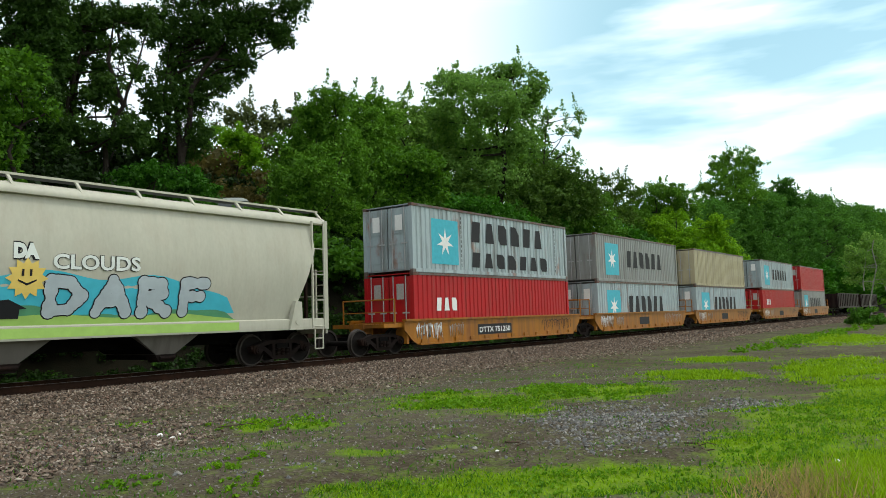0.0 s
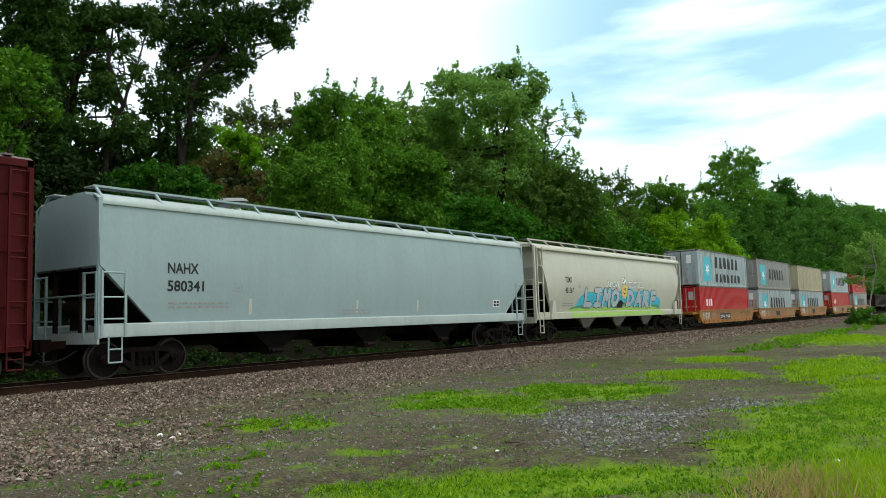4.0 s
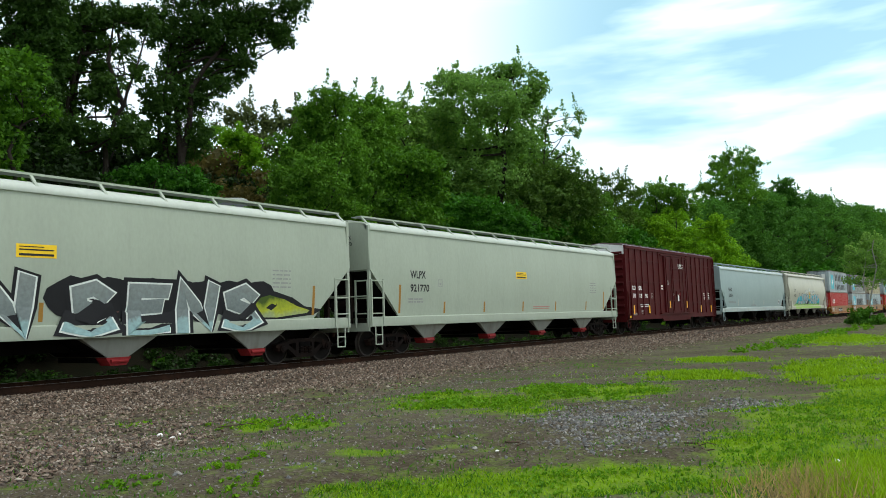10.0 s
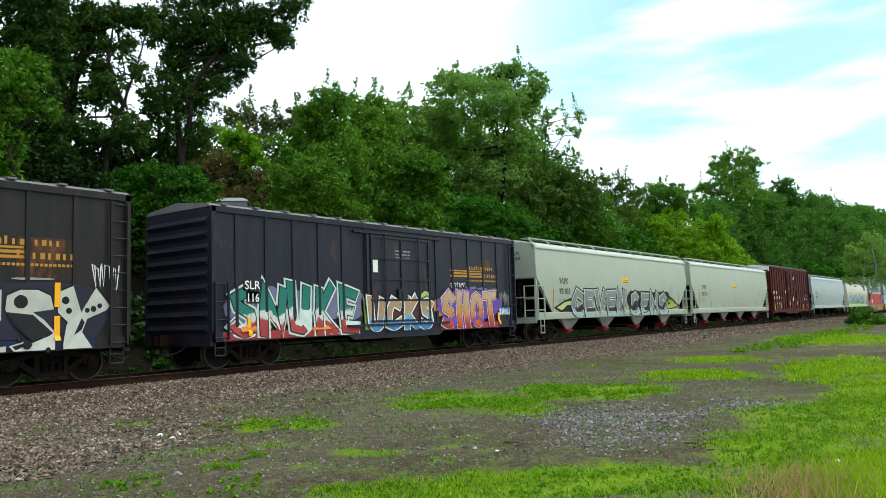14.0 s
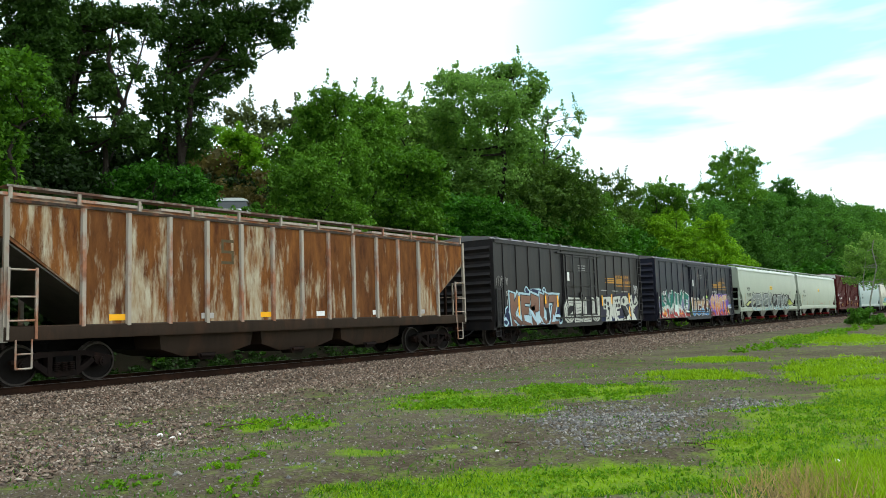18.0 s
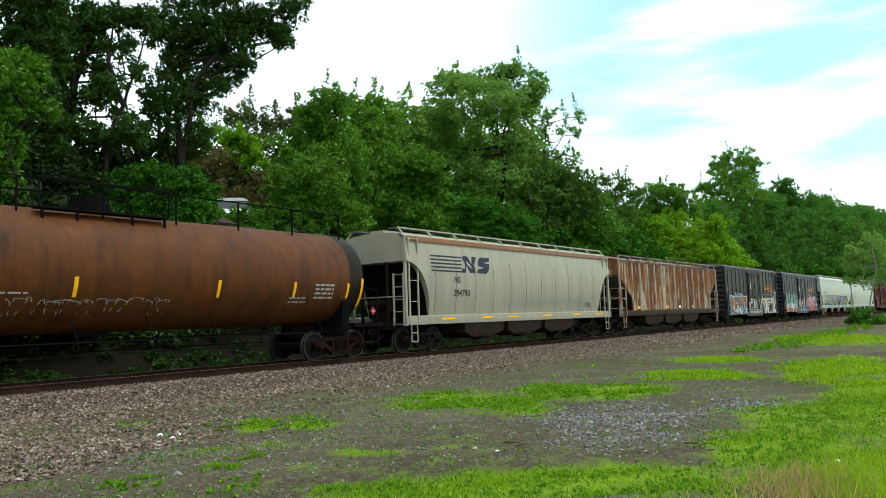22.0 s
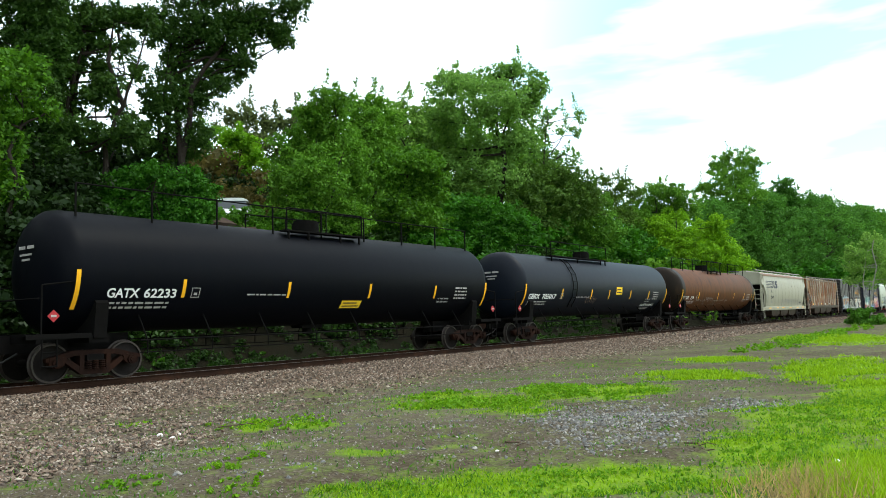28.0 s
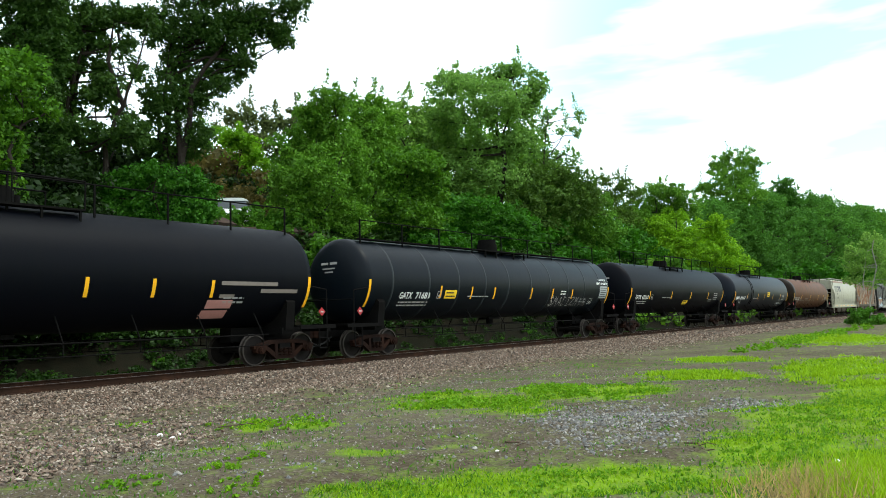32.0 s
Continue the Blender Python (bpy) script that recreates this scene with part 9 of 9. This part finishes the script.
for k in range(34):
    x, y = 20.3 + rr.random() * 7.5, 8.6 + rr.random() * 2.2
    sz = rr.uniform(0.25, 0.7)
    sh = Shape()
    ring = lambda z, q: [(q * sz * math.cos(6.283 * i / 7) * rr.uniform(0.75, 1.2), q * sz * math.sin(6.283 * i / 7) * rr.uniform(0.75, 1.2), z * sz) for i in range(7)]
    sh.loft([ring(-0.4, 0.8), ring(0.1, 1.0), ring(0.5, 0.55)], False, True)
    thing("rock", "rough brown broken rock on the bank", "rock", "rocks heaped on the bank", at=on_ground(x, y, rr.uniform(0, 360), -0.15 * sz), data=sh, material=M_rock)
for x, y, s in ((7.01, -8.11, 0.055), (7.2, -8.35, 0.035), (9.26, -17.18, 0.045), (8.14, -13.56, 0.025), (6.9, -8.6, 0.05)):
    sh = Shape()
    ring = lambda z, q: [(q * s * math.cos(6.283 * i / 6) * rr.uniform(0.7, 1.2), q * s * math.sin(6.283 * i / 6) * rr.uniform(0.7, 1.2), z * s) for i in range(6)]
    sh.loft([ring(-0.3, 0.8), ring(0.2, 1.0), ring(0.6, 0.5)], False, True)
    thing("stone", "pale white stone lying on the gravel", "stone", at=on_ground(x, y, 0, -0.02), data=sh, material=M_white_stone)
for x0, y0, x1, y1 in ((8.9, -13.2, 8.3, -13.9), (8.0, -8.2, 9.1, -8.9), (9.6, -15.4, 9.2, -15.9)):
    sh = Shape()
    limb(sh, (0, 0, 0), (x1 - x0, y1 - y0, 0.02), 0.012, 0.006, 5, 4, np.random.default_rng(3), 0.18)
    limb(sh, ((x1 - x0) * 0.5, (y1 - y0) * 0.5, 0.01), ((x1 - x0) * 0.6 + 0.1, (y1 - y0) * 0.6 - 0.14, 0.03), 0.007, 0.004, 5, 2, np.random.default_rng(4), 0.2)
    thing("fallen_branch", "thin dry branch lying on the dirt", "branch", at=pose(x0, y0, float(ground_z(x0, y0)) + 0.015), data=sh, material=M_twig)


# ---- what moves: the train draws past at a steady pace ----
SPEED = 8.0214


def ran(t):
    return SPEED * t + 0.00033 * t * t


def motions():
    for car, x in TRAIN:
        walk(car, [(t, pose(x + ran(t), 0, 0)) for t in range(0, 33, 4)])
    for c, x, z in CONTAINERS:
        walk(c, [(t, pose(x + ran(t), 0, z)) for t in range(0, 33, 4)])
    times_of = [k / 15 for k in range(481)]
    for ws, rest_pose in WHEELS:
        walk(ws, [(t, rest_pose @ Matrix.Rotation(ran(t) / WHEEL_R % (2 * math.pi), 4, "Y")) for t in times_of])


motions()
